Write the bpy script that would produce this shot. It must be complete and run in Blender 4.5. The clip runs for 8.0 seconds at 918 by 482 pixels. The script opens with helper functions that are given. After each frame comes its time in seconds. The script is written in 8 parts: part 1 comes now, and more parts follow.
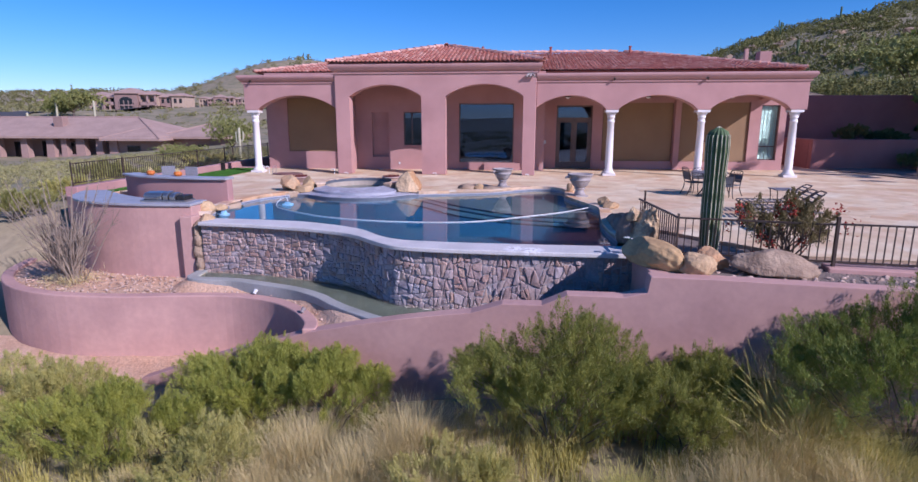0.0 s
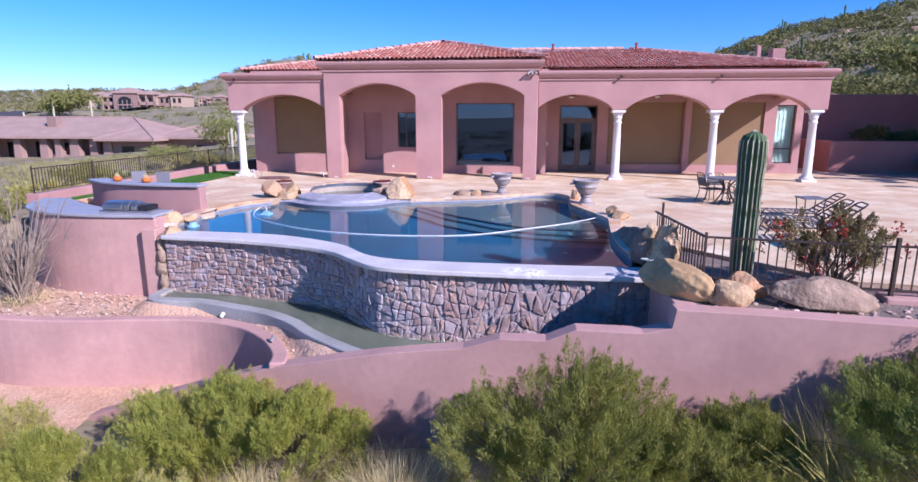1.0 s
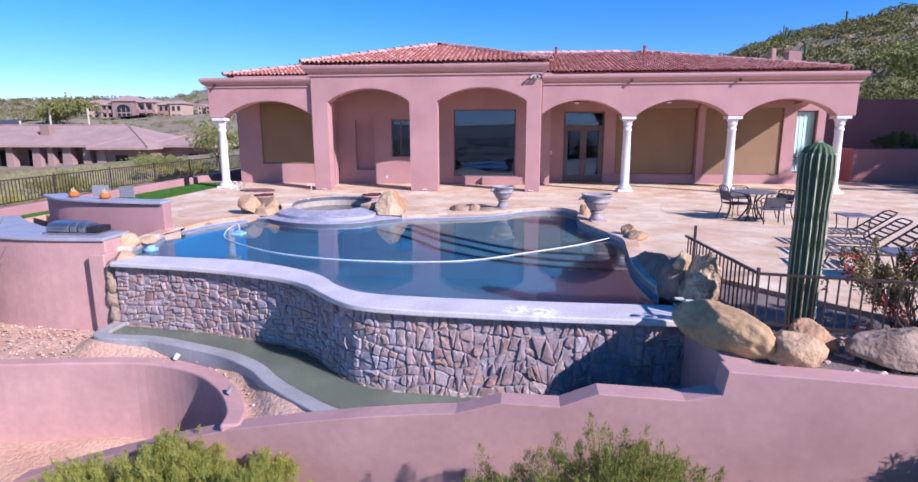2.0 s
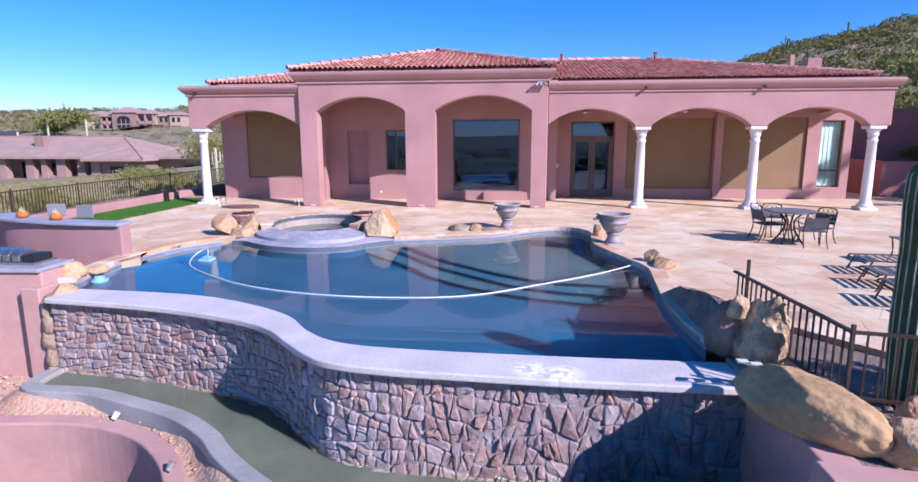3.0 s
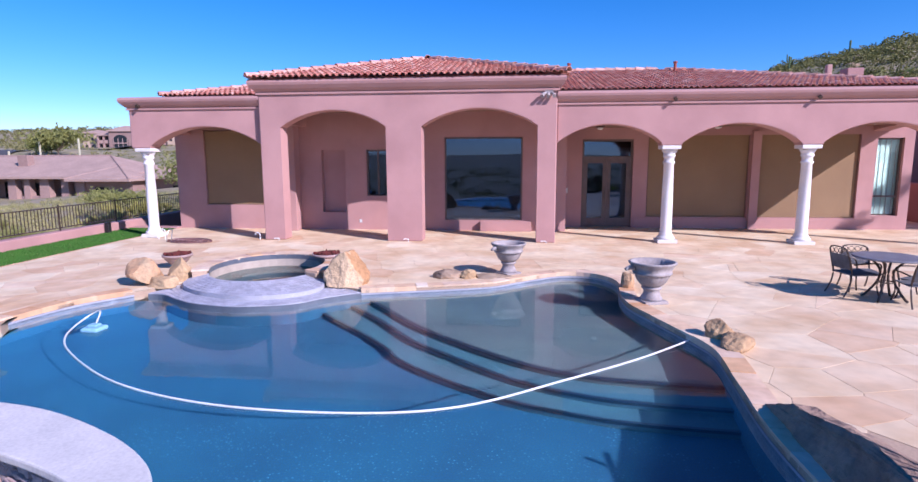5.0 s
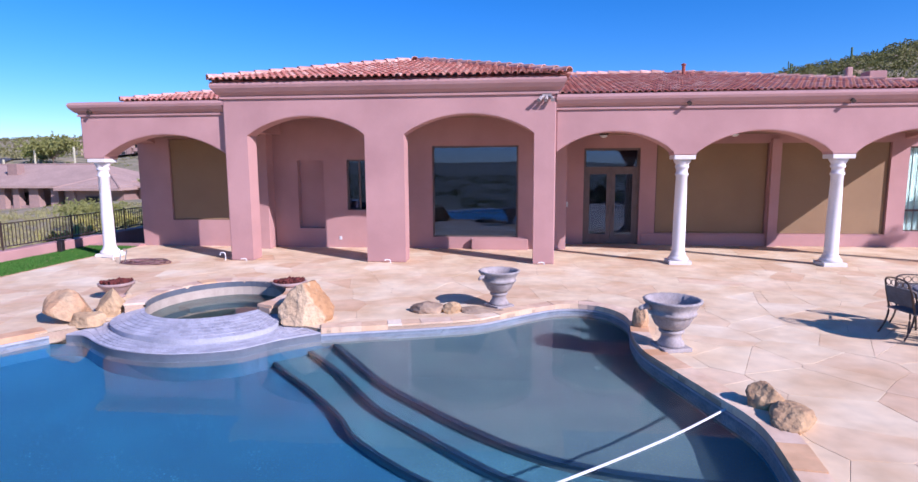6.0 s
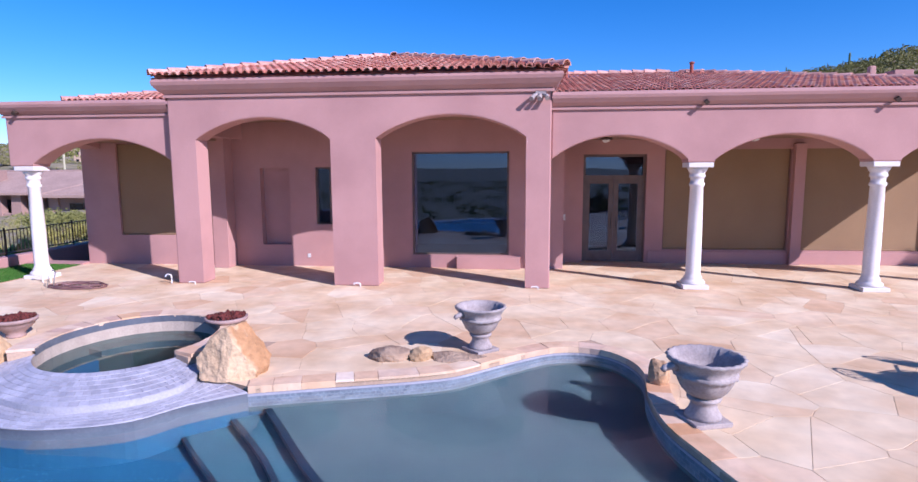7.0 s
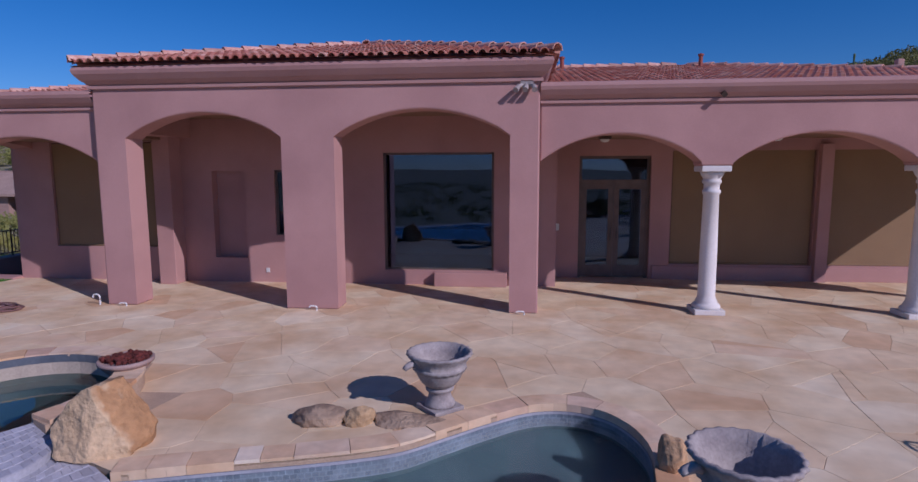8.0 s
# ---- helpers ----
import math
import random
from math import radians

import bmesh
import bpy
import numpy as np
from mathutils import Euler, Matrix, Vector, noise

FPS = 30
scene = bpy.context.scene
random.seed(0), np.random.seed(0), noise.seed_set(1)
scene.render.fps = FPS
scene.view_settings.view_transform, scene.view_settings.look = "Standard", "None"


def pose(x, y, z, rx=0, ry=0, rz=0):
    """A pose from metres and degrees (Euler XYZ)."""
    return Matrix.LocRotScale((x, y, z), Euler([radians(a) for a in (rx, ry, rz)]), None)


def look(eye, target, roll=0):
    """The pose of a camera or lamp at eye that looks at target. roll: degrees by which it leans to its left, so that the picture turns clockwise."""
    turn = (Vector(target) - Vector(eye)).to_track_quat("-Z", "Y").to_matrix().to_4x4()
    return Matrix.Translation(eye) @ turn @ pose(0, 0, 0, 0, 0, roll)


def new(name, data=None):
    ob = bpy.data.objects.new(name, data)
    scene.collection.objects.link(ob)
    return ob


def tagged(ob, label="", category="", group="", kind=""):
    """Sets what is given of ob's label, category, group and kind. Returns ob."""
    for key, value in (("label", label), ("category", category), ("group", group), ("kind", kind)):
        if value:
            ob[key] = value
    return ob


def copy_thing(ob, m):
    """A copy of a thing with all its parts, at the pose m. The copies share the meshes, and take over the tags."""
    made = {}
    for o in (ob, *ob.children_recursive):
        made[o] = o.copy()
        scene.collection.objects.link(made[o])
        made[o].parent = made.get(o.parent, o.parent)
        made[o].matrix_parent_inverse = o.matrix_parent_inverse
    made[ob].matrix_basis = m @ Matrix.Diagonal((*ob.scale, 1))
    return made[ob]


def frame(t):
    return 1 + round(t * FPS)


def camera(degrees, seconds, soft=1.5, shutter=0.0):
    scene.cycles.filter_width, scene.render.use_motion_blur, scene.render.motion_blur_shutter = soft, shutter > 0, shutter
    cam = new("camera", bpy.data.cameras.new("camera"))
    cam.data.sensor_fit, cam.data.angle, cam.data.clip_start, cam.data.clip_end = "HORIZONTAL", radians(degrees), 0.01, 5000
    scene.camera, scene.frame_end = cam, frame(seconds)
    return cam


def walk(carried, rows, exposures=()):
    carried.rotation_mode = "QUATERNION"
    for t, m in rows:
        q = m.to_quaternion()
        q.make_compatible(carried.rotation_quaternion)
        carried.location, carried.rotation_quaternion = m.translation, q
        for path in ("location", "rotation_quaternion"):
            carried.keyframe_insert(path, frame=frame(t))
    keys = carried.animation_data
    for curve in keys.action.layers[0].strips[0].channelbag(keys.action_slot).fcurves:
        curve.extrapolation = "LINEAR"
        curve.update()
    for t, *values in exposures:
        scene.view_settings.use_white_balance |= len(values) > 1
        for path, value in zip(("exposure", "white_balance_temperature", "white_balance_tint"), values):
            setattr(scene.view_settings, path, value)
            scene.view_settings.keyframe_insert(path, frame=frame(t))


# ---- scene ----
cam = camera(76.7, 8.0)
PATH = [
    (0, (1.16, 0.134, 2.322), (0.964, 2.08, 1.906), 0.0),
    (0.5, (1.163, 0.801, 2.339), (0.965, 2.747, 1.923), 0.0),
    (1, (1.17, 1.616, 2.355), (0.971, 3.562, 1.938), -0.0),
    (1.5, (1.153, 2.456, 2.37), (0.953, 4.404, 1.96), -0.1),
    (3, (0.973, 4.965, 2.367), (0.768, 6.922, 2.009), -0.2),
    (3.5, (0.913, 5.78, 2.377), (0.705, 7.739, 2.034), -0.2),
    (4, (0.873, 6.604, 2.356), (0.663, 8.566, 2.034), -0.2),
    (4.5, (0.838, 7.425, 2.377), (0.632, 9.39, 2.07), -0.2),
    (6, (1.006, 10.018, 2.494), (0.798, 11.989, 2.223), -0.3),
    (6.5, (1.054, 11.012, 2.528), (0.851, 12.985, 2.273), -0.3),
    (7, (1.157, 11.999, 2.542), (0.958, 13.973, 2.291), -0.3),
    (7.5, (1.317, 12.942, 2.556), (1.116, 14.916, 2.306), -0.3),
    (8, (1.492, 13.878, 2.584), (1.288, 15.851, 2.337), -0.2),
]
walk(cam, [(t, look(eye, target, roll)) for t, eye, target, roll in PATH],
     [(0.0, -0.02, 5850, 33), (0.5, 0.38, 5850, 33), (1.2, 0.40, 5850, 33), (7.1, 0.36, 5850, 33), (7.5, 0.15, 5850, 33), (8.0, -0.82, 5850, 33)])

# ---------- world, sun ----------
SUN_AZ = (0.826, -0.564)          # horizontal direction towards the sun
SUN_EL = radians(32)
sun_dir = Vector((SUN_AZ[0] * math.cos(SUN_EL), SUN_AZ[1] * math.cos(SUN_EL), math.sin(SUN_EL))).normalized()
world = bpy.data.worlds.new("sky")
scene.world = world
world.use_nodes = True
wn = world.node_tree.nodes
sky = wn.new("ShaderNodeTexSky")
sky.sky_type = "NISHITA"
sky.sun_disc = False
sky.sun_elevation = SUN_EL
sky.sun_rotation = math.atan2(SUN_AZ[0], SUN_AZ[1])
sky.altitude = 700
sky.air_density = 1.0
sky.dust_density = 0.0
sky.ozone_density = 8.0
wn["Background"].inputs["Strength"].default_value = 0.12
rich = wn.new("ShaderNodeHueSaturation")          # the camera's vivid blue
rich.inputs["Saturation"].default_value = 1.22
rich.inputs["Value"].default_value = 1.0
world.node_tree.links.new(sky.outputs[0], rich.inputs["Color"])
world.node_tree.links.new(rich.outputs[0], wn["Background"].inputs["Color"])
lamp = bpy.data.lights.new("sun", "SUN")
lamp.energy = 5.0
lamp.angle = radians(0.55)
lamp.color = (1.0, 0.955, 0.9)
sun = new("sun", lamp)
sun.matrix_world = look((40, -30, 40), Vector((40, -30, 40)) - sun_dir)

# ---------- materials ----------
def surface(name, a, b=None, scale=2.0, fine=30.0, rough=0.8, bump=0.25, depth=0.01, metal=0.0,
            vary="", spread=0.25, third=None, stain=0.35, ior=1.5):
    """A two-scale noise material; vary: '' | 'object' | 'island' shifts colour piece by piece."""
    m = bpy.data.materials.new(name)
    m.use_nodes = True
    nt, n = m.node_tree, m.node_tree.nodes
    p = n["Principled BSDF"]
    b = b or tuple(c * 0.72 for c in a)
    geo = n.new("ShaderNodeNewGeometry")
    big = n.new("ShaderNodeTexNoise")
    big.inputs["Scale"].default_value, big.inputs["Detail"].default_value = scale, 5
    small = n.new("ShaderNodeTexNoise")
    small.inputs["Scale"].default_value, small.inputs["Detail"].default_value = fine, 4
    nt.links.new(geo.outputs["Position"], big.inputs["Vector"])
    nt.links.new(geo.outputs["Position"], small.inputs["Vector"])
    ramp = n.new("ShaderNodeMapRange")
    ramp.inputs["From Min"].default_value, ramp.inputs["From Max"].default_value = 0.35, 0.68
    nt.links.new(big.outputs["Fac"], ramp.inputs["Value"])
    mix = n.new("ShaderNodeMix")
    mix.data_type = "RGBA"
    mix.inputs["A"].default_value, mix.inputs["B"].default_value = (*a, 1), (*b, 1)
    nt.links.new(ramp.outputs["Result"], mix.inputs["Factor"])
    col = mix.outputs["Result"]
    grain = n.new("ShaderNodeMix")
    grain.data_type, grain.blend_type = "RGBA", "MULTIPLY"
    grain.inputs["Factor"].default_value = stain
    gr = n.new("ShaderNodeMapRange")
    gr.inputs["From Min"].default_value, gr.inputs["From Max"].default_value = 0.25, 0.75
    gr.inputs["To Min"].default_value, gr.inputs["To Max"].default_value = 0.55, 1.25
    nt.links.new(small.outputs["Fac"], gr.inputs["Value"])
    nt.links.new(col, grain.inputs["A"])
    nt.links.new(gr.outputs["Result"], grain.inputs["B"])
    col = grain.outputs["Result"]
    if vary:
        src = n.new("ShaderNodeObjectInfo").outputs["Random"] if vary == "object" else geo.outputs["Random Per Island"]
        if third:
            cr = n.new("ShaderNodeValToRGB")
            cr.color_ramp.interpolation = "LINEAR"
            stops = third
            for i, c in enumerate(stops):
                e = cr.color_ramp.elements[i] if i < 2 else cr.color_ramp.elements.new(1.0)
                e.position, e.color = i / max(1, len(stops) - 1), (*c, 1)
            nt.links.new(src, cr.inputs["Fac"])
            mm = n.new("ShaderNodeMix")
            mm.data_type, mm.blend_type = "RGBA", "MULTIPLY"
            mm.inputs["Factor"].default_value = 1.0
            nt.links.new(col, mm.inputs["A"])
            nt.links.new(cr.outputs["Color"], mm.inputs["B"])
            col = mm.outputs["Result"]
        else:
            hs = n.new("ShaderNodeHueSaturation")
            mr = n.new("ShaderNodeMapRange")
            mr.inputs["To Min"].default_value, mr.inputs["To Max"].default_value = 1 - spread, 1 + spread
            nt.links.new(src, mr.inputs["Value"])
            nt.links.new(mr.outputs["Result"], hs.inputs["Value"])
            nt.links.new(col, hs.inputs["Color"])
            col = hs.outputs["Color"]
    nt.links.new(col, p.inputs["Base Color"])
    p.inputs["Roughness"].default_value = rough
    p.inputs["Metallic"].default_value = metal
    p.inputs["IOR"].default_value = ior
    if bump:
        bp = n.new("ShaderNodeBump")
        bp.inputs["Strength"].default_value, bp.inputs["Distance"].default_value = bump, depth
        nt.links.new(small.outputs["Fac"], bp.inputs["Height"])
        nt.links.new(bp.outputs["Normal"], p.inputs["Normal"])
    return m


def leafy(name, a, b, rough=0.6, see=0.3):
    """Foliage: colour differs leaf by leaf, and some light passes through."""
    m = bpy.data.materials.new(name)
    m.use_nodes = True
    nt, n = m.node_tree, m.node_tree.nodes
    p = n["Principled BSDF"]
    geo = n.new("ShaderNodeNewGeometry")
    noise_t = n.new("ShaderNodeTexNoise")
    noise_t.inputs["Scale"].default_value = 2.2
    nt.links.new(geo.outputs["Position"], noise_t.inputs["Vector"])
    add = n.new("ShaderNodeMath")
    add.operation = "MULTIPLY_ADD"
    add.inputs[1].default_value = 0.55
    nt.links.new(geo.outputs["Random Per Island"], add.inputs[0])
    sh = n.new("ShaderNodeMapRange")
    sh.inputs["From Min"].default_value, sh.inputs["From Max"].default_value = 0.3, 0.7
    sh.inputs["To Max"].default_value = 0.45
    nt.links.new(noise_t.outputs["Fac"], sh.inputs["Value"])
    nt.links.new(sh.outputs["Result"], add.inputs[2])
    mix = n.new("ShaderNodeMix")
    mix.data_type = "RGBA"
    mix.inputs["A"].default_value, mix.inputs["B"].default_value = (*a, 1), (*b, 1)
    nt.links.new(add.outputs[0], mix.inputs["Factor"])
    nt.links.new(mix.outputs["Result"], p.inputs["Base Color"])
    p.inputs["Roughness"].default_value = rough
    tr = n.new("ShaderNodeBsdfTranslucent")
    nt.links.new(mix.outputs["Result"], tr.inputs["Color"])
    ms = n.new("ShaderNodeMixShader")
    ms.inputs[0].default_value = see
    nt.links.new(p.outputs[0], ms.inputs[1])
    nt.links.new(tr.outputs[0], ms.inputs[2])
    nt.links.new(ms.outputs[0], n["Material Output"].inputs["Surface"])
    return m


def clear(name, tint, ior, rough=0.0, ripple=0.0, rscale=3.0):
    """Water or glass."""
    m = bpy.data.materials.new(name)
    m.use_nodes = True
    nt, n = m.node_tree, m.node_tree.nodes
    p = n["Principled BSDF"]
    p.inputs["Base Color"].default_value = (*tint, 1)
    p.inputs["Transmission Weight"].default_value = 1.0
    p.inputs["IOR"].default_value = ior
    p.inputs["Roughness"].default_value = rough
    if ripple:
        geo = n.new("ShaderNodeNewGeometry")
        t = n.new("ShaderNodeTexNoise")
        t.inputs["Scale"].default_value, t.inputs["Detail"].default_value = rscale, 3
        nt.links.new(geo.outputs["Position"], t.inputs["Vector"])
        bp = n.new("ShaderNodeBump")
        bp.inputs["Strength"].default_value, bp.inputs["Distance"].default_value = ripple, 0.01
        nt.links.new(t.outputs["Fac"], bp.inputs["Height"])
        nt.links.new(bp.outputs["Normal"], p.inputs["Normal"])
    return m


def small_tiles(name, a, b, grout, w, h, rough=0.35):
    """Little glazed tiles: a brick pattern in relief."""
    m = bpy.data.materials.new(name)
    m.use_nodes = True
    nt, n = m.node_tree, m.node_tree.nodes
    p = n["Principled BSDF"]
    geo = n.new("ShaderNodeNewGeometry")
    br = n.new("ShaderNodeTexBrick")
    br.inputs["Color1"].default_value, br.inputs["Color2"].default_value = (*a, 1), (*b, 1)
    br.inputs["Mortar"].default_value = (*grout, 1)
    br.inputs["Scale"].default_value = 1.0
    br.inputs["Brick Width"].default_value, br.inputs["Row Height"].default_value = w, h
    br.inputs["Mortar Size"].default_value = 0.006
    nz = n.new("ShaderNodeTexNoise")
    nz.inputs["Scale"].default_value = 5.0
    nt.links.new(geo.outputs["Position"], nz.inputs["Vector"])
    sep = n.new("ShaderNodeSeparateXYZ")
    run = n.new("ShaderNodeMath")
    run.operation = "ADD"
    flat = n.new("ShaderNodeCombineXYZ")
    nt.links.new(geo.outputs["Position"], sep.inputs[0])
    nt.links.new(sep.outputs["X"], run.inputs[0])
    nt.links.new(sep.outputs["Y"], run.inputs[1])
    nt.links.new(run.outputs[0], flat.inputs["X"])
    nt.links.new(sep.outputs["Z"], flat.inputs["Y"])
    nt.links.new(flat.outputs[0], br.inputs["Vector"])
    mix = n.new("ShaderNodeMix")
    mix.data_type, mix.blend_type = "RGBA", "OVERLAY"
    mix.inputs["Factor"].default_value = 0.6
    nt.links.new(br.outputs["Color"], mix.inputs["A"])
    nt.links.new(nz.outputs["Fac"], mix.inputs["B"])
    nt.links.new(mix.outputs["Result"], p.inputs["Base Color"])
    p.inputs["Roughness"].default_value = rough
    bp = n.new("ShaderNodeBump")
    bp.inputs["Strength"].default_value, bp.inputs["Distance"].default_value = 0.4, 0.004
    bp.invert = True
    nt.links.new(br.outputs["Fac"], bp.inputs["Height"])
    nt.links.new(bp.outputs["Normal"], p.inputs["Normal"])
    return m


def pebbled(name, a, b, light, much=0.8):
    """Pool plaster: cloudy colour with pale pebbles strewn in drifts."""
    m = surface(name, a, b, 1.1, 45, 0.7, 0.15, 0.004, stain=0.4)
    nt, n = m.node_tree, m.node_tree.nodes
    p = n["Principled BSDF"]
    base = p.inputs["Base Color"].links[0].from_socket
    geo = n.new("ShaderNodeNewGeometry")
    vor = n.new("ShaderNodeTexVoronoi")
    vor.inputs["Scale"].default_value = 22.0
    drift = n.new("ShaderNodeTexNoise")
    drift.inputs["Scale"].default_value, drift.inputs["Detail"].default_value = 1.7, 3
    nt.links.new(geo.outputs["Position"], vor.inputs["Vector"])
    nt.links.new(geo.outputs["Position"], drift.inputs["Vector"])
    dot = n.new("ShaderNodeMapRange")
    dot.inputs["From Min"].default_value, dot.inputs["From Max"].default_value = 0.30, 0.16
    nt.links.new(vor.outputs["Distance"], dot.inputs["Value"])
    patch = n.new("ShaderNodeMapRange")
    patch.inputs["From Min"].default_value, patch.inputs["From Max"].default_value = 0.40, 0.62
    patch.inputs["To Max"].default_value = much
    nt.links.new(drift.outputs["Fac"], patch.inputs["Value"])
    both = n.new("ShaderNodeMath")
    both.operation = "MULTIPLY"
    nt.links.new(dot.outputs["Result"], both.inputs[0])
    nt.links.new(patch.outputs["Result"], both.inputs[1])
    pick = n.new("ShaderNodeMath")
    pick.operation = "MULTIPLY"
    sep = n.new("ShaderNodeSeparateColor")
    nt.links.new(vor.outputs["Color"], sep.inputs["Color"])
    nt.links.new(both.outputs[0], pick.inputs[0])
    nt.links.new(sep.outputs[0], pick.inputs[1])
    mix = n.new("ShaderNodeMix")
    mix.data_type = "RGBA"
    mix.inputs["B"].default_value = (*light, 1)
    nt.links.new(pick.outputs[0], mix.inputs["Factor"])
    nt.links.new(base, mix.inputs["A"])
    nt.links.new(mix.outputs["Result"], p.inputs["Base Color"])
    return m


STUCCO = surface("pink_stucco", (0.5, 0.283, 0.257), (0.415, 0.228, 0.21), 0.8, 60, 0.9, 0.3, 0.006, stain=0.18)
STUCCO_OLD = surface("weathered_pink_stucco", (0.60, 0.36, 0.305), (0.47, 0.275, 0.24), 0.9, 9, 0.92, 0.12, 0.006, stain=0.16)
TRIM = surface("cornice_stucco", (0.46, 0.265, 0.24), (0.41, 0.225, 0.205), 1.0, 70, 0.85, 0.3, 0.006, stain=0.25)
# pink stucco darkened and reddened: the garden walls' shade painted into the colour
STUCCO_SHADED = surface("shade_darkened_pink_stucco", (0.36, 0.155, 0.135), (0.29, 0.125, 0.108), 0.7, 60, 0.92, 0.2, 0.006, stain=0.2)
COLUMN = surface("white_cast_stone", (0.80, 0.77, 0.74), (0.68, 0.65, 0.62), 1.5, 40, 0.7, 0.2, 0.005, stain=0.2)
TILE = surface("clay_roof_tile", (0.9, 0.9, 0.9), (0.7, 0.66, 0.62), 4, 30, 0.75, 0.3, 0.006, vary="object",
               third=[(0.60, 0.21, 0.15), (0.70, 0.30, 0.22), (0.52, 0.17, 0.13), (0.78, 0.46, 0.37), (0.64, 0.25, 0.18)])
TILE_JOINED = surface("clay_roof_tile_far", (0.9, 0.9, 0.9), (0.7, 0.66, 0.62), 4, 30, 0.75, 0.3, 0.006, vary="island",
                      third=[(0.60, 0.21, 0.15), (0.70, 0.30, 0.22), (0.52, 0.17, 0.13), (0.78, 0.46, 0.37), (0.64, 0.25, 0.18)])
RIDGE = surface("pale_ridge_tile", (0.68, 0.42, 0.34), (0.54, 0.25, 0.19), 5, 30, 0.8, 0.3, 0.006, vary="object")
UNDERLAY = surface("roof_underlay", (0.48, 0.20, 0.15), None, 3, 30, 0.9)
FLAG_TONES = [(0.803, 0.653, 0.438), (0.837, 0.715, 0.506), (0.794, 0.63, 0.428), (0.818, 0.676, 0.46), (0.856, 0.755, 0.558), (0.8, 0.646, 0.441), (0.732, 0.523, 0.337), (0.812, 0.663, 0.454), (0.8, 0.626, 0.441), (0.831, 0.703, 0.493)]
FLAG = surface("flagstone", (0.99, 0.97, 0.96), (0.80, 0.68, 0.58), 1.1, 4, 0.75, 0.15, 0.004, vary="object", stain=0.3, third=FLAG_TONES)
FLAG_JOINED = surface("flagstone_far", (0.99, 0.97, 0.96), (0.80, 0.68, 0.58), 1.1, 4, 0.75, 0.15, 0.004, vary="island", stain=0.3, third=FLAG_TONES)
COPING = surface("coping_stone", (0.99, 0.97, 0.95), (0.82, 0.72, 0.64), 2.5, 9, 0.75, 0.2, 0.006, vary="object", stain=0.3,
                 third=[(0.80, 0.64, 0.47), (0.68, 0.38, 0.19), (0.86, 0.75, 0.61), (0.78, 0.58, 0.40), (0.62, 0.42, 0.33), (0.84, 0.70, 0.53), (0.72, 0.46, 0.26), (0.82, 0.68, 0.52)])
MORTAR = surface("mortar", (0.52, 0.375, 0.26), (0.42, 0.30, 0.21), 2, 40, 0.95)
VENEER = surface("veneer_stone", (0.95, 0.93, 0.93), (0.62, 0.60, 0.62), 5, 24, 0.85, 0.5, 0.02, vary="object", stain=0.5,
                 third=[(0.42, 0.37, 0.39), (0.55, 0.49, 0.49), (0.48, 0.33, 0.27), (0.54, 0.51, 0.53), (0.37, 0.33, 0.36), (0.54, 0.41, 0.33), (0.46, 0.43, 0.46), (0.42, 0.29, 0.25)])
VENEER_JOINED = surface("veneer_stone_joined", (0.95, 0.93, 0.93), (0.62, 0.60, 0.62), 5, 24, 0.85, 0.5, 0.02, vary="island", stain=0.5,
                 third=[(0.47, 0.36, 0.34), (0.55, 0.44, 0.41), (0.52, 0.33, 0.26), (0.50, 0.44, 0.45), (0.42, 0.31, 0.29), (0.58, 0.40, 0.31), (0.48, 0.40, 0.40), (0.44, 0.27, 0.22)])
GROUT = surface("grey_stone_grout", (0.40, 0.36, 0.36), None, 4, 40, 0.95)
LEDGE = surface("grey_limestone_coping", (0.67, 0.64, 0.61), (0.55, 0.53, 0.51), 1.6, 30, 0.7, 0.25, 0.006, stain=0.3)
TROUGH = surface("grey_concrete_rim", (0.40, 0.40, 0.38), (0.30, 0.31, 0.29), 1.8, 30, 0.75, 0.25, 0.006)
# white mineral bloom on the coping
nt = LEDGE.node_tree
shader = nt.nodes["Principled BSDF"]
source = shader.inputs["Base Color"].links[0].from_socket
where = nt.nodes.new("ShaderNodeNewGeometry")
bloom = None
for spot in ((1.12, 10.86, -0.09), (1.45, 10.78, -0.09)):
    far = nt.nodes.new("ShaderNodeVectorMath")
    far.operation = "DISTANCE"
    far.inputs[1].default_value = spot
    nt.links.new(where.outputs["Position"], far.inputs[0])
    soft = nt.nodes.new("ShaderNodeMapRange")
    soft.inputs["From Min"].default_value, soft.inputs["From Max"].default_value = 0.27, 0.10
    nt.links.new(far.outputs["Value"], soft.inputs["Value"])
    if bloom is None:
        bloom = soft.outputs["Result"]
    else:
        both = nt.nodes.new("ShaderNodeMath")
        both.operation = "MAXIMUM"
        nt.links.new(bloom, both.inputs[0])
        nt.links.new(soft.outputs["Result"], both.inputs[1])
        bloom = both.outputs[0]
speck = nt.nodes.new("ShaderNodeTexNoise")
speck.inputs["Scale"].default_value = 14.0
nt.links.new(where.outputs["Position"], speck.inputs["Vector"])
sharp = nt.nodes.new("ShaderNodeMapRange")
sharp.inputs["From Min"].default_value, sharp.inputs["From Max"].default_value = 0.38, 0.52
nt.links.new(speck.outputs["Fac"], sharp.inputs["Value"])
cover = nt.nodes.new("ShaderNodeMath")
cover.operation = "MULTIPLY"
nt.links.new(bloom, cover.inputs[0])
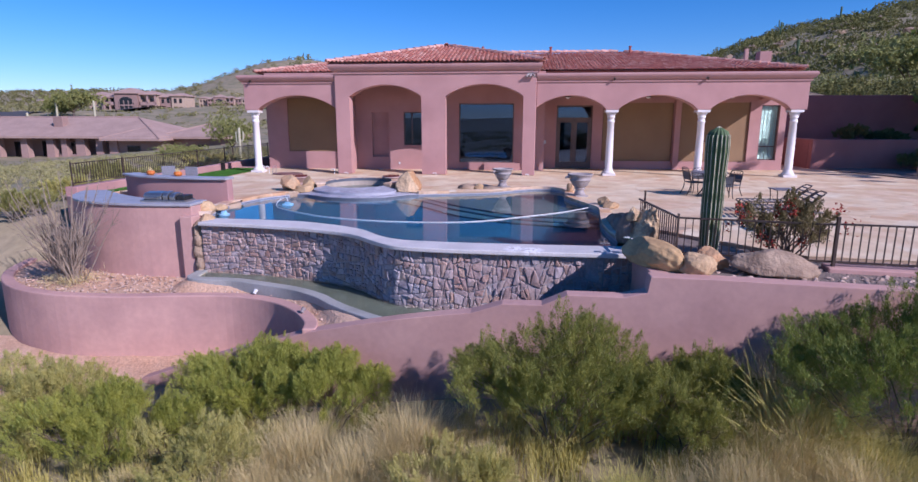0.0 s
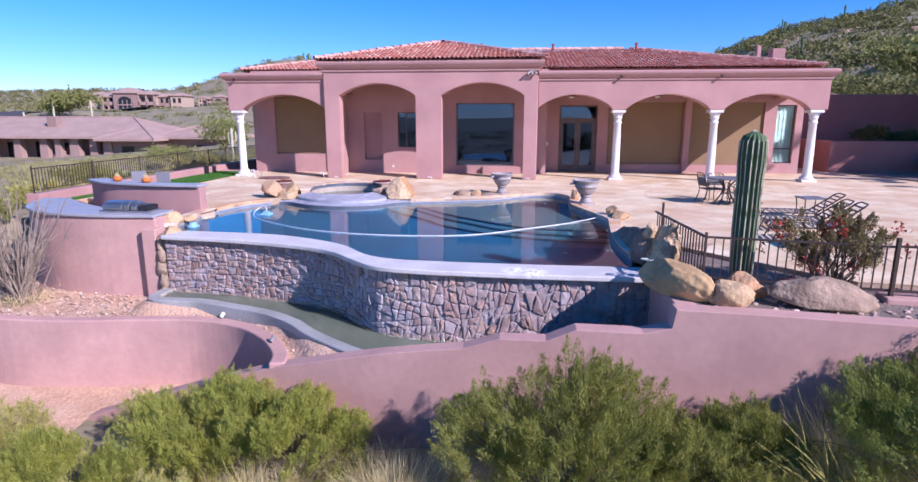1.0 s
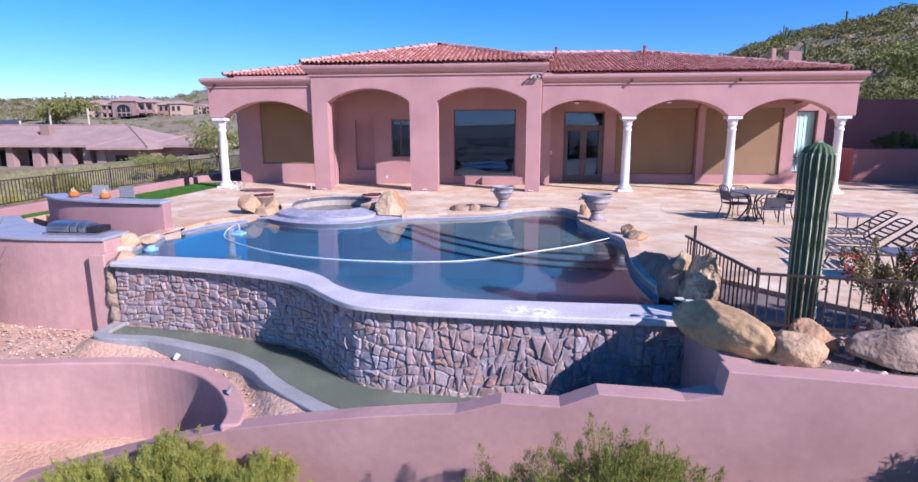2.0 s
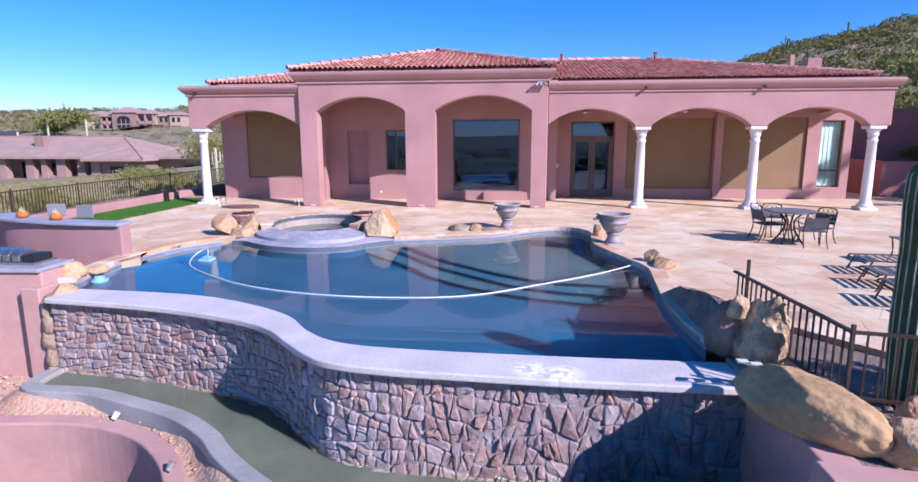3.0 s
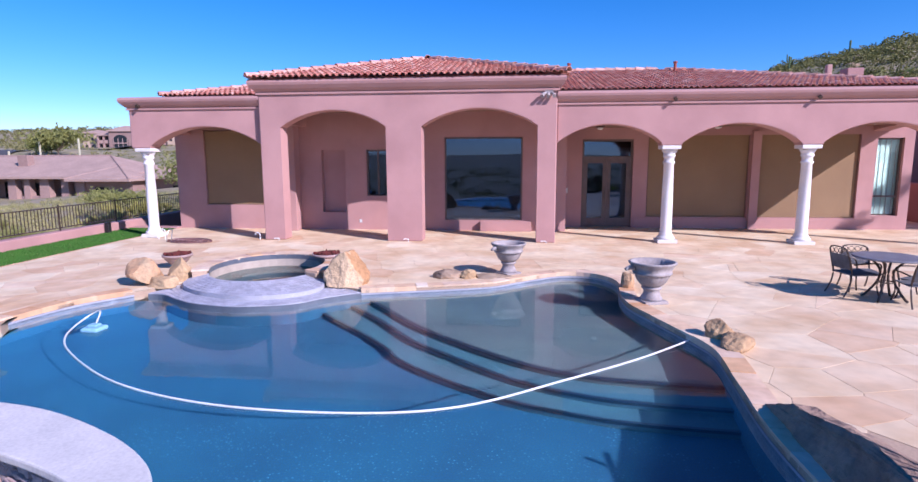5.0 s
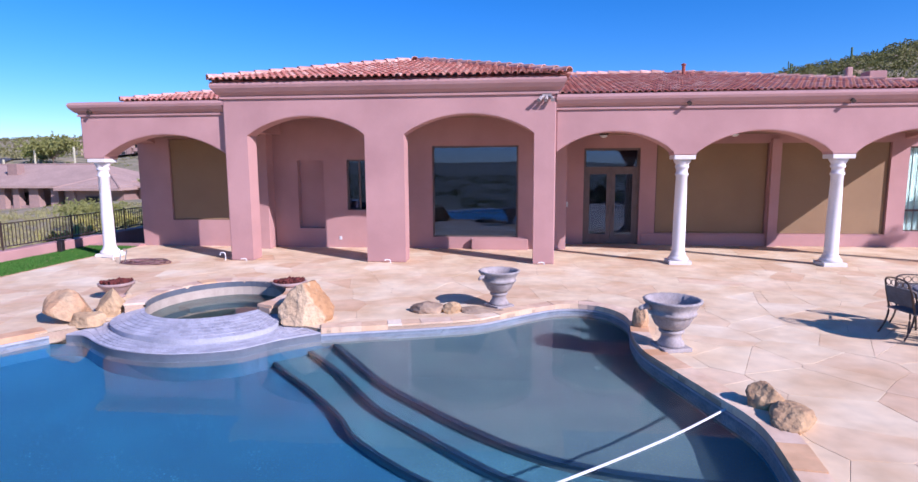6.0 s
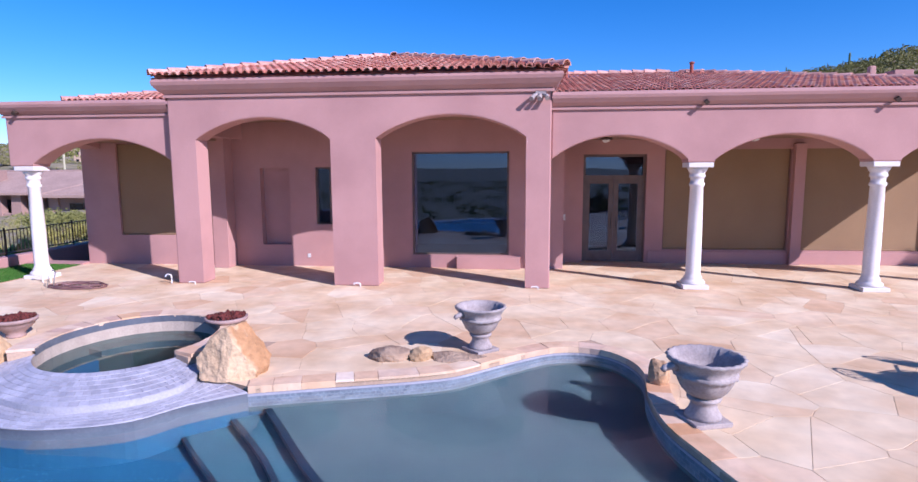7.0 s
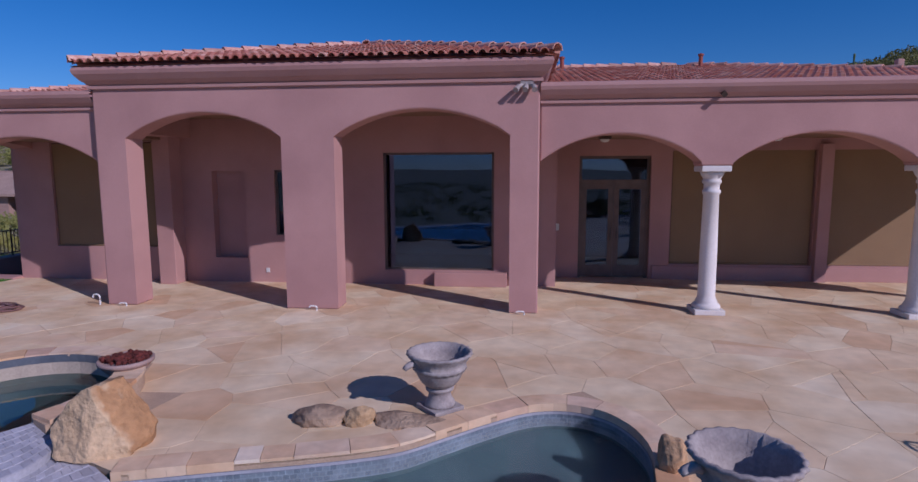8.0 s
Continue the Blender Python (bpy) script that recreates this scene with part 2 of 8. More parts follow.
nt.links.new(sharp.outputs["Result"], cover.inputs[1])
chalk = nt.nodes.new("ShaderNodeMix")
chalk.data_type = "RGBA"
chalk.inputs["B"].default_value = (0.92, 0.92, 0.91, 1)
nt.links.new(cover.outputs[0], chalk.inputs["Factor"])
nt.links.new(source, chalk.inputs["A"])
nt.links.new(chalk.outputs["Result"], shader.inputs["Base Color"])
# one pebble plaster in several tints: light absorbed by deeper water is painted in
PLASTER = pebbled("depth_tinted_blue_plaster", (0.005, 0.090, 0.170), (0.0035, 0.072, 0.142), (0.04, 0.20, 0.31), 1.0)
SHELF = pebbled("grey_pebble_plaster", (0.078, 0.128, 0.137), (0.055, 0.097, 0.112), (0.15, 0.21, 0.21), 0.4)
TROUGH_BED = surface("green_algae_plaster", (0.135, 0.155, 0.125), (0.095, 0.115, 0.09), 1.5, 40, 0.8)
BAND = small_tiles("blue_grey_waterline_tile", (0.12, 0.15, 0.195), (0.17, 0.205, 0.255), (0.22, 0.25, 0.29), 0.08, 0.08)
SPA_TILE = surface("pale_lavender_spa_tile", (0.48, 0.485, 0.54), (0.36, 0.365, 0.42), 3, 30, 0.45, 0.1, 0.003, vary="island", spread=0.13, stain=0.3)
SPA_GROUT = surface("pale_spa_grout", (0.44, 0.445, 0.49), (0.37, 0.375, 0.42), 4, 40, 0.8)
# in-between tint of the same plaster, painting the water depth over the steps
STEP_PLASTER = pebbled("depth_tinted_teal_plaster", (0.035, 0.125, 0.165), (0.028, 0.10, 0.135), (0.10, 0.22, 0.25), 0.5)
SPA_BAND = surface("blue_grey_spa_tile", (0.10, 0.12, 0.15), (0.135, 0.155, 0.185), 3, 30, 0.4, 0.1, 0.003)
GREY_WEAVE = surface("grey_woven_back", (0.30, 0.30, 0.32), (0.22, 0.22, 0.24), 60, 180, 0.8, 0.3, 0.004)
STEP_TRIM = surface("dark_blue_step_tile", (0.010, 0.032, 0.060), None, 4, 40, 0.3)
WATER = clear("pool_water", (0.78, 0.94, 0.98), 1.18, 0.0, 0.05, 2.5)
SPA_WATER = clear("spa_water", (0.72, 0.90, 0.92), 1.333, 0.0, 0.05, 2.5)
TROUGH_WATER = clear("trough_water", (0.72, 0.82, 0.76), 1.333, 0.0, 0.08, 4.0)
GLASS = clear("tinted_reflective_glass", (0.22, 0.27, 0.33), 2.0)
GLASS.node_tree.nodes["Principled BSDF"].inputs["Specular Tint"].default_value = (0.42, 0.62, 1.0, 1.0)   # bluish coating
GLASS_CLEAR = clear("clear_window_glass", (0.9, 0.95, 0.94), 1.45)
SPA_WALL = surface("tan_spa_plaster", (0.50, 0.43, 0.35), (0.40, 0.335, 0.27), 3, 40, 0.8, 0.2, 0.004)
SPA_FLOOR = surface("deep_teal_pebble_plaster", (0.024, 0.06, 0.062), (0.017, 0.045, 0.05), 1.2, 60, 0.7, 0.1, 0.004)
SOIL = surface("pink_desert_soil", (0.66, 0.44, 0.30), (0.54, 0.33, 0.21), 1.6, 16, 0.95, 0.9, 0.035, stain=0.5)
GRAVEL_BED = surface("grey_gravel", (0.30, 0.235, 0.19), (0.20, 0.155, 0.13), 3, 45, 0.95, 0.9, 0.03, stain=0.6)
GRAVEL = surface("pink_gravel", (0.58, 0.42, 0.33), None, 3, 30, 0.9, 0.4, 0.01, vary="island", spread=0.4)
DESERT = surface("desert_ground", (0.36, 0.29, 0.18), (0.22, 0.205, 0.105), 0.25, 3.0, 0.95, 0.6, 0.05, stain=0.5)
ROCK = surface("tan_boulder", (0.62, 0.43, 0.24), (0.40, 0.26, 0.14), 2.2, 16, 0.9, 0.8, 0.04, stain=0.5)
ROCK_BANDED = surface("tan_and_rust_boulder", (0.64, 0.46, 0.28), (0.50, 0.345, 0.20), 2.6, 16, 0.9, 0.8, 0.04, stain=0.5)
nt = ROCK_BANDED.node_tree
shader = nt.nodes["Principled BSDF"]
source = shader.inputs["Base Color"].links[0].from_socket
where = nt.nodes.new("ShaderNodeNewGeometry")
axis = nt.nodes.new("ShaderNodeVectorMath")
axis.operation = "DOT_PRODUCT"
axis.inputs[1].default_value = (1.0, 0.25, 0.45)
nt.links.new(where.outputs["Position"], axis.inputs[0])
ragged_edge = nt.nodes.new("ShaderNodeTexNoise")
ragged_edge.inputs["Scale"].default_value = 6.0
nt.links.new(where.outputs["Position"], ragged_edge.inputs["Vector"])
wander = nt.nodes.new("ShaderNodeMath")
wander.operation = "MULTIPLY_ADD"
wander.inputs[1].default_value = 0.35
nt.links.new(ragged_edge.outputs["Fac"], wander.inputs[0])
nt.links.new(axis.outputs["Value"], wander.inputs[2])
edge = nt.nodes.new("ShaderNodeMapRange")
edge.inputs["From Min"].default_value, edge.inputs["From Max"].default_value = 2.77, 2.85
nt.links.new(wander.outputs[0], edge.inputs["Value"])
rusty = nt.nodes.new("ShaderNodeMix")
rusty.data_type, rusty.blend_type = "RGBA", "MULTIPLY"
rusty.inputs["B"].default_value = (0.72, 0.55, 0.42, 1)
nt.links.new(edge.outputs["Result"], rusty.inputs["Factor"])
nt.links.new(source, rusty.inputs["A"])
nt.links.new(rusty.outputs["Result"], shader.inputs["Base Color"])
ROCK_GOLD = surface("golden_tan_boulder", (0.62, 0.41, 0.20), (0.44, 0.28, 0.13), 1.6, 14, 0.9, 0.55, 0.03, stain=0.35)
ROCK_CRAG = surface("pale_and_rust_crag", (0.66, 0.50, 0.30), (0.30, 0.18, 0.10), 5.0, 18, 0.9, 0.9, 0.05, stain=0.6)
ROCK_SLAB = surface("dark_brown_slab", (0.40, 0.27, 0.19), (0.22, 0.145, 0.11), 2.4, 14, 0.9, 0.9, 0.05, stain=0.55)
ROCK_GREY = surface("grey_pink_boulder", (0.44, 0.32, 0.22), (0.23, 0.155, 0.105), 4.0, 16, 0.9, 0.8, 0.04, stain=0.5)
ROCK_BROWN = surface("brown_boulder", (0.54, 0.36, 0.19), (0.30, 0.175, 0.095), 3.0, 18, 0.9, 0.8, 0.04, stain=0.55)
ROCK_RED = surface("rust_boulder", (0.55, 0.30, 0.15), (0.46, 0.33, 0.20), 2.6, 16, 0.9, 0.8, 0.04, stain=0.5)
LAVA = surface("red_lava_rock", (0.13, 0.026, 0.02), None, 6, 40, 0.95, 0.8, 0.02, vary="island", spread=0.4)
URN = surface("grey_cast_stone_urn", (0.42, 0.375, 0.355), (0.28, 0.245, 0.24), 6, 45, 0.85, 0.5, 0.006, stain=0.4)
BOWL = surface("pinkish_cast_bowl", (0.42, 0.30, 0.27), (0.32, 0.22, 0.2), 4, 45, 0.85, 0.3, 0.006)
IRON = surface("dark_bronze_iron", (0.085, 0.058, 0.045), (0.06, 0.04, 0.032), 6, 60, 0.45, 0.2, 0.003, metal=0.25)
SLING = surface("grey_blue_mesh_fabric", (0.13, 0.135, 0.15), None, 8, 90, 0.85, 0.3, 0.003)
TABLETOP = surface("grey_cast_tabletop", (0.20, 0.20, 0.22), (0.14, 0.14, 0.16), 5, 60, 0.45, 0.2, 0.003)
SHADE = surface("tan_sunscreen_fabric", (0.30, 0.195, 0.105), (0.26, 0.165, 0.09), 0.9, 120, 0.9, 0.2, 0.002, stain=0.2)
FRAME = surface("bronze_window_frame", (0.16, 0.11, 0.09), None, 5, 60, 0.5)
TRACK = surface("brown_shade_track", (0.26, 0.15, 0.10), None, 5, 60, 0.7)
# dark base colour stands in for the lack of light indoors
UNLIT_ROOM = surface("unlit_room_dark_plaster", (0.10, 0.085, 0.075), None, 1, 20, 0.9)
BLIND = surface("pale_green_blind", (0.44, 0.62, 0.57), (0.36, 0.54, 0.49), 3, 60, 0.8, 0.1)
CEILING = surface("brown_porch_ceiling", (0.27, 0.16, 0.105), (0.23, 0.135, 0.09), 0.8, 50, 0.85, 0.2)
WHITE = surface("white_plastic", (0.78, 0.78, 0.76), (0.68, 0.68, 0.66), 3, 60, 0.5, 0.05)
BLACK = surface("black_plastic", (0.02, 0.02, 0.022), None, 4, 60, 0.5, 0.1)
STEEL = surface("stainless_steel", (0.55, 0.54, 0.52), (0.42, 0.41, 0.40), 3, 80, 0.3, 0.05, 0.002, metal=0.9)
COUNTER = surface("grey_blue_stone_counter", (0.42, 0.42, 0.45), (0.34, 0.345, 0.37), 3, 70, 0.45, 0.1, 0.003, stain=0.3)
TURF = leafy("artificial_turf", (0.03, 0.13, 0.012), (0.06, 0.20, 0.02), 0.8, 0.1)
CACTUS = surface("saguaro_skin", (0.085, 0.145, 0.055), (0.055, 0.10, 0.04), 3, 40, 0.7, 0.2, 0.005)
SPINE = surface("pale_spines", (0.55, 0.52, 0.36), (0.42, 0.4, 0.27), 6, 60, 0.8)
BARK = surface("grey_brown_bark", (0.16, 0.115, 0.085), (0.10, 0.075, 0.055), 8, 50, 0.95, 0.6, 0.01)
DEADWOOD = surface("grey_brown_dry_stem", (0.36, 0.29, 0.22), (0.22, 0.17, 0.13), 6, 40, 0.9, 0.4, 0.006)
LEAF = leafy("yellow_green_leaf", (0.22, 0.265, 0.042), (0.58, 0.57, 0.125), 0.6, 0.45)
LEAF_MID = leafy("olive_green_leaf", (0.13, 0.165, 0.03), (0.44, 0.43, 0.10), 0.6, 0.45)
LEAF_DEEP = leafy("deep_green_leaf", (0.10, 0.145, 0.025), (0.33, 0.38, 0.08), 0.6, 0.45)
LEAF_PALE = leafy("pale_yellow_green_leaf", (0.34, 0.33, 0.09), (0.66, 0.60, 0.21), 0.6, 0.4)
LEAF_GREY = leafy("grey_green_leaf", (0.20, 0.21, 0.06), (0.45, 0.43, 0.15), 0.6, 0.4)
SCRUB = leafy("desert_scrub_leaf", (0.10, 0.10, 0.032), (0.22, 0.205, 0.07), 0.8, 0.2)
SCRUB_HILL = leafy("olive_hillside_leaf", (0.10, 0.105, 0.028), (0.23, 0.225, 0.065), 0.8, 0.2)
SCRUB_PALE = leafy("grey_green_scrub_leaf", (0.15, 0.145, 0.055), (0.32, 0.30, 0.12), 0.8, 0.2)
PALO = leafy("palo_verde_leaf", (0.20, 0.225, 0.065), (0.42, 0.42, 0.14), 0.7, 0.3)
STRAW = leafy("straw_grass", (0.52, 0.41, 0.17), (0.82, 0.70, 0.38), 0.7, 0.3)
GREENGRASS = leafy("green_yellow_grass", (0.38, 0.34, 0.08), (0.72, 0.64, 0.22), 0.7, 0.3)
VINE = leafy("olive_bougainvillea_leaf", (0.11, 0.09, 0.035), (0.34, 0.27, 0.11), 0.6, 0.3)
PETAL = leafy("red_bract", (0.42, 0.03, 0.02), (0.55, 0.10, 0.06), 0.6, 0.3)
PUMPKIN = surface("orange_ceramic", (0.62, 0.18, 0.03), (0.5, 0.13, 0.025), 5, 40, 0.5, 0.1)
FAR_WALL = surface("brown_far_stucco", (0.33, 0.215, 0.18), (0.28, 0.18, 0.15), 0.4, 6, 0.9, 0.1)
FAR_PIER = surface("pink_far_stucco", (0.40, 0.265, 0.225), (0.34, 0.22, 0.185), 0.4, 6, 0.9, 0.1)
FAR_RIDGE = surface("far_ridge_tile", (0.38, 0.26, 0.215), (0.32, 0.215, 0.18), 0.5, 5, 0.85, 0.2, 0.02)
FAR_ROOF = surface("far_concrete_roof_tile", (0.45, 0.31, 0.25), (0.38, 0.26, 0.21), 0.5, 5, 0.85, 0.3, 0.03)
FAR_TAN = surface("tan_far_stucco", (0.52, 0.385, 0.28), (0.45, 0.33, 0.24), 0.4, 6, 0.9, 0.1)
FAR_GLASS = surface("dark_far_window", (0.02, 0.022, 0.026), None, 1, 10, 0.15, 0.0)
ROAD = surface("asphalt", (0.075, 0.075, 0.08), (0.06, 0.06, 0.064), 0.3, 10, 0.9)
GREEN_WIRE = surface("green_plastic", (0.03, 0.10, 0.07), None, 5, 50, 0.5)

# ---------- mesh helpers ----------
BASE = {}


def thing(name, at, label, category, group="", kind=""):
    """An Empty at a thing's base; its parts are given in world metres."""
    ob = new(name)
    ob.empty_display_size = 0.2
    ob.location = at
    BASE[ob.name] = Vector(at)
    return tagged(ob, label, category, group, kind)


def part(name, shape, material, parent=None, label="", smooth=False, turn=True):
    """Links a bmesh or a mesh as one object, under a thing or a part."""
    if isinstance(shape, bmesh.types.BMesh):
        me = bpy.data.meshes.new(name)
        if turn:
            bmesh.ops.recalc_face_normals(shape, faces=shape.faces)
        shape.to_mesh(me)
        shape.free()
    else:
        me = shape
    if not me.materials:
        me.materials.append(material)
    if smooth:
        me.polygons.foreach_set("use_smooth", [True] * len(me.polygons))
    ob = new(name, me)
    if parent is not None:
        ob.parent = parent
        if parent.name in BASE:
            ob.matrix_parent_inverse = Matrix.Translation(-BASE[parent.name])
    if label:
        ob["label"] = label
    return ob


def solid(name, shape, material, label, category="", kind="", group="", smooth=False, turn=True):
    return tagged(part(name, shape, material, None, "", smooth, turn), label, category, group, kind)


def raw(name, verts, faces):
    me = bpy.data.meshes.new(name)
    me.from_pydata([tuple(v) for v in verts], [], [tuple(f) for f in faces])
    me.update()
    return me


def tri_soup(name, verts, per):
    """A mesh of loose quads or triangles from an array of corners."""
    v = np.asarray(verts, dtype=np.float32).reshape(-1, 3)
    k = len(v) // per
    me = bpy.data.meshes.new(name)
    me.vertices.add(len(v))
    me.vertices.foreach_set("co", v.ravel())
    me.loops.add(len(v))
    me.loops.foreach_set("vertex_index", np.arange(len(v), dtype=np.int32))
    me.polygons.add(k)
    me.polygons.foreach_set("loop_start", np.arange(0, len(v), per, dtype=np.int32))
    me.update(calc_edges=True)
    return me


def sheet(bm, outline, z):
    """A level sheet that faces up."""
    f = bm.faces.new([bm.verts.new((p[0], p[1], z)) for p in outline])
    f.normal_update()
    if f.normal.z < 0:
        f.normal_flip()
    bmesh.ops.triangulate(bm, faces=[f], ngon_method="EAR_CLIP")


def box(bm, x0, x1, y0, y1, z0, z1, bevel=0.0, m=None):
    r = bmesh.ops.create_cube(bm, size=1.0)
    vs = r["verts"]
    bmesh.ops.scale(bm, verts=vs, vec=(x1 - x0, y1 - y0, z1 - z0))
    bmesh.ops.translate(bm, verts=vs, vec=((x0 + x1) / 2, (y0 + y1) / 2, (z0 + z1) / 2))
    if bevel:
        es = list({e for v in vs for e in v.link_edges})
        out = bmesh.ops.bevel(bm, geom=es, offset=bevel, segments=2, affect="EDGES", profile=0.6)
        vs = list({v for f in out["faces"] for v in f.verts} | {v for v in vs if v.is_valid})
    if m is not None:
        bmesh.ops.transform(bm, matrix=m, verts=vs)
    return vs


def boxm(x0, x1, y0, y1, z0, z1, bevel=0.0, m=None):
    bm = bmesh.new()
    box(bm, x0, x1, y0, y1, z0, z1, bevel, m)
    return bm


def catmull(pts, per=8, closed=False):
    """A smooth curve through the control points (2D or 3D)."""
    p = [np.array(q, float) for q in pts]
    n = len(p)
    out = []
    for i in range(n if closed else n - 1):
        if closed:
            a, b, c, d = p[i - 1], p[i], p[(i + 1) % n], p[(i + 2) % n]
        else:
            a, b, c, d = p[max(i - 1, 0)], p[i], p[i + 1], p[min(i + 2, n - 1)]
        for k in range(per):
            t = k / per
            out.append(0.5 * (2 * b + (c - a) * t + (2 * a - 5 * b + 4 * c - d) * t * t + (3 * b - a - 3 * c + d) * t ** 3))
    if not closed:
        out.append(p[-1])
    return out


def normals2(pts, closed=False):
    """Left-hand normals of a plan curve."""
    n, out = len(pts), []
    for i in range(n):
        a = pts[i - 1] if (i or closed) else pts[i]
        b = pts[(i + 1) % n] if (i < n - 1 or closed) else pts[i]
        d = b - a
        d = d / (np.hypot(d[0], d[1]) + 1e-9)
        out.append(np.array((-d[1], d[0])))
    return out


def offset(pts, dist, closed=False):
    return [p + nn * dist for p, nn in zip(pts, normals2(pts, closed))]


def prism(bm, outline, z0, z1):
    """A plan outline drawn up from z0 to z1."""
    lo = [bm.verts.new((p[0], p[1], z0)) for p in outline]
    hi = [bm.verts.new((p[0], p[1], z1)) for p in outline]
    n = len(lo)
    bm.faces.new(hi)
    bm.faces.new(lo[::-1])
    for i in range(n):
        bm.faces.new((lo[i], lo[(i + 1) % n], hi[(i + 1) % n], hi[i]))


def slab_along(bm, a, b, z0, z1, z0b=None, z1b=None):
    """A closed band between two plan curves of equal length (heights may differ on b)."""
    z0b, z1b = z0 if z0b is None else z0b, z1 if z1b is None else z1b
    rows = []
    for p, q in zip(a, b):
        rows.append([bm.verts.new((p[0], p[1], z0)), bm.verts.new((p[0], p[1], z1)),
                     bm.verts.new((q[0], q[1], z1b)), bm.verts.new((q[0], q[1], z0b))])
    for r, s in zip(rows, rows[1:]):
        for k in range(4):
            bm.faces.new((r[k], r[(k + 1) % 4], s[(k + 1) % 4], s[k]))
    bm.faces.new(rows[0])
    bm.faces.new(rows[-1][::-1])


def ribbon(bm, a, za, b, zb):
    va = [bm.verts.new((p[0], p[1], za)) for p in a]
    vb = [bm.verts.new((p[0], p[1], zb)) for p in b]
    for i in range(len(va) - 1):
        bm.faces.new((va[i], va[i + 1], vb[i + 1], vb[i]))


def lathe(bm, profile, segs=20, at=(0, 0, 0), flute=0.0, count=0):
    rings = []
    for r, z in profile:
        ring = []
        for k in range(segs):
            a = 2 * math.pi * k / segs
            rr = r * (1 + flute * math.cos(count * a)) if count else r
            ring.append(bm.verts.new((at[0] + rr * math.cos(a), at[1] + rr * math.sin(a), at[2] + z)))
        rings.append(ring)
    for r, s in zip(rings, rings[1:]):
        for k in range(segs):
            bm.faces.new((r[k], r[(k + 1) % segs], s[(k + 1) % segs], s[k]))
    bm.faces.new(rings[0][::-1])
    bm.faces.new(rings[-1])


def tube(bm, pts, r, segs=6, r1=None):
    """A round bar along 3D points, tapering from r to r1."""
    pts = [Vector(tuple(p)) for p in pts]
    n, rings = len(pts), []
    for i, p in enumerate(pts):
        d = (pts[min(i + 1, n - 1)] - pts[max(i - 1, 0)]).normalized()
        side = d.cross(Vector((0, 0, 1)))
        if side.length < 1e-3:
            side = d.cross(Vector((1, 0, 0)))
        side.normalize()
        up = side.cross(d)
        rr = r if r1 is None else r + (r1 - r) * i / max(1, n - 1)
        rings.append([bm.verts.new(p + (side * math.cos(2 * math.pi * k / segs) + up * math.sin(2 * math.pi * k / segs)) * rr)
                      for k in range(segs)])
    for a, b in zip(rings, rings[1:]):
        for k in range(segs):
            bm.faces.new((a[k], a[(k + 1) % segs], b[(k + 1) % segs], b[k]))
    bm.faces.new(rings[0][::-1])
    bm.faces.new(rings[-1])


def arch(x0, x1, spring, crown, n=14):
    """Points of a flat (segmental) arch from x0 to x1."""
    h, w = crown - spring, (x1 - x0) / 2
    rad = (w * w + h * h) / (2 * h)
    cx, cz = (x0 + x1) / 2, crown - rad
    a = math.asin(w / rad)
    return [(cx + rad * math.sin(-a + 2 * a * k / n), cz + rad * math.cos(-a + 2 * a * k / n)) for k in range(n + 1)]


def arched_wall(spans, top, t0, t1, axis="y"):
    """A wall of plain and arched spans: (x0, x1, foot) or (x0, x1, spring, crown); t0..t1 is its thickness."""
    low = []
    for sp in spans:
        pts = [(sp[0], sp[2]), (sp[1], sp[2])] if len(sp) == 3 else arch(*sp)
        low += [q for q in pts]
    bm = bmesh.new()
    put = (lambda u, t, z: (u, t, z)) if axis == "y" else (lambda u, t, z: (t, u, z))
    rows = [[bm.verts.new(put(u, t0, z)), bm.verts.new(put(u, t0, top)), bm.verts.new(put(u, t1, top)), bm.verts.new(put(u, t1, z))] for u, z in low]
    for r, q in zip(rows, rows[1:]):
        same = abs((r[0].co - q[0].co).x) + abs((r[0].co - q[0].co).y) < 1e-5
        for k in range(4):
            if same and k != 3:
                continue
            bm.faces.new((r[k], q[k], q[(k + 1) % 4], r[(k + 1) % 4]))
    bm.faces.new(rows[0])
    bm.faces.new(rows[-1][::-1])
    bmesh.ops.remove_doubles(bm, verts=bm.verts, dist=1e-4)
    return bm


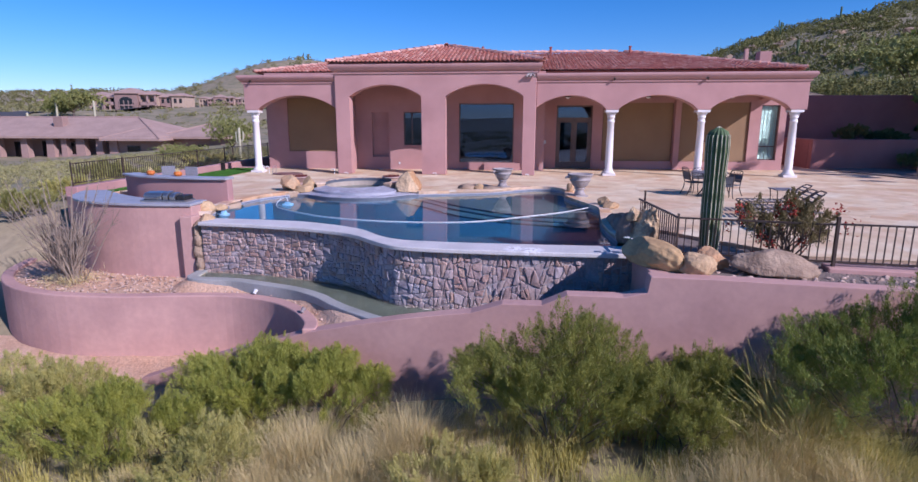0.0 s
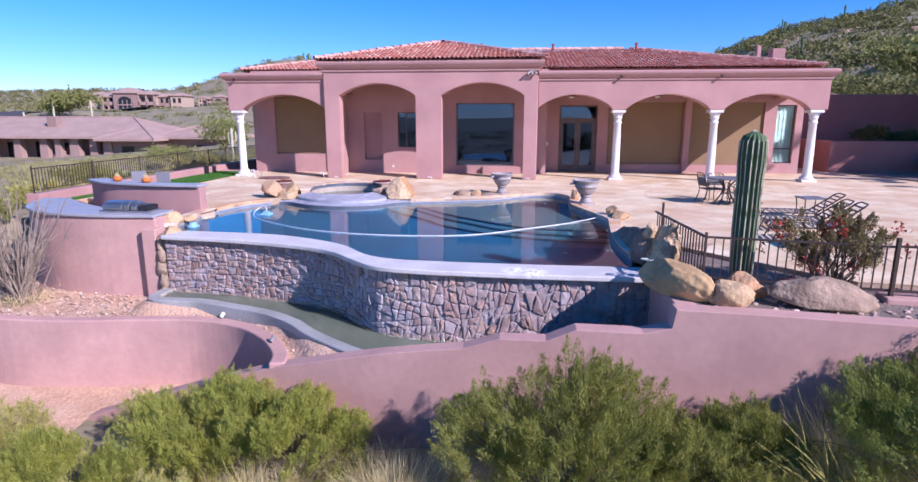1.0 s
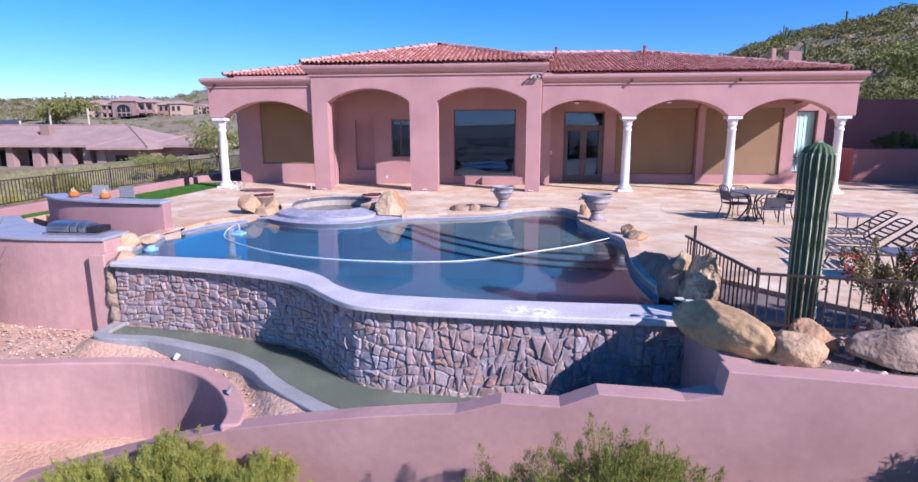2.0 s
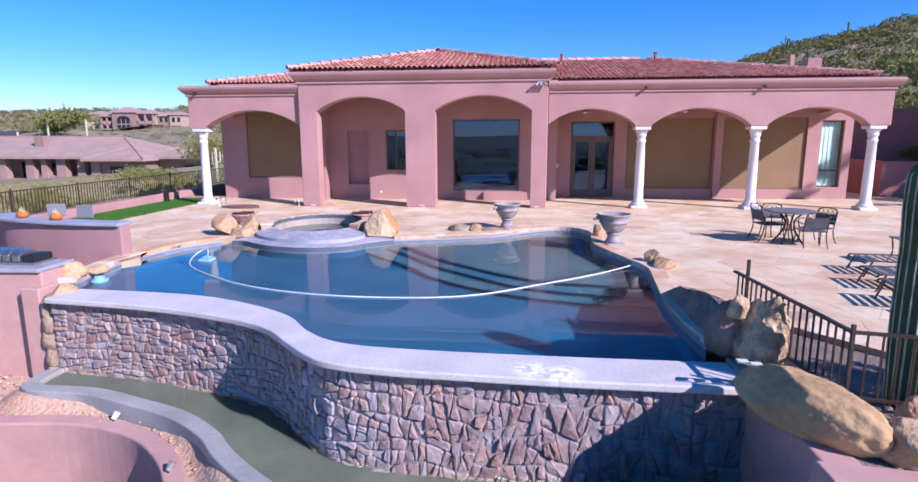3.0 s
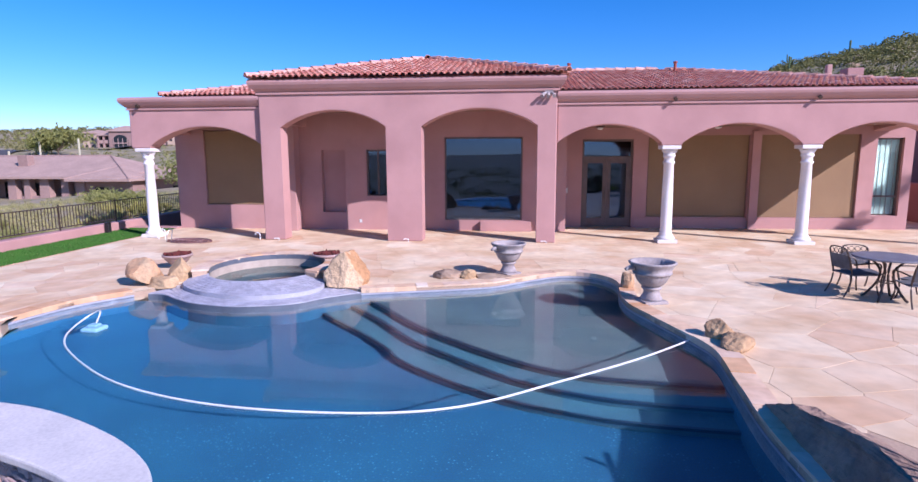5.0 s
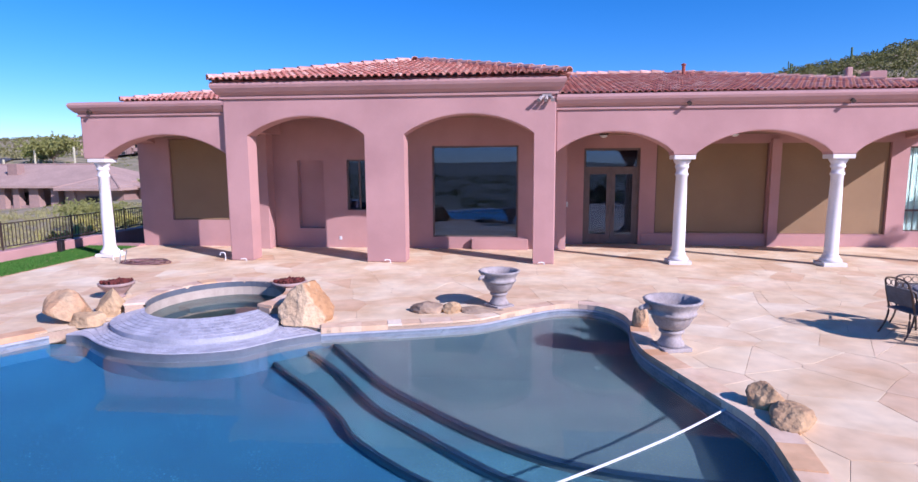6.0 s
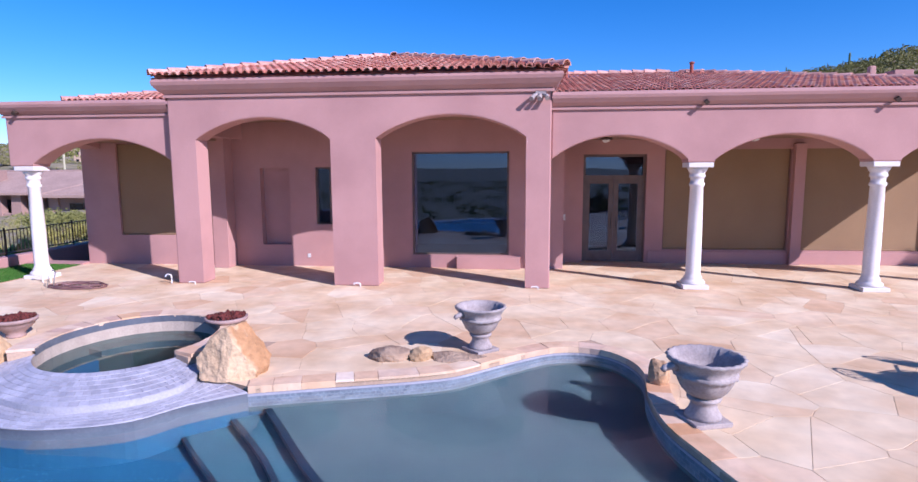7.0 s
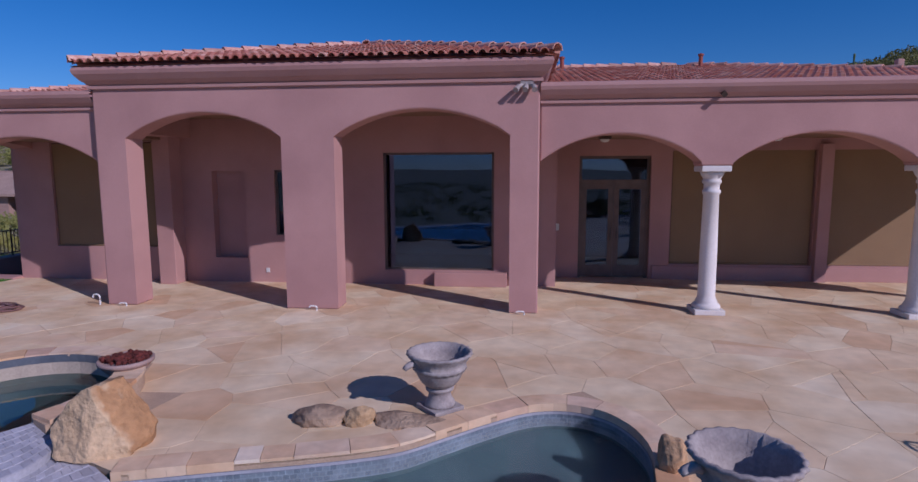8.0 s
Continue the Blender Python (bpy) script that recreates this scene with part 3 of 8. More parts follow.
def wall_with_holes(u0, u1, z0, z1, holes, t0, t1, axis="y"):
    """A straight wall with rectangular openings (u0, u1, z0, z1), built of butted blocks."""
    bm = bmesh.new()
    us = sorted({u0, u1, *[h[0] for h in holes], *[h[1] for h in holes]})
    zs = sorted({z0, z1, *[h[2] for h in holes], *[h[3] for h in holes]})
    grid = {}
    put = (lambda u, t, z: (u, t, z)) if axis == "y" else (lambda u, t, z: (t, u, z))

    def v(u, t, z):
        key = (u, t, z)
        if key not in grid:
            grid[key] = bm.verts.new(put(u, t, z))
        return grid[key]

    full = lambda a, c: 0 <= a < len(us) - 1 and 0 <= c < len(zs) - 1 and not any(
        h[0] <= us[a] and us[a + 1] <= h[1] and h[2] <= zs[c] and zs[c + 1] <= h[3] for h in holes)
    for i in range(len(us) - 1):
        for j in range(len(zs) - 1):
            if not full(i, j):
                continue
            a, b, c, d = us[i], us[i + 1], zs[j], zs[j + 1]
            bm.faces.new((v(a, t0, c), v(b, t0, c), v(b, t0, d), v(a, t0, d)))
            bm.faces.new((v(a, t1, c), v(a, t1, d), v(b, t1, d), v(b, t1, c)))
            if not full(i - 1, j):
                bm.faces.new((v(a, t0, c), v(a, t0, d), v(a, t1, d), v(a, t1, c)))
            if not full(i + 1, j):
                bm.faces.new((v(b, t0, c), v(b, t1, c), v(b, t1, d), v(b, t0, d)))
            if not full(i, j - 1):
                bm.faces.new((v(a, t0, c), v(a, t1, c), v(b, t1, c), v(b, t0, c)))
            if not full(i, j + 1):
                bm.faces.new((v(a, t0, d), v(b, t0, d), v(b, t1, d), v(a, t1, d)))
    return bm


def soften(ob, width=0.02, segs=2):
    mod = ob.modifiers.new("edges", "BEVEL")
    mod.width, mod.segments, mod.limit_method, mod.angle_limit = width, segs, "ANGLE", radians(40)
    return ob


def inside(poly, x, y):
    """Even-odd test of points against a plan polygon."""
    x, y = np.asarray(x, float), np.asarray(y, float)
    res = np.zeros(x.shape, bool)
    n = len(poly)
    for i in range(n):
        (xa, ya), (xb, yb) = poly[i][:2], poly[(i + 1) % n][:2]
        cross = ((ya > y) != (yb > y))
        with np.errstate(divide="ignore", invalid="ignore"):
            res ^= cross & (x < (xb - xa) * (y - ya) / (yb - ya + 1e-12) + xa)
    return res


def clip_convex(subject, convex):
    """Sutherland-Hodgman: any outline cut by a convex, counter-clockwise cell."""
    out = [tuple(p[:2]) for p in subject]
    n = len(convex)
    for i in range(n):
        if not out:
            return []
        ax, ay = convex[i]
        bx, by = convex[(i + 1) % n]
        side = lambda p: (bx - ax) * (p[1] - ay) - (by - ay) * (p[0] - ax)
        new_out = []
        for k in range(len(out)):
            p, q = out[k - 1], out[k]
            sp, sq = side(p), side(q)
            if sq >= 0:
                if sp < 0:
                    t = sp / (sp - sq)
                    new_out.append((p[0] + (q[0] - p[0]) * t, p[1] + (q[1] - p[1]) * t))
                new_out.append(q)
            elif sp >= 0:
                t = sp / (sp - sq)
                new_out.append((p[0] + (q[0] - p[0]) * t, p[1] + (q[1] - p[1]) * t))
        out = new_out
    return out


def cells(seeds, reach, gap):
    """Voronoi cells of plan seeds, each drawn in by half the joint."""
    s = np.array(seeds, float)
    res = []
    for i, p in enumerate(s):
        poly = [(p[0] - reach, p[1] - reach), (p[0] + reach, p[1] - reach), (p[0] + reach, p[1] + reach), (p[0] - reach, p[1] + reach)]
        d = np.hypot(*(s - p).T)
        for j in np.argsort(d)[1:24]:
            if d[j] > 2 * reach:
                break
            nrm = (s[j] - p) / d[j]
            lim = d[j] / 2 - gap / 2
            cut = []
            for k in range(len(poly)):
                a, b = poly[k - 1], poly[k]
                sa = (a[0] - p[0]) * nrm[0] + (a[1] - p[1]) * nrm[1] - lim
                sb = (b[0] - p[0]) * nrm[0] + (b[1] - p[1]) * nrm[1] - lim
                if sb <= 0:
                    if sa > 0:
                        t = sa / (sa - sb)
                        cut.append((a[0] + (b[0] - a[0]) * t, a[1] + (b[1] - a[1]) * t))
                    cut.append(b)
                elif sa <= 0:
                    t = sa / (sa - sb)
                    cut.append((a[0] + (b[0] - a[0]) * t, a[1] + (b[1] - a[1]) * t))
            poly = cut
            if len(poly) < 3:
                break
        res.append(poly)
    return res


def area2(poly):
    return 0.5 * sum(poly[i - 1][0] * poly[i][1] - poly[i][0] * poly[i - 1][1] for i in range(len(poly)))

# ---------- ground ----------
def sstep(a, b, x):
    t = np.clip((x - a) / (b - a), 0, 1)
    return t * t * (3 - 2 * t)


def ground_z(x, y):
    """Height of the natural ground; under the terrace it lies low, behind the walls."""
    x, y = np.asarray(x, float), np.asarray(y, float)
    near = np.interp(x, [-14, -8, -5, -3, 0, 5, 8], [-3.1, -3.05, -3.0, -2.85, -2.5, -2.0, -1.75])
    south = near - 0.13 * np.clip(9.0 - y, 0, 12) - 0.06 * np.clip(-3 - y, 0, 400) * (1 - 0.6 * sstep(100, 400, -y))
    west = -0.55 - 0.055 * np.clip(-12.6 - x, 0, 70) - 0.008 * np.clip(-80 - x, 0, 400) + 0.03 * np.clip(y - 60, 0, 900)
    blend = sstep(11.0, 17.0, y)
    z = south * (1 - blend) + np.where(x < -4, west, -2.6) * blend
    # rocky hill behind the garden wall on the east side
    prof = np.interp(x, [-60, 20, 52, 68, 92, 115, 136, 152, 200, 300, 500, 800], [0, 3.4, 13, 22.5, 30.5, 36, 41, 44, 53, 62, 58, 30])
    hill = 3.3 + (prof - 3.3) * sstep(32, 235, y) ** 0.8 * (1 - 0.75 * sstep(250, 600, y))
    east = sstep(13.5, 16.0, x) * sstep(31, 34, y)
    z = z * (1 - east) + np.maximum(hill, z) * east
    side = sstep(17.5, 24, x) * (1 - east) * sstep(14, 26, y)
    z = z * (1 - side) + 1.0 * side
    # the western desert rises to the villas
    rise = 4.6 * sstep(95, 165, y) + 0.5 * sstep(160, 210, y)
    z = z + rise * (1 - sstep(-70, -25, x)) * (1 - 0.8 * sstep(300, 600, y))
    # far peak to the north-west and low hills on the skyline
    z = z + 29 * np.exp(-(((x + 150) / 62) ** 2 + ((y - 420) / 90) ** 2)) + 9 * np.exp(-(((x + 215) / 90) ** 2 + ((y - 440) / 90) ** 2))
    z = z + 33 * sstep(450, 1100, y) * (1 - sstep(60, 300, x)) * (0.85 + 0.2 * np.sin(x * 0.011) * np.cos(x * 0.0043 + 1))
    z = z + 16 * sstep(1200, 2300, -y) * (0.7 + 0.5 * np.sin(x * 0.0023 + 0.6) * np.cos(x * 0.0061))
    far = sstep(30, 160, np.hypot(x, y - 12))
    z = z + far * (1.1 * np.sin(x * 0.07 + 0.03 * y) * np.cos(y * 0.06 - 0.02 * x) + 0.5 * np.sin(x * 0.21) * np.cos(y * 0.17))
    # low under the terrace
    under = sstep(-12.75, -12.55, x) * (1 - sstep(17.0, 17.4, x)) * sstep(0.0, 0.3, y - np.interp(x, [-13, -11.5, -10.6, -10, -8, -6, -5.5, -3, 3, 17], [17.2, 16.2, 14.2, 12.4, 11.5, 11.6, 10.75, 10.2, 9.2, 7.0])) * (1 - sstep(36, 38, y))
    return z * (1 - under) + (-3.4) * under


def axis_steps(lim, fine, n):
    t = np.linspace(-1, 1, n)
    k = 5.2
    return lim * np.sinh(k * t) / np.sinh(k) + 0 * fine


gx = axis_steps(2600, 0, 230) - 2.0
gy = axis_steps(2600, 0, 230) + 14.0
GX, GY = np.meshgrid(gx, gy)
GZ = ground_z(GX, GY)
nx = len(gx)
gv = np.stack([GX.ravel(), GY.ravel(), GZ.ravel()], 1)
gf = [(j * nx + i, j * nx + i + 1, (j + 1) * nx + i + 1, (j + 1) * nx + i) for j in range(len(gy) - 1) for i in range(nx - 1)]
solid("ground", raw("ground", gv, gf), DESERT, "dry desert ground with sparse tan soil, sloping to hills", "ground", "structure", smooth=True)

# ---------- plan curves of the pool terrace ----------
WATER_Z = -0.105
pool_west = catmull([(-6.45, 13.72), (-6.68, 14.8), (-6.74, 15.8), (-6.5, 16.95), (-6.0, 17.75)], 8)
spa_front = catmull([(-6.0, 17.75), (-5.5, 17.78), (-5.0, 17.45), (-4.5, 17.2), (-3.71, 17.08), (-2.87, 17.32), (-2.47, 17.78), (-1.95, 18.2)], 6)
pool_north = catmull([(-1.95, 18.2), (-1.2, 18.43), (-0.6, 18.6), (0.0, 18.79), (0.42, 18.98), (0.8, 19.31), (1.2, 19.66), (1.65, 19.98),
                      (2.12, 20.03), (2.52, 19.76), (2.72, 19.15), (2.62, 18.35), (2.64, 17.6), (2.84, 16.9), (3.06, 16.2), (3.27, 15.45),
                      (3.2, 14.55), (3.08, 13.4), (3.08, 12.4), (3.16, 11.62)], 6)
edge_out = catmull([(-6.34, 12.93), (-4.97, 12.77), (-3.94, 12.56), (-2.91, 12.23), (-2.28, 11.88), (-1.84, 11.43), (-1.45, 11.05), (-1.06, 10.83), (-0.37, 10.71), (0.41, 10.66), (1.39, 10.61), (2.56, 10.59), (3.35, 10.59)], 8)
edge_in = catmull([(-6.22, 13.53), (-4.87, 13.45), (-3.84, 13.29), (-2.87, 12.89), (-2.18, 12.43), (-1.74, 11.90), (-1.37, 11.59), (-0.96, 11.43), (-0.32, 11.35), (0.41, 11.31), (1.39, 11.28), (2.56, 11.27), (3.25, 11.27)], 8)
edge_mid = offset(edge_out, 0.33)
pool_outline = pool_west + spa_front[1:] + pool_north[1:] + [p for p in edge_in[::-1]]
SPA_C, SPA_RX, SPA_RY = np.array((-4.2, 19.42)), 1.10, 1.24


def spa_ring(grow, a0=0.0, a1=360.0, n=40):
    return [SPA_C + np.array(((SPA_RX + grow) * math.cos(radians(a0 + (a1 - a0) * k / n)), (SPA_RY + grow) * math.sin(radians(a0 + (a1 - a0) * k / n))))
            for k in range(n + 1)]


# ---------- patio ----------
bar_line = catmull([(-6.88, 15.70), (-7.8, 15.74), (-8.9, 15.92), (-9.85, 16.24), (-10.6, 16.78)], 6)
patio_outline = ([np.array((-6.95, 13.95))] + pool_west[1:] + spa_ring(0.30, 210, -28, 30) + pool_north[1:-2]
                 + [np.array(p) for p in ((3.55, 11.6), (4.05, 12.75), (4.95, 11.6), (6.15, 10.35), (9.0, 10.0), (17.0, 10.0), (17.0, 31.0), (12.9, 31.0),
                                          (12.9, 28.0), (-10.5, 28.0), (-10.5, 26.6), (-10.42, 24.0), (-10.42, 19.6), (-11.0, 19.2), (-11.6, 17.6))]
                 + [p + np.array((0.1, 0.3)) for p in bar_line[::-1]] + [np.array((-6.55, 15.6)), np.array((-6.95, 14.9))])
bm = bmesh.new()
prism(bm, patio_outline, -0.30, -0.004)
patio = solid("patio", bm, MORTAR, "pink and buff flagstone patio around the pool", "patio", "structure")

# ---------- house ----------
house = thing("house", (1.0, 26.0, 0.0), "single-storey pink stucco house with arched porch and red clay tile roof", "house")
FY0, FY1 = 24.27, 24.77      # spandrel walls of the wings
CY0, CY1 = 24.12, 24.62      # projecting middle block
cols = (-10.05, 4.86, 8.38, 11.87)
SPR, CRN = 2.68, 3.18
# right wing: three flat arches resting on columns
spans = [(1.85, 4.60, SPR + 0.02, CRN), (4.60, 5.12, 2.62), (5.12, 8.12, SPR, CRN), (8.12, 8.64, 2.62), (8.64, 11.60, SPR, CRN), (11.60, 12.22, 2.62)]
soften(part("porch_wall", arched_wall(spans, 3.95, FY0, FY1), STUCCO, house), 0.03)
spans = [(-10.38, -9.80, 2.62), (-9.80, -6.41, SPR, 3.22)]
soften(part("porch_wall", arched_wall(spans, 3.95, FY0, FY1), STUCCO, house), 0.03)
# middle block with two taller arches
spans = [(-6.40, -5.80, 0.0), (-5.80, -2.80, 3.17, 3.62), (-2.80, -1.82, 0.0), (-1.82, 1.33, 3.17, 3.63), (1.33, 1.84, 0.0)]
soften(part("porch_wall", arched_wall(spans, 4.25, CY0, CY1), STUCCO, house), 0.03)
# ends of the porch
for u0, u1, y_end in ((-10.38, -9.88, 26.57), (11.72, 12.22, 27.7)):
    part("porch_end_wall", arched_wall([(FY1, y_end, 3.08, 3.2)], 3.95, u0, u1, "x"), STUCCO, house)
for u0, u1 in ((-6.40, -5.95), (1.39, 1.84)):
    part("porch_end_wall", boxm(u0, u1, CY1, 26.57, 3.3, 4.25), STUCCO, house)
# house walls behind the porch
part("back_wall", wall_with_holes(-10.45, 1.95, 0.0, 4.3, [(-9.46, -6.66, 0.79, 3.22), (-5.50, -4.72, 0.56, 2.55), (-4.02, -3.05, 1.10, 2.57), (-1.50, 0.95, 0.33, 2.94)],
                                  26.57, 27.02), STUCCO, house)
part("back_wall", wall_with_holes(1.95, 12.95, 0.0, 4.3, [(2.89, 4.52, 0.0, 2.87), (4.98, 8.12, 0.36, 2.98), (8.42, 11.40, 0.36, 2.98), (11.88, 12.66, 0.44, 2.86)],
                                  27.7, 28.1), STUCCO, house)
part("side_wall", boxm(12.55, 12.95, 28.1, 39.2, 0.0, 4.3), STUCCO, house)
part("side_wall", boxm(-10.45, -10.0, 27.02, 39.2, 0.0, 4.3), STUCCO, house)
part("side_wall", boxm(1.95, 2.3, 26.58, 27.7, 0.0, 4.3), STUCCO, house)
part("rear_wall", boxm(-10.45, 12.95, 39.2, 39.6, 0.0, 4.3), STUCCO, house)
part("pilaster", boxm(-6.62, -6.22, 26.12, 26.57, 0, 3.4, 0.015), STUCCO, house)
part("pilaster", boxm(8.14, 8.40, 27.55, 27.7, 0, 3.1, 0.01), STUCCO, house)
part("niche_back", boxm(-5.50, -4.72, 26.80, 26.95, 0.56, 2.55), STUCCO, house)
part("sill_ledge", boxm(-0.36, 1.24, 26.38, 26.57, 0.0, 0.31, 0.015), STUCCO, house, "low stucco block below the window")
part("sill_ledge", boxm(4.6, 11.5, 27.66, 27.7, 0.0, 0.32, 0.01), STUCCO, house)
# plain room box added behind the glass, its gloom put into the colour
part("interior_wall", boxm(-10.0, 12.55, 31.0, 31.2, 0.0, 3.4), UNLIT_ROOM, house)
part("interior_floor", boxm(-10.0, 12.55, 28.1, 31.0, -0.1, 0.02), UNLIT_ROOM, house)
part("interior_ceiling", boxm(-10.0, 12.55, 28.1, 31.0, 3.4, 3.5), UNLIT_ROOM, house)
part("porch_ceiling", boxm(-10.0, -6.4, FY1, 26.57, 3.24, 3.40), CEILING, house)
part("porch_ceiling", boxm(-6.0, 1.4, CY1, 26.57, 3.72, 3.86), CEILING, house)
part("porch_ceiling", boxm(1.84, 12.0, FY1, 27.7, 3.24, 3.40), CEILING, house)
part("porch_roof", boxm(-10.3, -6.4, FY0 + 0.1, 26.57, 3.84, 3.95), TRIM, house)
part("porch_roof", boxm(1.84, 12.15, FY0 + 0.1, 27.7, 3.84, 3.95), TRIM, house)


def cornice(x0, x1, y, z, drop, reach, ends):
    """A moulding with a rolled upper edge and a small fillet beneath, returning round the ends."""
    prof = [(0.0, 0.0), (0.05, 0.0), (0.05, 0.05), (0.02, 0.07), (0.06, 0.10), (0.13, 0.16), (0.2, 0.26), (0.22, 0.33), (0.2, 0.39), (0.14, 0.42), (-0.1, 0.42)]
    prof = [(a * reach / 0.22, b * drop / 0.42) for a, b in prof]
    corner = [((x0, y), (0, -1))]
    path = []
    if ends[0]:
        path.append(((x0, y + ends[0]), (-1, 0)))
        path.append(((x0, y), (-1, -1)))
    else:
        path.append(((x0, y), (0, -1)))
    if ends[1]:
        path.append(((x1, y), (1, -1)))
        path.append(((x1, y + ends[1]), (1, 0)))
    else:
        path.append(((x1, y), (0, -1)))
    bm = bmesh.new()
    rows = [[bm.verts.new((p[0] + d[0] * a, p[1] + d[1] * a, z + b)) for a, b in prof] for p, d in path]
    for r, s in zip(rows, rows[1:]):
        for k in range(len(prof) - 1):
            bm.faces.new((r[k], s[k], s[k + 1], r[k + 1]))
    return bm


part("cornice", cornice(1.85, 12.22, FY0, 3.70, 0.35, 0.20, (0, 3.4)), TRIM, house, smooth=False)
part("cornice", cornice(-10.38, -6.41, FY0, 3.70, 0.35, 0.20, (2.4, 0)), TRIM, house)
part("cornice", cornice(-6.40, 1.84, CY0, 4.06, 0.40, 0.22, (2.6, 2.6)), TRIM, house)


def column(x, y):
    c = part("column", boxm(x - 0.26, x + 0.26, y - 0.26, y + 0.26, 0.0, 0.09, 0.012), COLUMN, house, "white cast-stone column with moulded base and capital")
    bm = bmesh.new()
    lathe(bm, [(0.24, 0.09), (0.245, 0.13), (0.22, 0.17), (0.185, 0.19), (0.19, 0.22), (0.162, 0.26), (0.150, 0.33), (0.147, 1.1), (0.130, 2.12),
               (0.150, 2.14), (0.156, 2.17), (0.148, 2.20), (0.130, 2.21), (0.132, 2.30), (0.156, 2.32), (0.162, 2.35), (0.148, 2.38), (0.145, 2.40), (0.18, 2.45), (0.21, 2.52)], 28, (x, y, 0))
    part("shaft", bm, COLUMN, c, smooth=True)
    part("capital", boxm(x - 0.245, x + 0.245, y - 0.245, y + 0.245, 2.52, 2.62, 0.015), COLUMN, c)


for x in cols:
    column(x, 24.52)


def window(x0, x1, z0, z1, y, mull=(), bar=0.05, transom=None, glass=None):
    """A fixed window: frame bars and a pane."""
    w = part("window", boxm(x0, x1, y + 0.02, y + 0.05, z0, z0 + bar), FRAME, house, "bronze-framed window with dark reflective glass")
    part("window_frame", boxm(x0, x1, y - 0.01, y + 0.06, z1 - bar, z1), FRAME, w)
    part("window_frame", boxm(x0, x0 + bar, y - 0.01, y + 0.06, z0, z1), FRAME, w)
    part("window_frame", boxm(x1 - bar, x1, y - 0.01, y + 0.06, z0, z1), FRAME, w)
    for mx in mull:
        part("mullion", boxm(mx - 0.025, mx + 0.025, y - 0.008, y + 0.055, z0, z1), FRAME, w)
    if transom:
        part("transom_bar", boxm(x0, x1, y - 0.008, y + 0.055, transom - 0.03, transom + 0.03), FRAME, w)
    g = part("pane", boxm(x0 + bar * 0.5, x1 - bar * 0.5, y + 0.02, y + 0.032, z0 + bar * 0.5, z1 - bar * 0.5), glass or GLASS, w)
    g.visible_shadow = False
    return w


window(-1.50, 0.95, 0.33, 2.94, 26.62)
window(-4.02, -3.05, 1.10, 2.57, 26.64, (-3.65,))
win = window(11.88, 12.66, 0.44, 2.86, 27.82, (), 0.05, 1.05, GLASS_CLEAR)
bm = bmesh.new()
for k in range(9):
    box(bm, 11.93 + k * 0.078, 12.0 + k * 0.078, 27.90 + 0.015 * (k % 2), 27.905 + 0.015 * (k % 2), 0.47, 2.83)
part("blind", bm, BLIND, win, "pale green vertical blinds")


def french_door(x0, x1, y):
    d = part("door", boxm(x0, x1, y - 0.01, y + 0.09, 2.22, 2.32), FRAME, house, "bronze-framed glazed double door with transom light")
    part("door_frame", boxm(x0, x0 + 0.07, y, y + 0.09, 0.0, 2.87), FRAME, d)
    part("door_frame", boxm(x1 - 0.07, x1, y, y + 0.09, 0.0, 2.87), FRAME, d)
    part("door_frame", boxm(x0 + 0.07, x1 - 0.07, y, y + 0.09, 2.80, 2.87), FRAME, d)
    g = part("pane", boxm(x0 + 0.07, x1 - 0.07, y + 0.04, y + 0.05, 2.32, 2.80), GLASS, d)
    g.visible_shadow = False
    mid = (x0 + x1) / 2
    for a, b, hx in ((x0 + 0.07, mid - 0.004, mid - 0.07), (mid + 0.004, x1 - 0.07, mid + 0.07)):
        bm = bmesh.new()
        box(bm, a, a + 0.12, y + 0.02, y + 0.07, 0.02, 2.22)
        box(bm, b - 0.12, b, y + 0.02, y + 0.07, 0.02, 2.22)
        box(bm, a + 0.12, b - 0.12, y + 0.02, y + 0.07, 0.02, 0.30)
        box(bm, a + 0.12, b - 0.12, y + 0.02, y + 0.07, 2.10, 2.22)
        leaf = part("door_leaf", bm, FRAME, d)
        g = part("pane", boxm(a + 0.12, b - 0.12, y + 0.04, y + 0.05, 0.30, 2.10), GLASS, leaf)
        g.visible_shadow = False
        bm = bmesh.new()
        tube(bm, [(hx, y - 0.05, 0.9), (hx, y - 0.05, 1.2)], 0.012)
        tube(bm, [(hx, y - 0.05, 0.92), (hx, y + 0.02, 0.92)], 0.01)
        tube(bm, [(hx, y - 0.05, 1.18), (hx, y + 0.02, 1.18)], 0.01)
        part("handle", bm, BLACK, leaf)


french_door(2.89, 4.52, 27.8)


def sunshade(x0, x1, z0, z1, y):
    s = part("sunshade", boxm(x0, x1, y, y + 0.012, z0, z1), SHADE, house, "tan roll-down sunscreen fabric")
    bm = bmesh.new()
    tube(bm, [(x0, y, z0), (x1, y, z0)], 0.022, 8)
    part("hem_bar", bm, SHADE, s)
    part("side_track", boxm(x0 - 0.02, x0, y - 0.01, y + 0.03, z0, z1), TRACK, s)
    part("side_track", boxm(x1, x1 + 0.02, y - 0.01, y + 0.03, z0, z1), TRACK, s)


sunshade(-9.44, -6.68, 0.81, 3.2, 26.64)
sunshade(5.02, 8.08, 0.38, 2.98, 27.78)
sunshade(8.46, 11.36, 0.38, 2.98, 27.78)

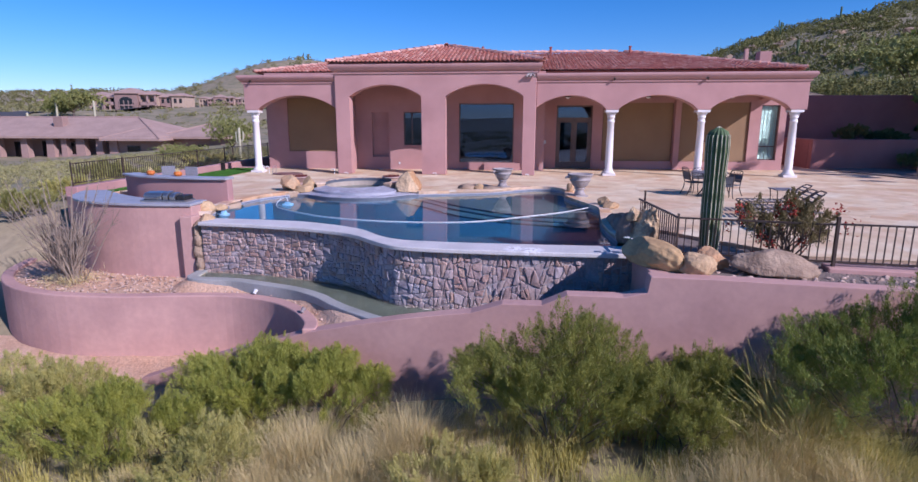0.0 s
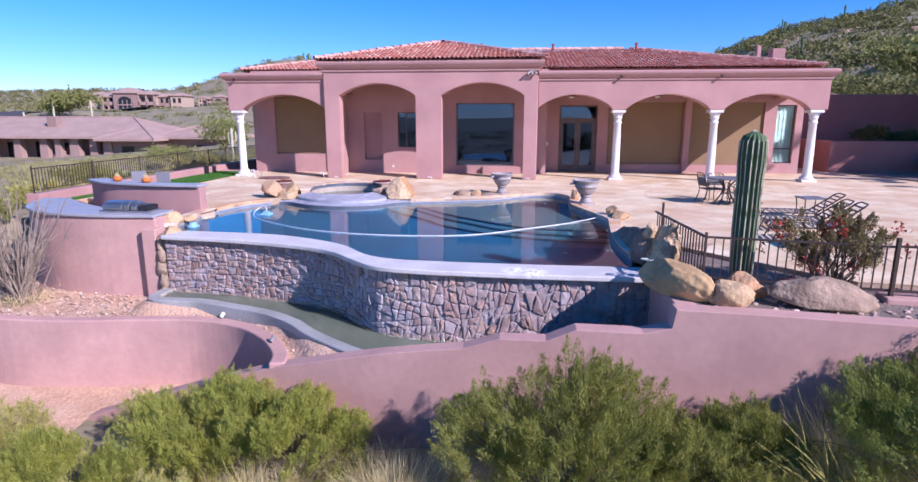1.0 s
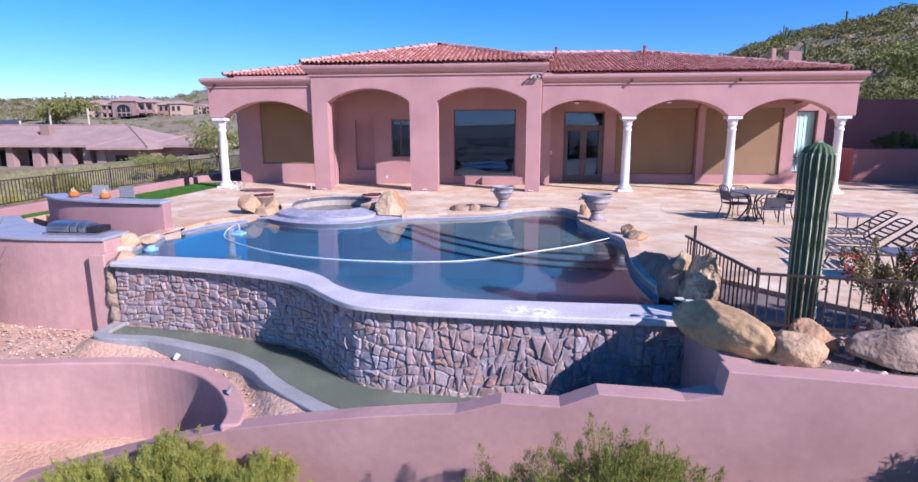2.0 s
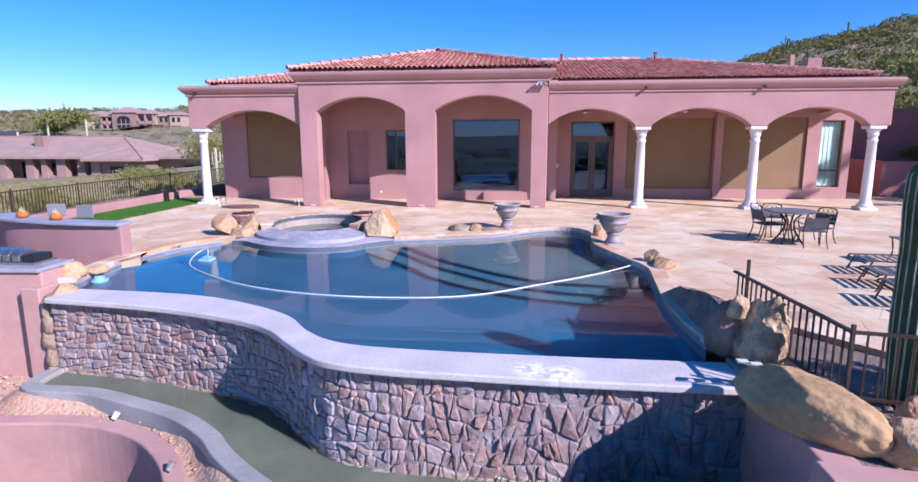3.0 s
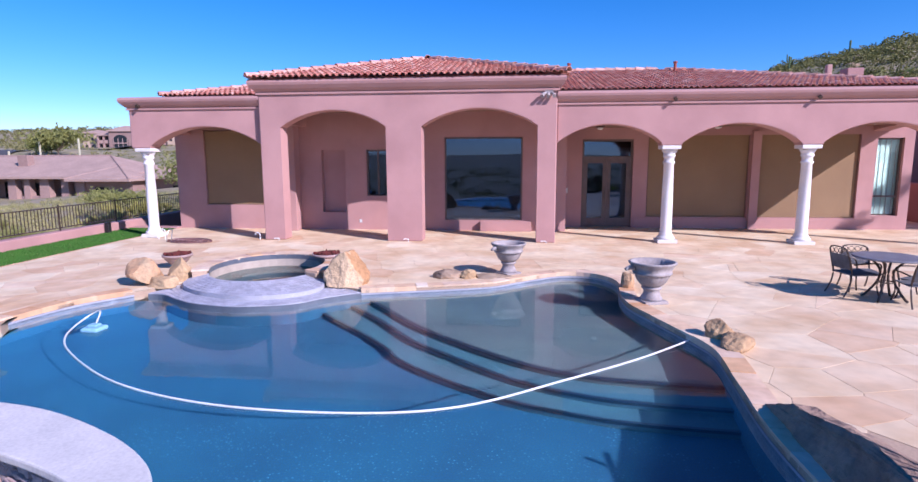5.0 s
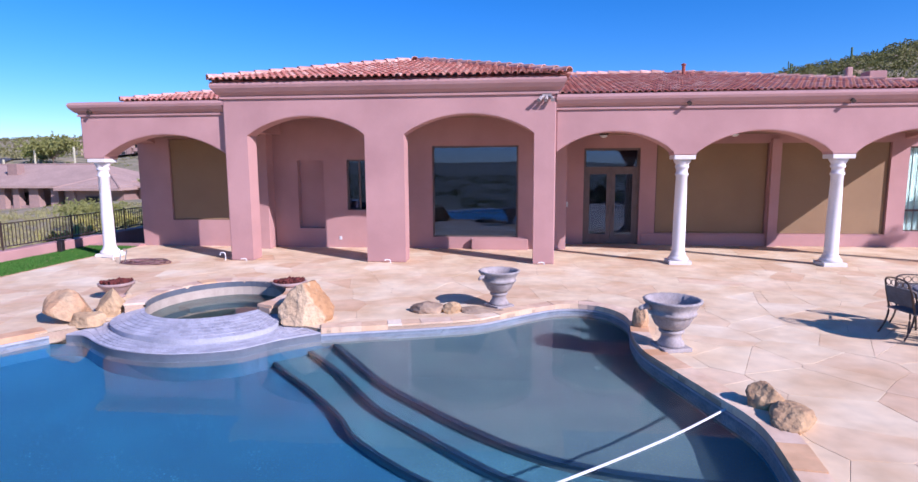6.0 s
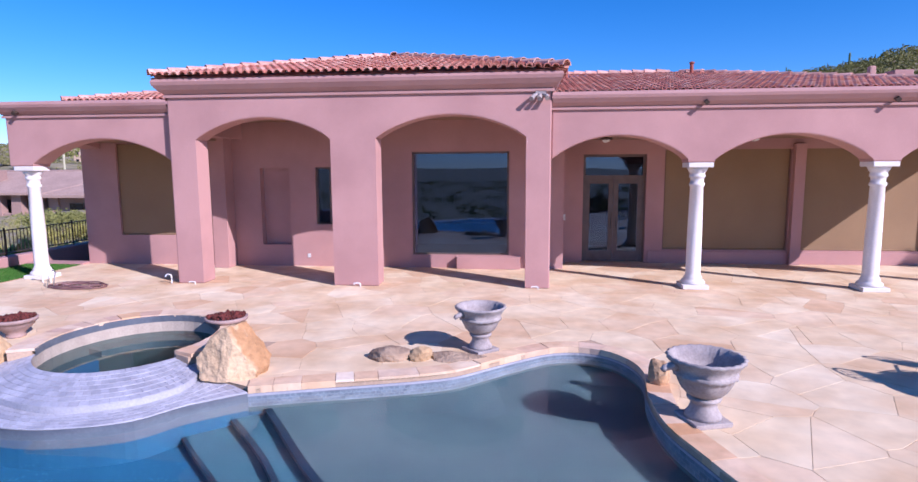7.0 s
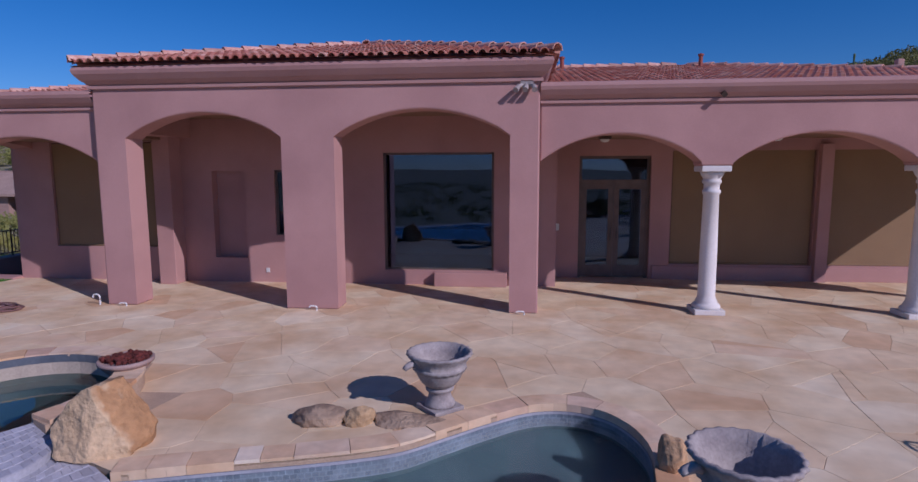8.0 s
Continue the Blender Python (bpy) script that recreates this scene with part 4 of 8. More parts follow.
# ---------- roof ----------
SL = 0.245
SM = 0.215


def main_height(x, y):
    return 4.33 + SM * min(x + 11.0, 13.15 - x, y - 26.75, 39.75 - y)


def mid_height(x, y):
    return 4.48 + SL * min(x + 6.62, 2.10 - x, y - 23.90)


roof = part("roof", raw("roof", [(-11, 26.75, 4.30), (13.15, 26.75, 4.30), (13.15, 39.75, 4.30), (-11, 39.75, 4.30), (-4.5, 33.25, 5.697), (6.65, 33.25, 5.697),
                                 (-6.62, 23.90, 4.452), (2.10, 23.90, 4.452), (-2.26, 28.26, 5.52), (-2.26, 32.3, 5.52), (-6.62, 30.5, 4.452), (2.10, 30.5, 4.452)],
                        [(0, 1, 5, 4), (1, 2, 5), (2, 3, 4, 5), (3, 0, 4), (3, 2, 1, 0), (6, 7, 8), (7, 11, 9, 8), (10, 6, 8, 9), (6, 10, 11, 7)]), UNDERLAY, house,
            "low hipped roof of red clay barrel tiles")


def barrel(width, length, segs=6, thick=0.018):
    """One clay barrel tile lying along +y, tapering a little, crown up."""
    vs, fs = [], []
    for yy, w, lift in ((0.0, width, 0.03), (length, width * 0.86, 0.0)):
        for rr in (0.0, thick):
            for k in range(segs + 1):
                a = math.pi * k / segs
                r = w / 2 - rr
                vs.append((-r * math.cos(a), yy, lift + r * math.sin(a) * 0.95))
    n = segs + 1
    for k in range(segs):
        fs.append((k, k + 1, 2 * n + k + 1, 2 * n + k))
        fs.append((k, n + k, n + k + 1, k + 1))
    return vs, fs


tv, tf = barrel(0.155, 0.46)
tile_mesh = raw("roof_tile", tv, tf)
tile_mesh.materials.append(TILE)
cap_v, cap_f = barrel(0.25, 0.46)
cap_mesh = raw("ridge_tile", cap_v, cap_f)
cap_mesh.materials.append(RIDGE)
joined_v, joined_f = [], []
near_tiles = []


def lay(origin, across, up, wide, deep, keep, near):
    """Courses of tiles on a roof slope: across and up are unit steps in the slope's plane."""
    global joined_v, joined_f
    across, up = Vector(across).normalized(), Vector(up).normalized()
    nrm = across.cross(up).normalized()
    rng = random.Random(5)
    ny = int(deep / 0.36)
    nxx = int(wide / 0.172)
    for j in range(ny):
        for i in range(nxx):
            p = Vector(origin) + across * ((i + 0.5) * 0.172 + rng.uniform(-0.008, 0.008)) + up * (j * 0.36 - 0.06 + rng.uniform(-0.012, 0.012)) + nrm * 0.004
            if not keep(p + up * 0.2):
                continue
            m = Matrix((across, up, nrm)).transposed().to_4x4()
            m.translation = p
            if near(i, j):
                near_tiles.append(m)
            else:
                k = len(joined_v)
                joined_v += [m @ Vector(v) for v in tv]
                joined_f += [tuple(q + k for q in f) for f in tf]


mh = Vector((0, 1, SL)).normalized()
lay((-6.62, 23.90, 4.48), (1, 0, 0), mh, 8.72, 4.6, lambda p: mid_height(p.x, p.y) >= 4.48 + SL * (p.y - 23.90) - 0.02, lambda i, j: j < 6)
lay((2.10, 23.90, 4.48), (0, 1, 0), (-1, 0, SL), 6.6, 4.4, lambda p: p.x > -2.26 and p.y - 23.9 > 2.10 - p.x - 0.05, lambda i, j: False)
lay((-6.62, 30.4, 4.48), (0, -1, 0), (1, 0, SL), 6.6, 4.4, lambda p: p.x < -2.26 and p.y - 23.9 > p.x + 6.62 - 0.05, lambda i, j: False)
covered = lambda p: -6.62 < p.x < 2.10 and mid_height(p.x, p.y) > p.z + 0.02
lay((-11.0, 26.75, 4.33), (1, 0, 0), Vector((0, 1, SM)), 24.15, 6.6,
    lambda p: not covered(p) and main_height(p.x, p.y) >= 4.33 + SM * (p.y - 26.75) - 0.02, lambda i, j: False)
lay((13.15, 26.75, 4.33), (0, 1, 0), (-1, 0, SM), 13.0, 6.6, lambda p: p.y - 26.75 > 13.15 - p.x - 0.05 and p.y < 39.75 - (13.15 - p.x), lambda i, j: False)
lay((-11.0, 39.75, 4.33), (0, -1, 0), (1, 0, SM), 13.0, 6.6, lambda p: p.y - 26.75 > p.x + 11.0 - 0.05 and p.y < 39.75 - (p.x + 11.0), lambda i, j: False)
tagged(part("roof_tiles", raw("roof_tiles", joined_v, joined_f), TILE_JOINED, roof), kind="stuff")
for m in near_tiles:
    t = part("roof_tile", tile_mesh, TILE, roof)
    t.matrix_local = Matrix.Translation((0, 0, 0)) @ m


def caps(a, b, step=0.40):
    a, b = Vector(a), Vector(b)
    d = (b - a).normalized()
    side = d.cross(Vector((0, 0, 1))).normalized()
    up = side.cross(d)
    n = int((b - a).length / step)
    for k in range(n):
        m = Matrix((side, d, up)).transposed().to_4x4()
        m.translation = a + d * (k * step) + up * 0.02
        part("ridge_tile", cap_mesh, RIDGE, roof).matrix_local = m


caps((-6.62, 23.90, 4.48), (-2.26, 28.26, 5.56))
caps((2.10, 23.90, 4.48), (-2.26, 28.26, 5.56))
caps((-2.26, 28.26, 5.56), (-2.26, 32.2, 5.56))
caps((-11.0, 26.75, 4.33), (-4.5, 33.25, 5.73))
caps((13.15, 26.75, 4.33), (6.65, 33.25, 5.73))
caps((-4.5, 33.25, 5.73), (6.65, 33.25, 5.73))


def vent(x, y, h, r=0.06):
    bm = bmesh.new()
    z = main_height(x, y)
    lathe(bm, [(r, 0), (r, h), (r * 1.4, h), (r * 1.4, h + 0.05), (r * 0.4, h + 0.07)], 12, (x, y, z - 0.05))
    part("vent_pipe", bm, surface_red, roof, "red-painted roof vent pipe")


surface_red = surface("red_painted_metal", (0.36, 0.08, 0.05), None, 5, 40, 0.6)
vent(2.75, 32.2, 0.42)
vent(6.8, 32.2, 0.42)
vent(-0.85, 33.0, 0.40, 0.05)
ch = part("chimney", boxm(13.62, 14.22, 33.2, 33.8, 3.5, 5.70, 0.03), STUCCO, house, "pink stucco chimney")
part("chimney_cap", boxm(12.90, 13.10, 33.3, 33.5, 4.6, 5.86, 0.04), STUCCO_OLD, ch)

# ---------- pool ----------
pool = thing("swimming_pool", (-1.0, 15.0, -2.0), "freeform infinity-edge swimming pool with depth-tinted blue pebble floor and stone-faced wall", "swimming pool")
bm = bmesh.new()
rim = pool_outline
lo = [bm.verts.new((p[0], p[1], -0.80)) for p in rim]
hi = [bm.verts.new((p[0], p[1], -0.33)) for p in rim]
bm.faces.new(lo)
for i in range(len(rim)):
    bm.faces.new((lo[i], lo[(i + 1) % len(rim)], hi[(i + 1) % len(rim)], hi[i]))
part("pool_shell", bm, PLASTER, pool, "pebble-plaster basin tinted blue for the light lost in deep water")
bm = bmesh.new()
edge = offset(pool_west, -0.006)
ribbon(bm, edge, -0.33, edge, -0.058)
part("tile_band", bm, BAND, pool, "blue-grey waterline tile")
bm = bmesh.new()
edge = offset(pool_north, -0.006)
ribbon(bm, edge, -0.33, edge, -0.058)
part("tile_band", bm, BAND, pool, "blue-grey waterline tile")
for line in (pool_west, pool_north):
    bm = bmesh.new()
    edge = offset(line, -0.010)
    ribbon(bm, edge, -0.090, edge, -0.062)
    part("trim_tile", bm, SPA_TILE, pool, "pale lavender trim tile under the coping")
bm = bmesh.new()
shallow = [p for p in offset(pool_north, -0.004) if p[1] > 15.4]
ribbon(bm, shallow, -0.44, shallow, -0.33)
part("shelf_wall", bm, SHELF, pool, "grey pebble-plaster wall above the shelf")
# broad shallow shelf and the steps down from it
step_lines = [
    catmull([(-2.35, 18.9), (-2.05, 18.45), (-1.59, 17.84), (-0.83, 16.84), (-0.07, 16.11), (0.49, 15.63), (0.97, 15.30), (1.43, 15.10), (2.06, 14.95), (3.7, 14.80)], 6),
    catmull([(-2.75, 18.6), (-2.2, 18.05), (-1.49, 17.25), (-0.81, 16.34), (-0.11, 15.71), (0.54, 15.15), (0.89, 14.93), (1.45, 14.68), (2.1, 14.52), (3.7, 14.36)], 6),
    catmull([(-2.95, 18.1), (-2.4, 17.5), (-1.75, 16.85), (-1.18, 16.19), (-0.9, 15.77), (-0.4, 15.31), (0.06, 14.98), (0.7, 14.60), (1.4, 14.34), (2.1, 14.18), (3.7, 14.02)], 6)]
for k, (line, z) in enumerate(zip(step_lines, (-0.40, -0.53, -0.66))):
    line = [p + np.array((0.13, 0.0)) for p in line]
    bm = bmesh.new()
    prism(bm, [*line, np.array((3.9, 20.6)), np.array((-1.6, 20.6))], -0.9, z)
    st = part("step", bm, STEP_PLASTER if k else SHELF, pool, "" if k else "grey pebble-plaster shallow shelf")
    bm = bmesh.new()
    slab_along(bm, offset(line, -0.012), offset(line, 0.070 - 0.018 * k), z - 0.05, z + 0.006)
    part("step_trim", bm, STEP_TRIM, st, "dark blue tile nosing")
bm = bmesh.new()
wl = [p for p in pool_outline]
sheet(bm, wl, WATER_Z)
w = solid("pool_water", bm, WATER, "still clear blue pool water reflecting the house", "water", "structure", turn=False)
w.visible_shadow = False

# infinity edge and its stone-faced wall
bm = bmesh.new()
slab_along(bm, edge_in, edge_out, -0.18, -0.092)
soften(part("infinity_edge", bm, LEDGE, pool, "pale grey stone coping along the vanishing edge"), 0.02)
bm = bmesh.new()
slab_along(bm, offset(edge_mid, 0.08), offset(edge_mid, -0.195), -2.1, -0.18)
stone_wall = part("stone_wall", bm, GROUT, pool, "wall faced with irregular grey and rust fieldstone")

face = [np.array(p) for p in offset(edge_mid, -0.17)]
seg = np.concatenate([[0], np.cumsum([np.hypot(*(b - a)) for a, b in zip(face, face[1:])])])
face_n = [-n for n in normals2(face)]


def on_face(s, out):
    s = min(max(s, 0.0), seg[-1] - 1e-4)
    i = int(np.searchsorted(seg, s, side="right") - 1)
    t = (s - seg[i]) / (seg[i + 1] - seg[i])
    p = face[i] * (1 - t) + face[i + 1] * t
    n = face_n[i] * (1 - t) + face_n[i + 1] * t
    return p + n * out


def stone_mesh(poly, rng):
    """A split stone: flat on the wall, its ragged face domed and drawn in from the edges."""
    ragged = []
    for k in range(len(poly)):
        a, b = np.array(poly[k]), np.array(poly[(k + 1) % len(poly)])
        ragged.append(a)
        if np.hypot(*(b - a)) > 0.09:
            d = (b - a) / np.hypot(*(b - a))
            ragged.append((a + b) / 2 + np.array((d[1], -d[0])) * rng.uniform(-0.02, 0.006) + d * rng.uniform(-0.02, 0.02))
    poly = ragged
    c = np.mean(poly, axis=0)
    deep = rng.uniform(0.03, 0.07)
    tilt = rng.uniform(-0.1, 0.1), rng.uniform(-0.1, 0.1)
    vs, fs = [], []
    n = len(poly)
    for scale, out in ((1.0, -0.02), (0.99, deep * 0.65), (0.88, deep)):
        for q in poly:
            d = (np.array(q) - c) * scale
            u = c + d
            o = out + (d[0] * tilt[0] + d[1] * tilt[1] + rng.uniform(-0.006, 0.006)) * (out > 0)
            p = on_face(u[0], o)
            vs.append((p[0], p[1], u[1]))
    p = on_face(c[0], deep + rng.uniform(0, 0.015))
    vs.append((p[0], p[1], c[1]))
    for k in range(n):
        j = (k + 1) % n
        fs.append((k, j, n + j, n + k))
        fs.append((n + k, n + j, 2 * n + j, 2 * n + k))
        fs.append((2 * n + k, 2 * n + j, 3 * n))
    return raw("stone", vs, fs)


def broken(poly, rng, ratio, size, wild):
    """Splits a face again and again across its longer way, as stones are fitted to one another."""
    work, done = [poly], []
    while work:
        q = work.pop()
        a = np.array(q)
        w, h = np.ptp(a[:, 0]), np.ptp(a[:, 1])
        if abs(area2(q)) < size * rng.uniform(0.45, 1.9):
            done.append(q)
            continue
        turn = rng.uniform(-wild, wild)
        d = np.array((math.sin(turn), math.cos(turn))) if w / h > ratio * rng.uniform(0.7, 1.4) else np.array((math.cos(turn), math.sin(turn)))
        c = a.min(axis=0) + np.array((w, h)) * np.array((rng.uniform(0.34, 0.66), rng.uniform(0.34, 0.66)))
        nrm = np.array((-d[1], d[0]))
        side = (a - c) @ nrm
        parts = ([], [])
        for i in range(len(q)):
            j = (i + 1) % len(q)
            parts[0 if side[i] > 0 else 1].append(tuple(a[i]))
            if side[i] * side[j] < 0:
                t = side[i] / (side[i] - side[j])
                m = tuple(a[i] + (a[j] - a[i]) * t)
                parts[0].append(m)
                parts[1].append(m)
        if min(len(parts[0]), len(parts[1])) < 3 or min(abs(area2(parts[0])), abs(area2(parts[1]))) < size * 0.16:
            done.append(q)
        else:
            work += parts
    return done


def drawn_in(poly, gap):
    """The outline moved inwards by the half joint, its corners knocked off."""
    worn = []
    for k in range(len(poly)):
        a, b, c = np.array(poly[k - 1]), np.array(poly[k]), np.array(poly[(k + 1) % len(poly)])
        worn += [tuple(b + (a - b) * min(0.14, 0.024 / max(np.hypot(*(a - b)), 1e-6))), tuple(b + (c - b) * min(0.14, 0.024 / max(np.hypot(*(c - b)), 1e-6)))]
    poly = worn
    c = np.mean(np.array(poly), axis=0)
    out = []
    for p in poly:
        d = c - np.array(p)
        L = np.hypot(*d)
        out.append(tuple(np.array(p) + d / max(L, 1e-6) * min(gap * 1.3, L * 0.4)))
    return out


rng = random.Random(11)
wv, wf, singles = [], [], 0
# coursed stones on the first stretch of the wall, upright shards further on
for s0, s1, ratio, size, wild in ((0.0, 2.2, 1.5, 0.021, 0.22), (2.2, 4.4, 1.3, 0.023, 0.28), (4.4, 6.5, 0.95, 0.025, 0.3), (6.5, 8.8, 0.62, 0.033, 0.4), (8.8, seg[-1], 0.66, 0.033, 0.42)):
    for poly in broken([(s0 + 0.002, -1.62), (s1 - 0.002, -1.62), (s1 - 0.002, -0.185), (s0 + 0.002, -0.185)], rng, ratio, size, wild):
        poly = drawn_in(poly, 0.008)
        if area2(poly) < 0:
            poly = poly[::-1]
        if abs(area2(poly)) < 0.0015:
            continue
        me = stone_mesh(poly, rng)
        if singles < 300 and np.mean([q[0] for q in poly]) > 3.0:
            part("stone", me, VENEER, stone_wall)
            singles += 1
        else:
            k = len(wv)
            wv += [v.co[:] for v in me.vertices]
            wf += [tuple(i + k for i in p.vertices) for p in me.polygons]
tagged(part("stone_facing", raw("stone_facing", wv, wf), VENEER_JOINED, stone_wall), kind="stuff")

# coping stones round the pool
def coping_ring(line, width, z0, z1, length, seed, parent, side=1.0):
    r = random.Random(seed)
    ln = [np.array(p) for p in line]
    sg = np.concatenate([[0], np.cumsum([np.hypot(*(b - a)) for a, b in zip(ln, ln[1:])])])
    outer = offset(ln, width * side)
    s = 0.0
    while s < sg[-1] - 0.08:
        e = min(s + length * r.uniform(0.6, 1.4), sg[-1])
        k = max(2, int((e - s) / 0.12) + 1)
        a, b = [], []
        for t in np.linspace(s + 0.003, e - 0.003, k):
            a.append(np.array((np.interp(t, sg, [p[0] for p in ln]), np.interp(t, sg, [p[1] for p in ln]))))
            b.append(np.array((np.interp(t, sg, [p[0] for p in outer]), np.interp(t, sg, [p[1] for p in outer]))))
        bm = bmesh.new()
        lift = r.uniform(0, 0.012)
        slab_along(bm, a, b, z0, z1 + lift)
        part("coping_stone", bm, COPING, parent)
        s = e


coping_ring(pool_west, 0.30, -0.06, 0.022, 0.42, 2, pool)
coping_ring(pool_north, 0.26, -0.06, 0.022, 0.36, 3, pool)

# ---------- spa ----------
spa = thing("spa", (-4.2, 19.2, -0.6), "raised oval spa with mosaic-tiled spillway beside the pool", "spa")
SPA_WATER_Z = -0.06
bm = bmesh.new()
ring = spa_ring(0.0)[:-1]
lo = [bm.verts.new((p[0], p[1], -0.62)) for p in ring]
hi = [bm.verts.new((p[0], p[1], SPA_WATER_Z)) for p in ring]
bm.faces.new(lo)
for i in range(len(ring)):
    bm.faces.new((lo[i], lo[(i + 1) % len(ring)], hi[(i + 1) % len(ring)], hi[i]))
part("basin", bm, SPA_FLOOR, spa, "deep teal pebble-plaster basin")
bm = bmesh.new()
ribbon(bm, spa_ring(0.0), SPA_WATER_Z, spa_ring(0.0), 0.12)
part("basin_wall", bm, SPA_WALL, spa, "tan plaster above the water")
bm = bmesh.new()
ribbon(bm, spa_ring(-0.004, 210, -28, 40), 0.10, spa_ring(-0.004, 210, -28, 40), 0.20)
part("tile_band", bm, SPA_BAND, spa)
bm = bmesh.new()
slab_along(bm, spa_ring(-0.30, 20, 160, 24), spa_ring(0.0, 20, 160, 24), -0.62, -0.30)
part("bench", bm, SPA_FLOOR, spa, "submerged bench")
bm = bmesh.new()
sheet(bm, ring, SPA_WATER_Z)
sw = part("spa_water", bm, SPA_WATER, spa, "still clear water", turn=False)
sw.visible_shadow = False
bm = bmesh.new()
slab_along(bm, spa_ring(0.03, -28, 210, 40), spa_ring(0.30, -28, 210, 40), -0.05, 0.18)
part("rim_wall", bm, MORTAR, spa)
coping_ring(spa_ring(0.0, 210, -28, 40), 0.32, 0.175, 0.215, 0.24, 7, spa)
# tiled spillway in two tiers: a sloping apron and a lower ledge at the pool's edge
def along(line, n, t0=0.0):
    """n + 1 even steps along a plan line."""
    sl = np.concatenate([[0], np.cumsum([np.hypot(*(b - a)) for a, b in zip(line, line[1:])])])
    return [np.array((np.interp(t, sl, [p[0] for p in line]), np.interp(t, sl, [p[1] for p in line]))) for t in np.linspace(t0, sl[-1], n + 1)]


n = 48
apron_edge = catmull([(-5.52, 18.75), (-5.42, 18.35), (-5.22, 18.04), (-4.9, 17.78), (-4.5, 17.58), (-3.75, 17.40), (-3.1, 17.60), (-2.8, 17.9), (-2.69, 18.25), (-2.78, 18.75)], 6)
inner, middle, outer = spa_ring(0.0, 208, 334, n), along(apron_edge, n), along(spa_front, n, 0.25)
bm = bmesh.new()
tiers = ((inner, 0.04), (inner, 0.125), (middle, 0.045), (middle, -0.03), (outer, -0.045), (outer, -0.055))
rows = [[bm.verts.new((p[0], p[1], z)) for p in line] for line, z in tiers]
for r, q in zip(rows, rows[1:]):
    for k in range(n):
        bm.faces.new((r[k], r[k + 1], q[k + 1], q[k]))
spill = part("spillway", bm, SPA_GROUT, spa, "pale blue-grey tiled spillway")
bm = bmesh.new()
face = offset(outer, -0.008)
ribbon(bm, face, -0.40, face, -0.055)
part("spillway_face", bm, SPA_BAND, spa, "slate-blue waterline tile")
rng = random.Random(14)
tile_v, tile_f = [], []


def tile_rows(lo, zlo, hi, zhi, count, courses, lift):
    """Small tiles in courses between two lines, each a thin plate of its own."""
    a, b = along(lo, count * 4), along(hi, count * 4)
    for c in range(courses):
        shift = 2 * (c % 2)
        f0, f1 = (c + 0.04) / courses, (c + 0.96) / courses
        for k in range(count):
            i, j = k * 4 + shift, min(k * 4 + 4 + shift, count * 4)
            if j <= i:
                continue
            up = lift + rng.uniform(0, 0.003)
            ring = []
            for idx, f in ((i, f0), (j, f0), (j, f1), (i, f1)):
                p = a[idx] * (1 - f) + b[idx] * f
                ring.append(np.array((p[0], p[1], zlo * (1 - f) + zhi * f)))
            mid = sum(ring) / 4
            base = len(tile_v)
            for up_by in (-0.01, up):
                for q in ring:
                    d = mid + (q - mid) * 0.94
                    tile_v.append((d[0], d[1], d[2] + up_by))
            tile_f.extend([(base + 4, base + 5, base + 6, base + 7)] + [(base + e, base + (e + 1) % 4, base + 4 + (e + 1) % 4, base + 4 + e) for e in range(4)])


tile_rows(inner, 0.127, middle, 0.047, 44, 7, 0.003)
tile_rows(middle, -0.028, outer, -0.043, 48, 5, 0.003)
tagged(part("spillway_tiles", raw("spillway_tiles", tile_v, tile_f), SPA_TILE, spill), kind="stuff")

# ---------- catch trough below the infinity edge ----------
trough = thing("catch_trough", (-2.0, 11.4, -2.0), "narrow grey concrete catch basin with shallow green water below the wall", "pool trough")
tmid = catmull([(-6.28, 13.25), (-6.3, 12.75), (-6.15, 12.42), (-5.2, 12.37), (-4.3, 12.1), (-3.5, 11.8), (-2.85, 11.38), (-2.45, 10.98), (-2.1, 10.68), (-1.72, 10.4), (-1.3, 10.12),
                (-0.8, 9.93), (0.0, 9.78), (1.6, 9.5), (3.3, 9.3)], 6)
bm = bmesh.new()
slab_along(bm, offset(tmid, 0.06), offset(tmid, -0.18), -2.0, -1.28)
soften(part("rim", bm, TROUGH, trough), 0.02)
bm = bmesh.new()
twater = tmid[3:] + [p for p in face[::-1] if p[0] > -6.1]
sheet(bm, twater, -1.43)
part("trough_floor", bm, TROUGH_BED, trough, turn=False)
bm = bmesh.new()
sheet(bm, twater, -1.31)
tw = part("trough_water", bm, TROUGH_WATER, trough, "shallow greenish water", turn=False)
tw.visible_shadow = False

# ---------- retaining walls ----------
def wall_y(x):
    return 9.64 - 0.158 * x


bm = bmesh.new()
prof = [(-6.6, -3.0), (-5.2, -2.45), (-4.2, -2.08), (-3.4, -1.80), (-2.6, -1.54), (-1.7, -1.32), (-0.8, -1.12), (0.0, -0.97), (0.42, -0.905), (0.95, -0.705), (1.6, -0.665), (2.0, -0.465),
        (2.86, -0.43), (3.2, -0.33), (3.24, -0.07), (4.2, -0.05), (6.0, -0.04), (9.0, -0.04), (17.0, -0.04)]
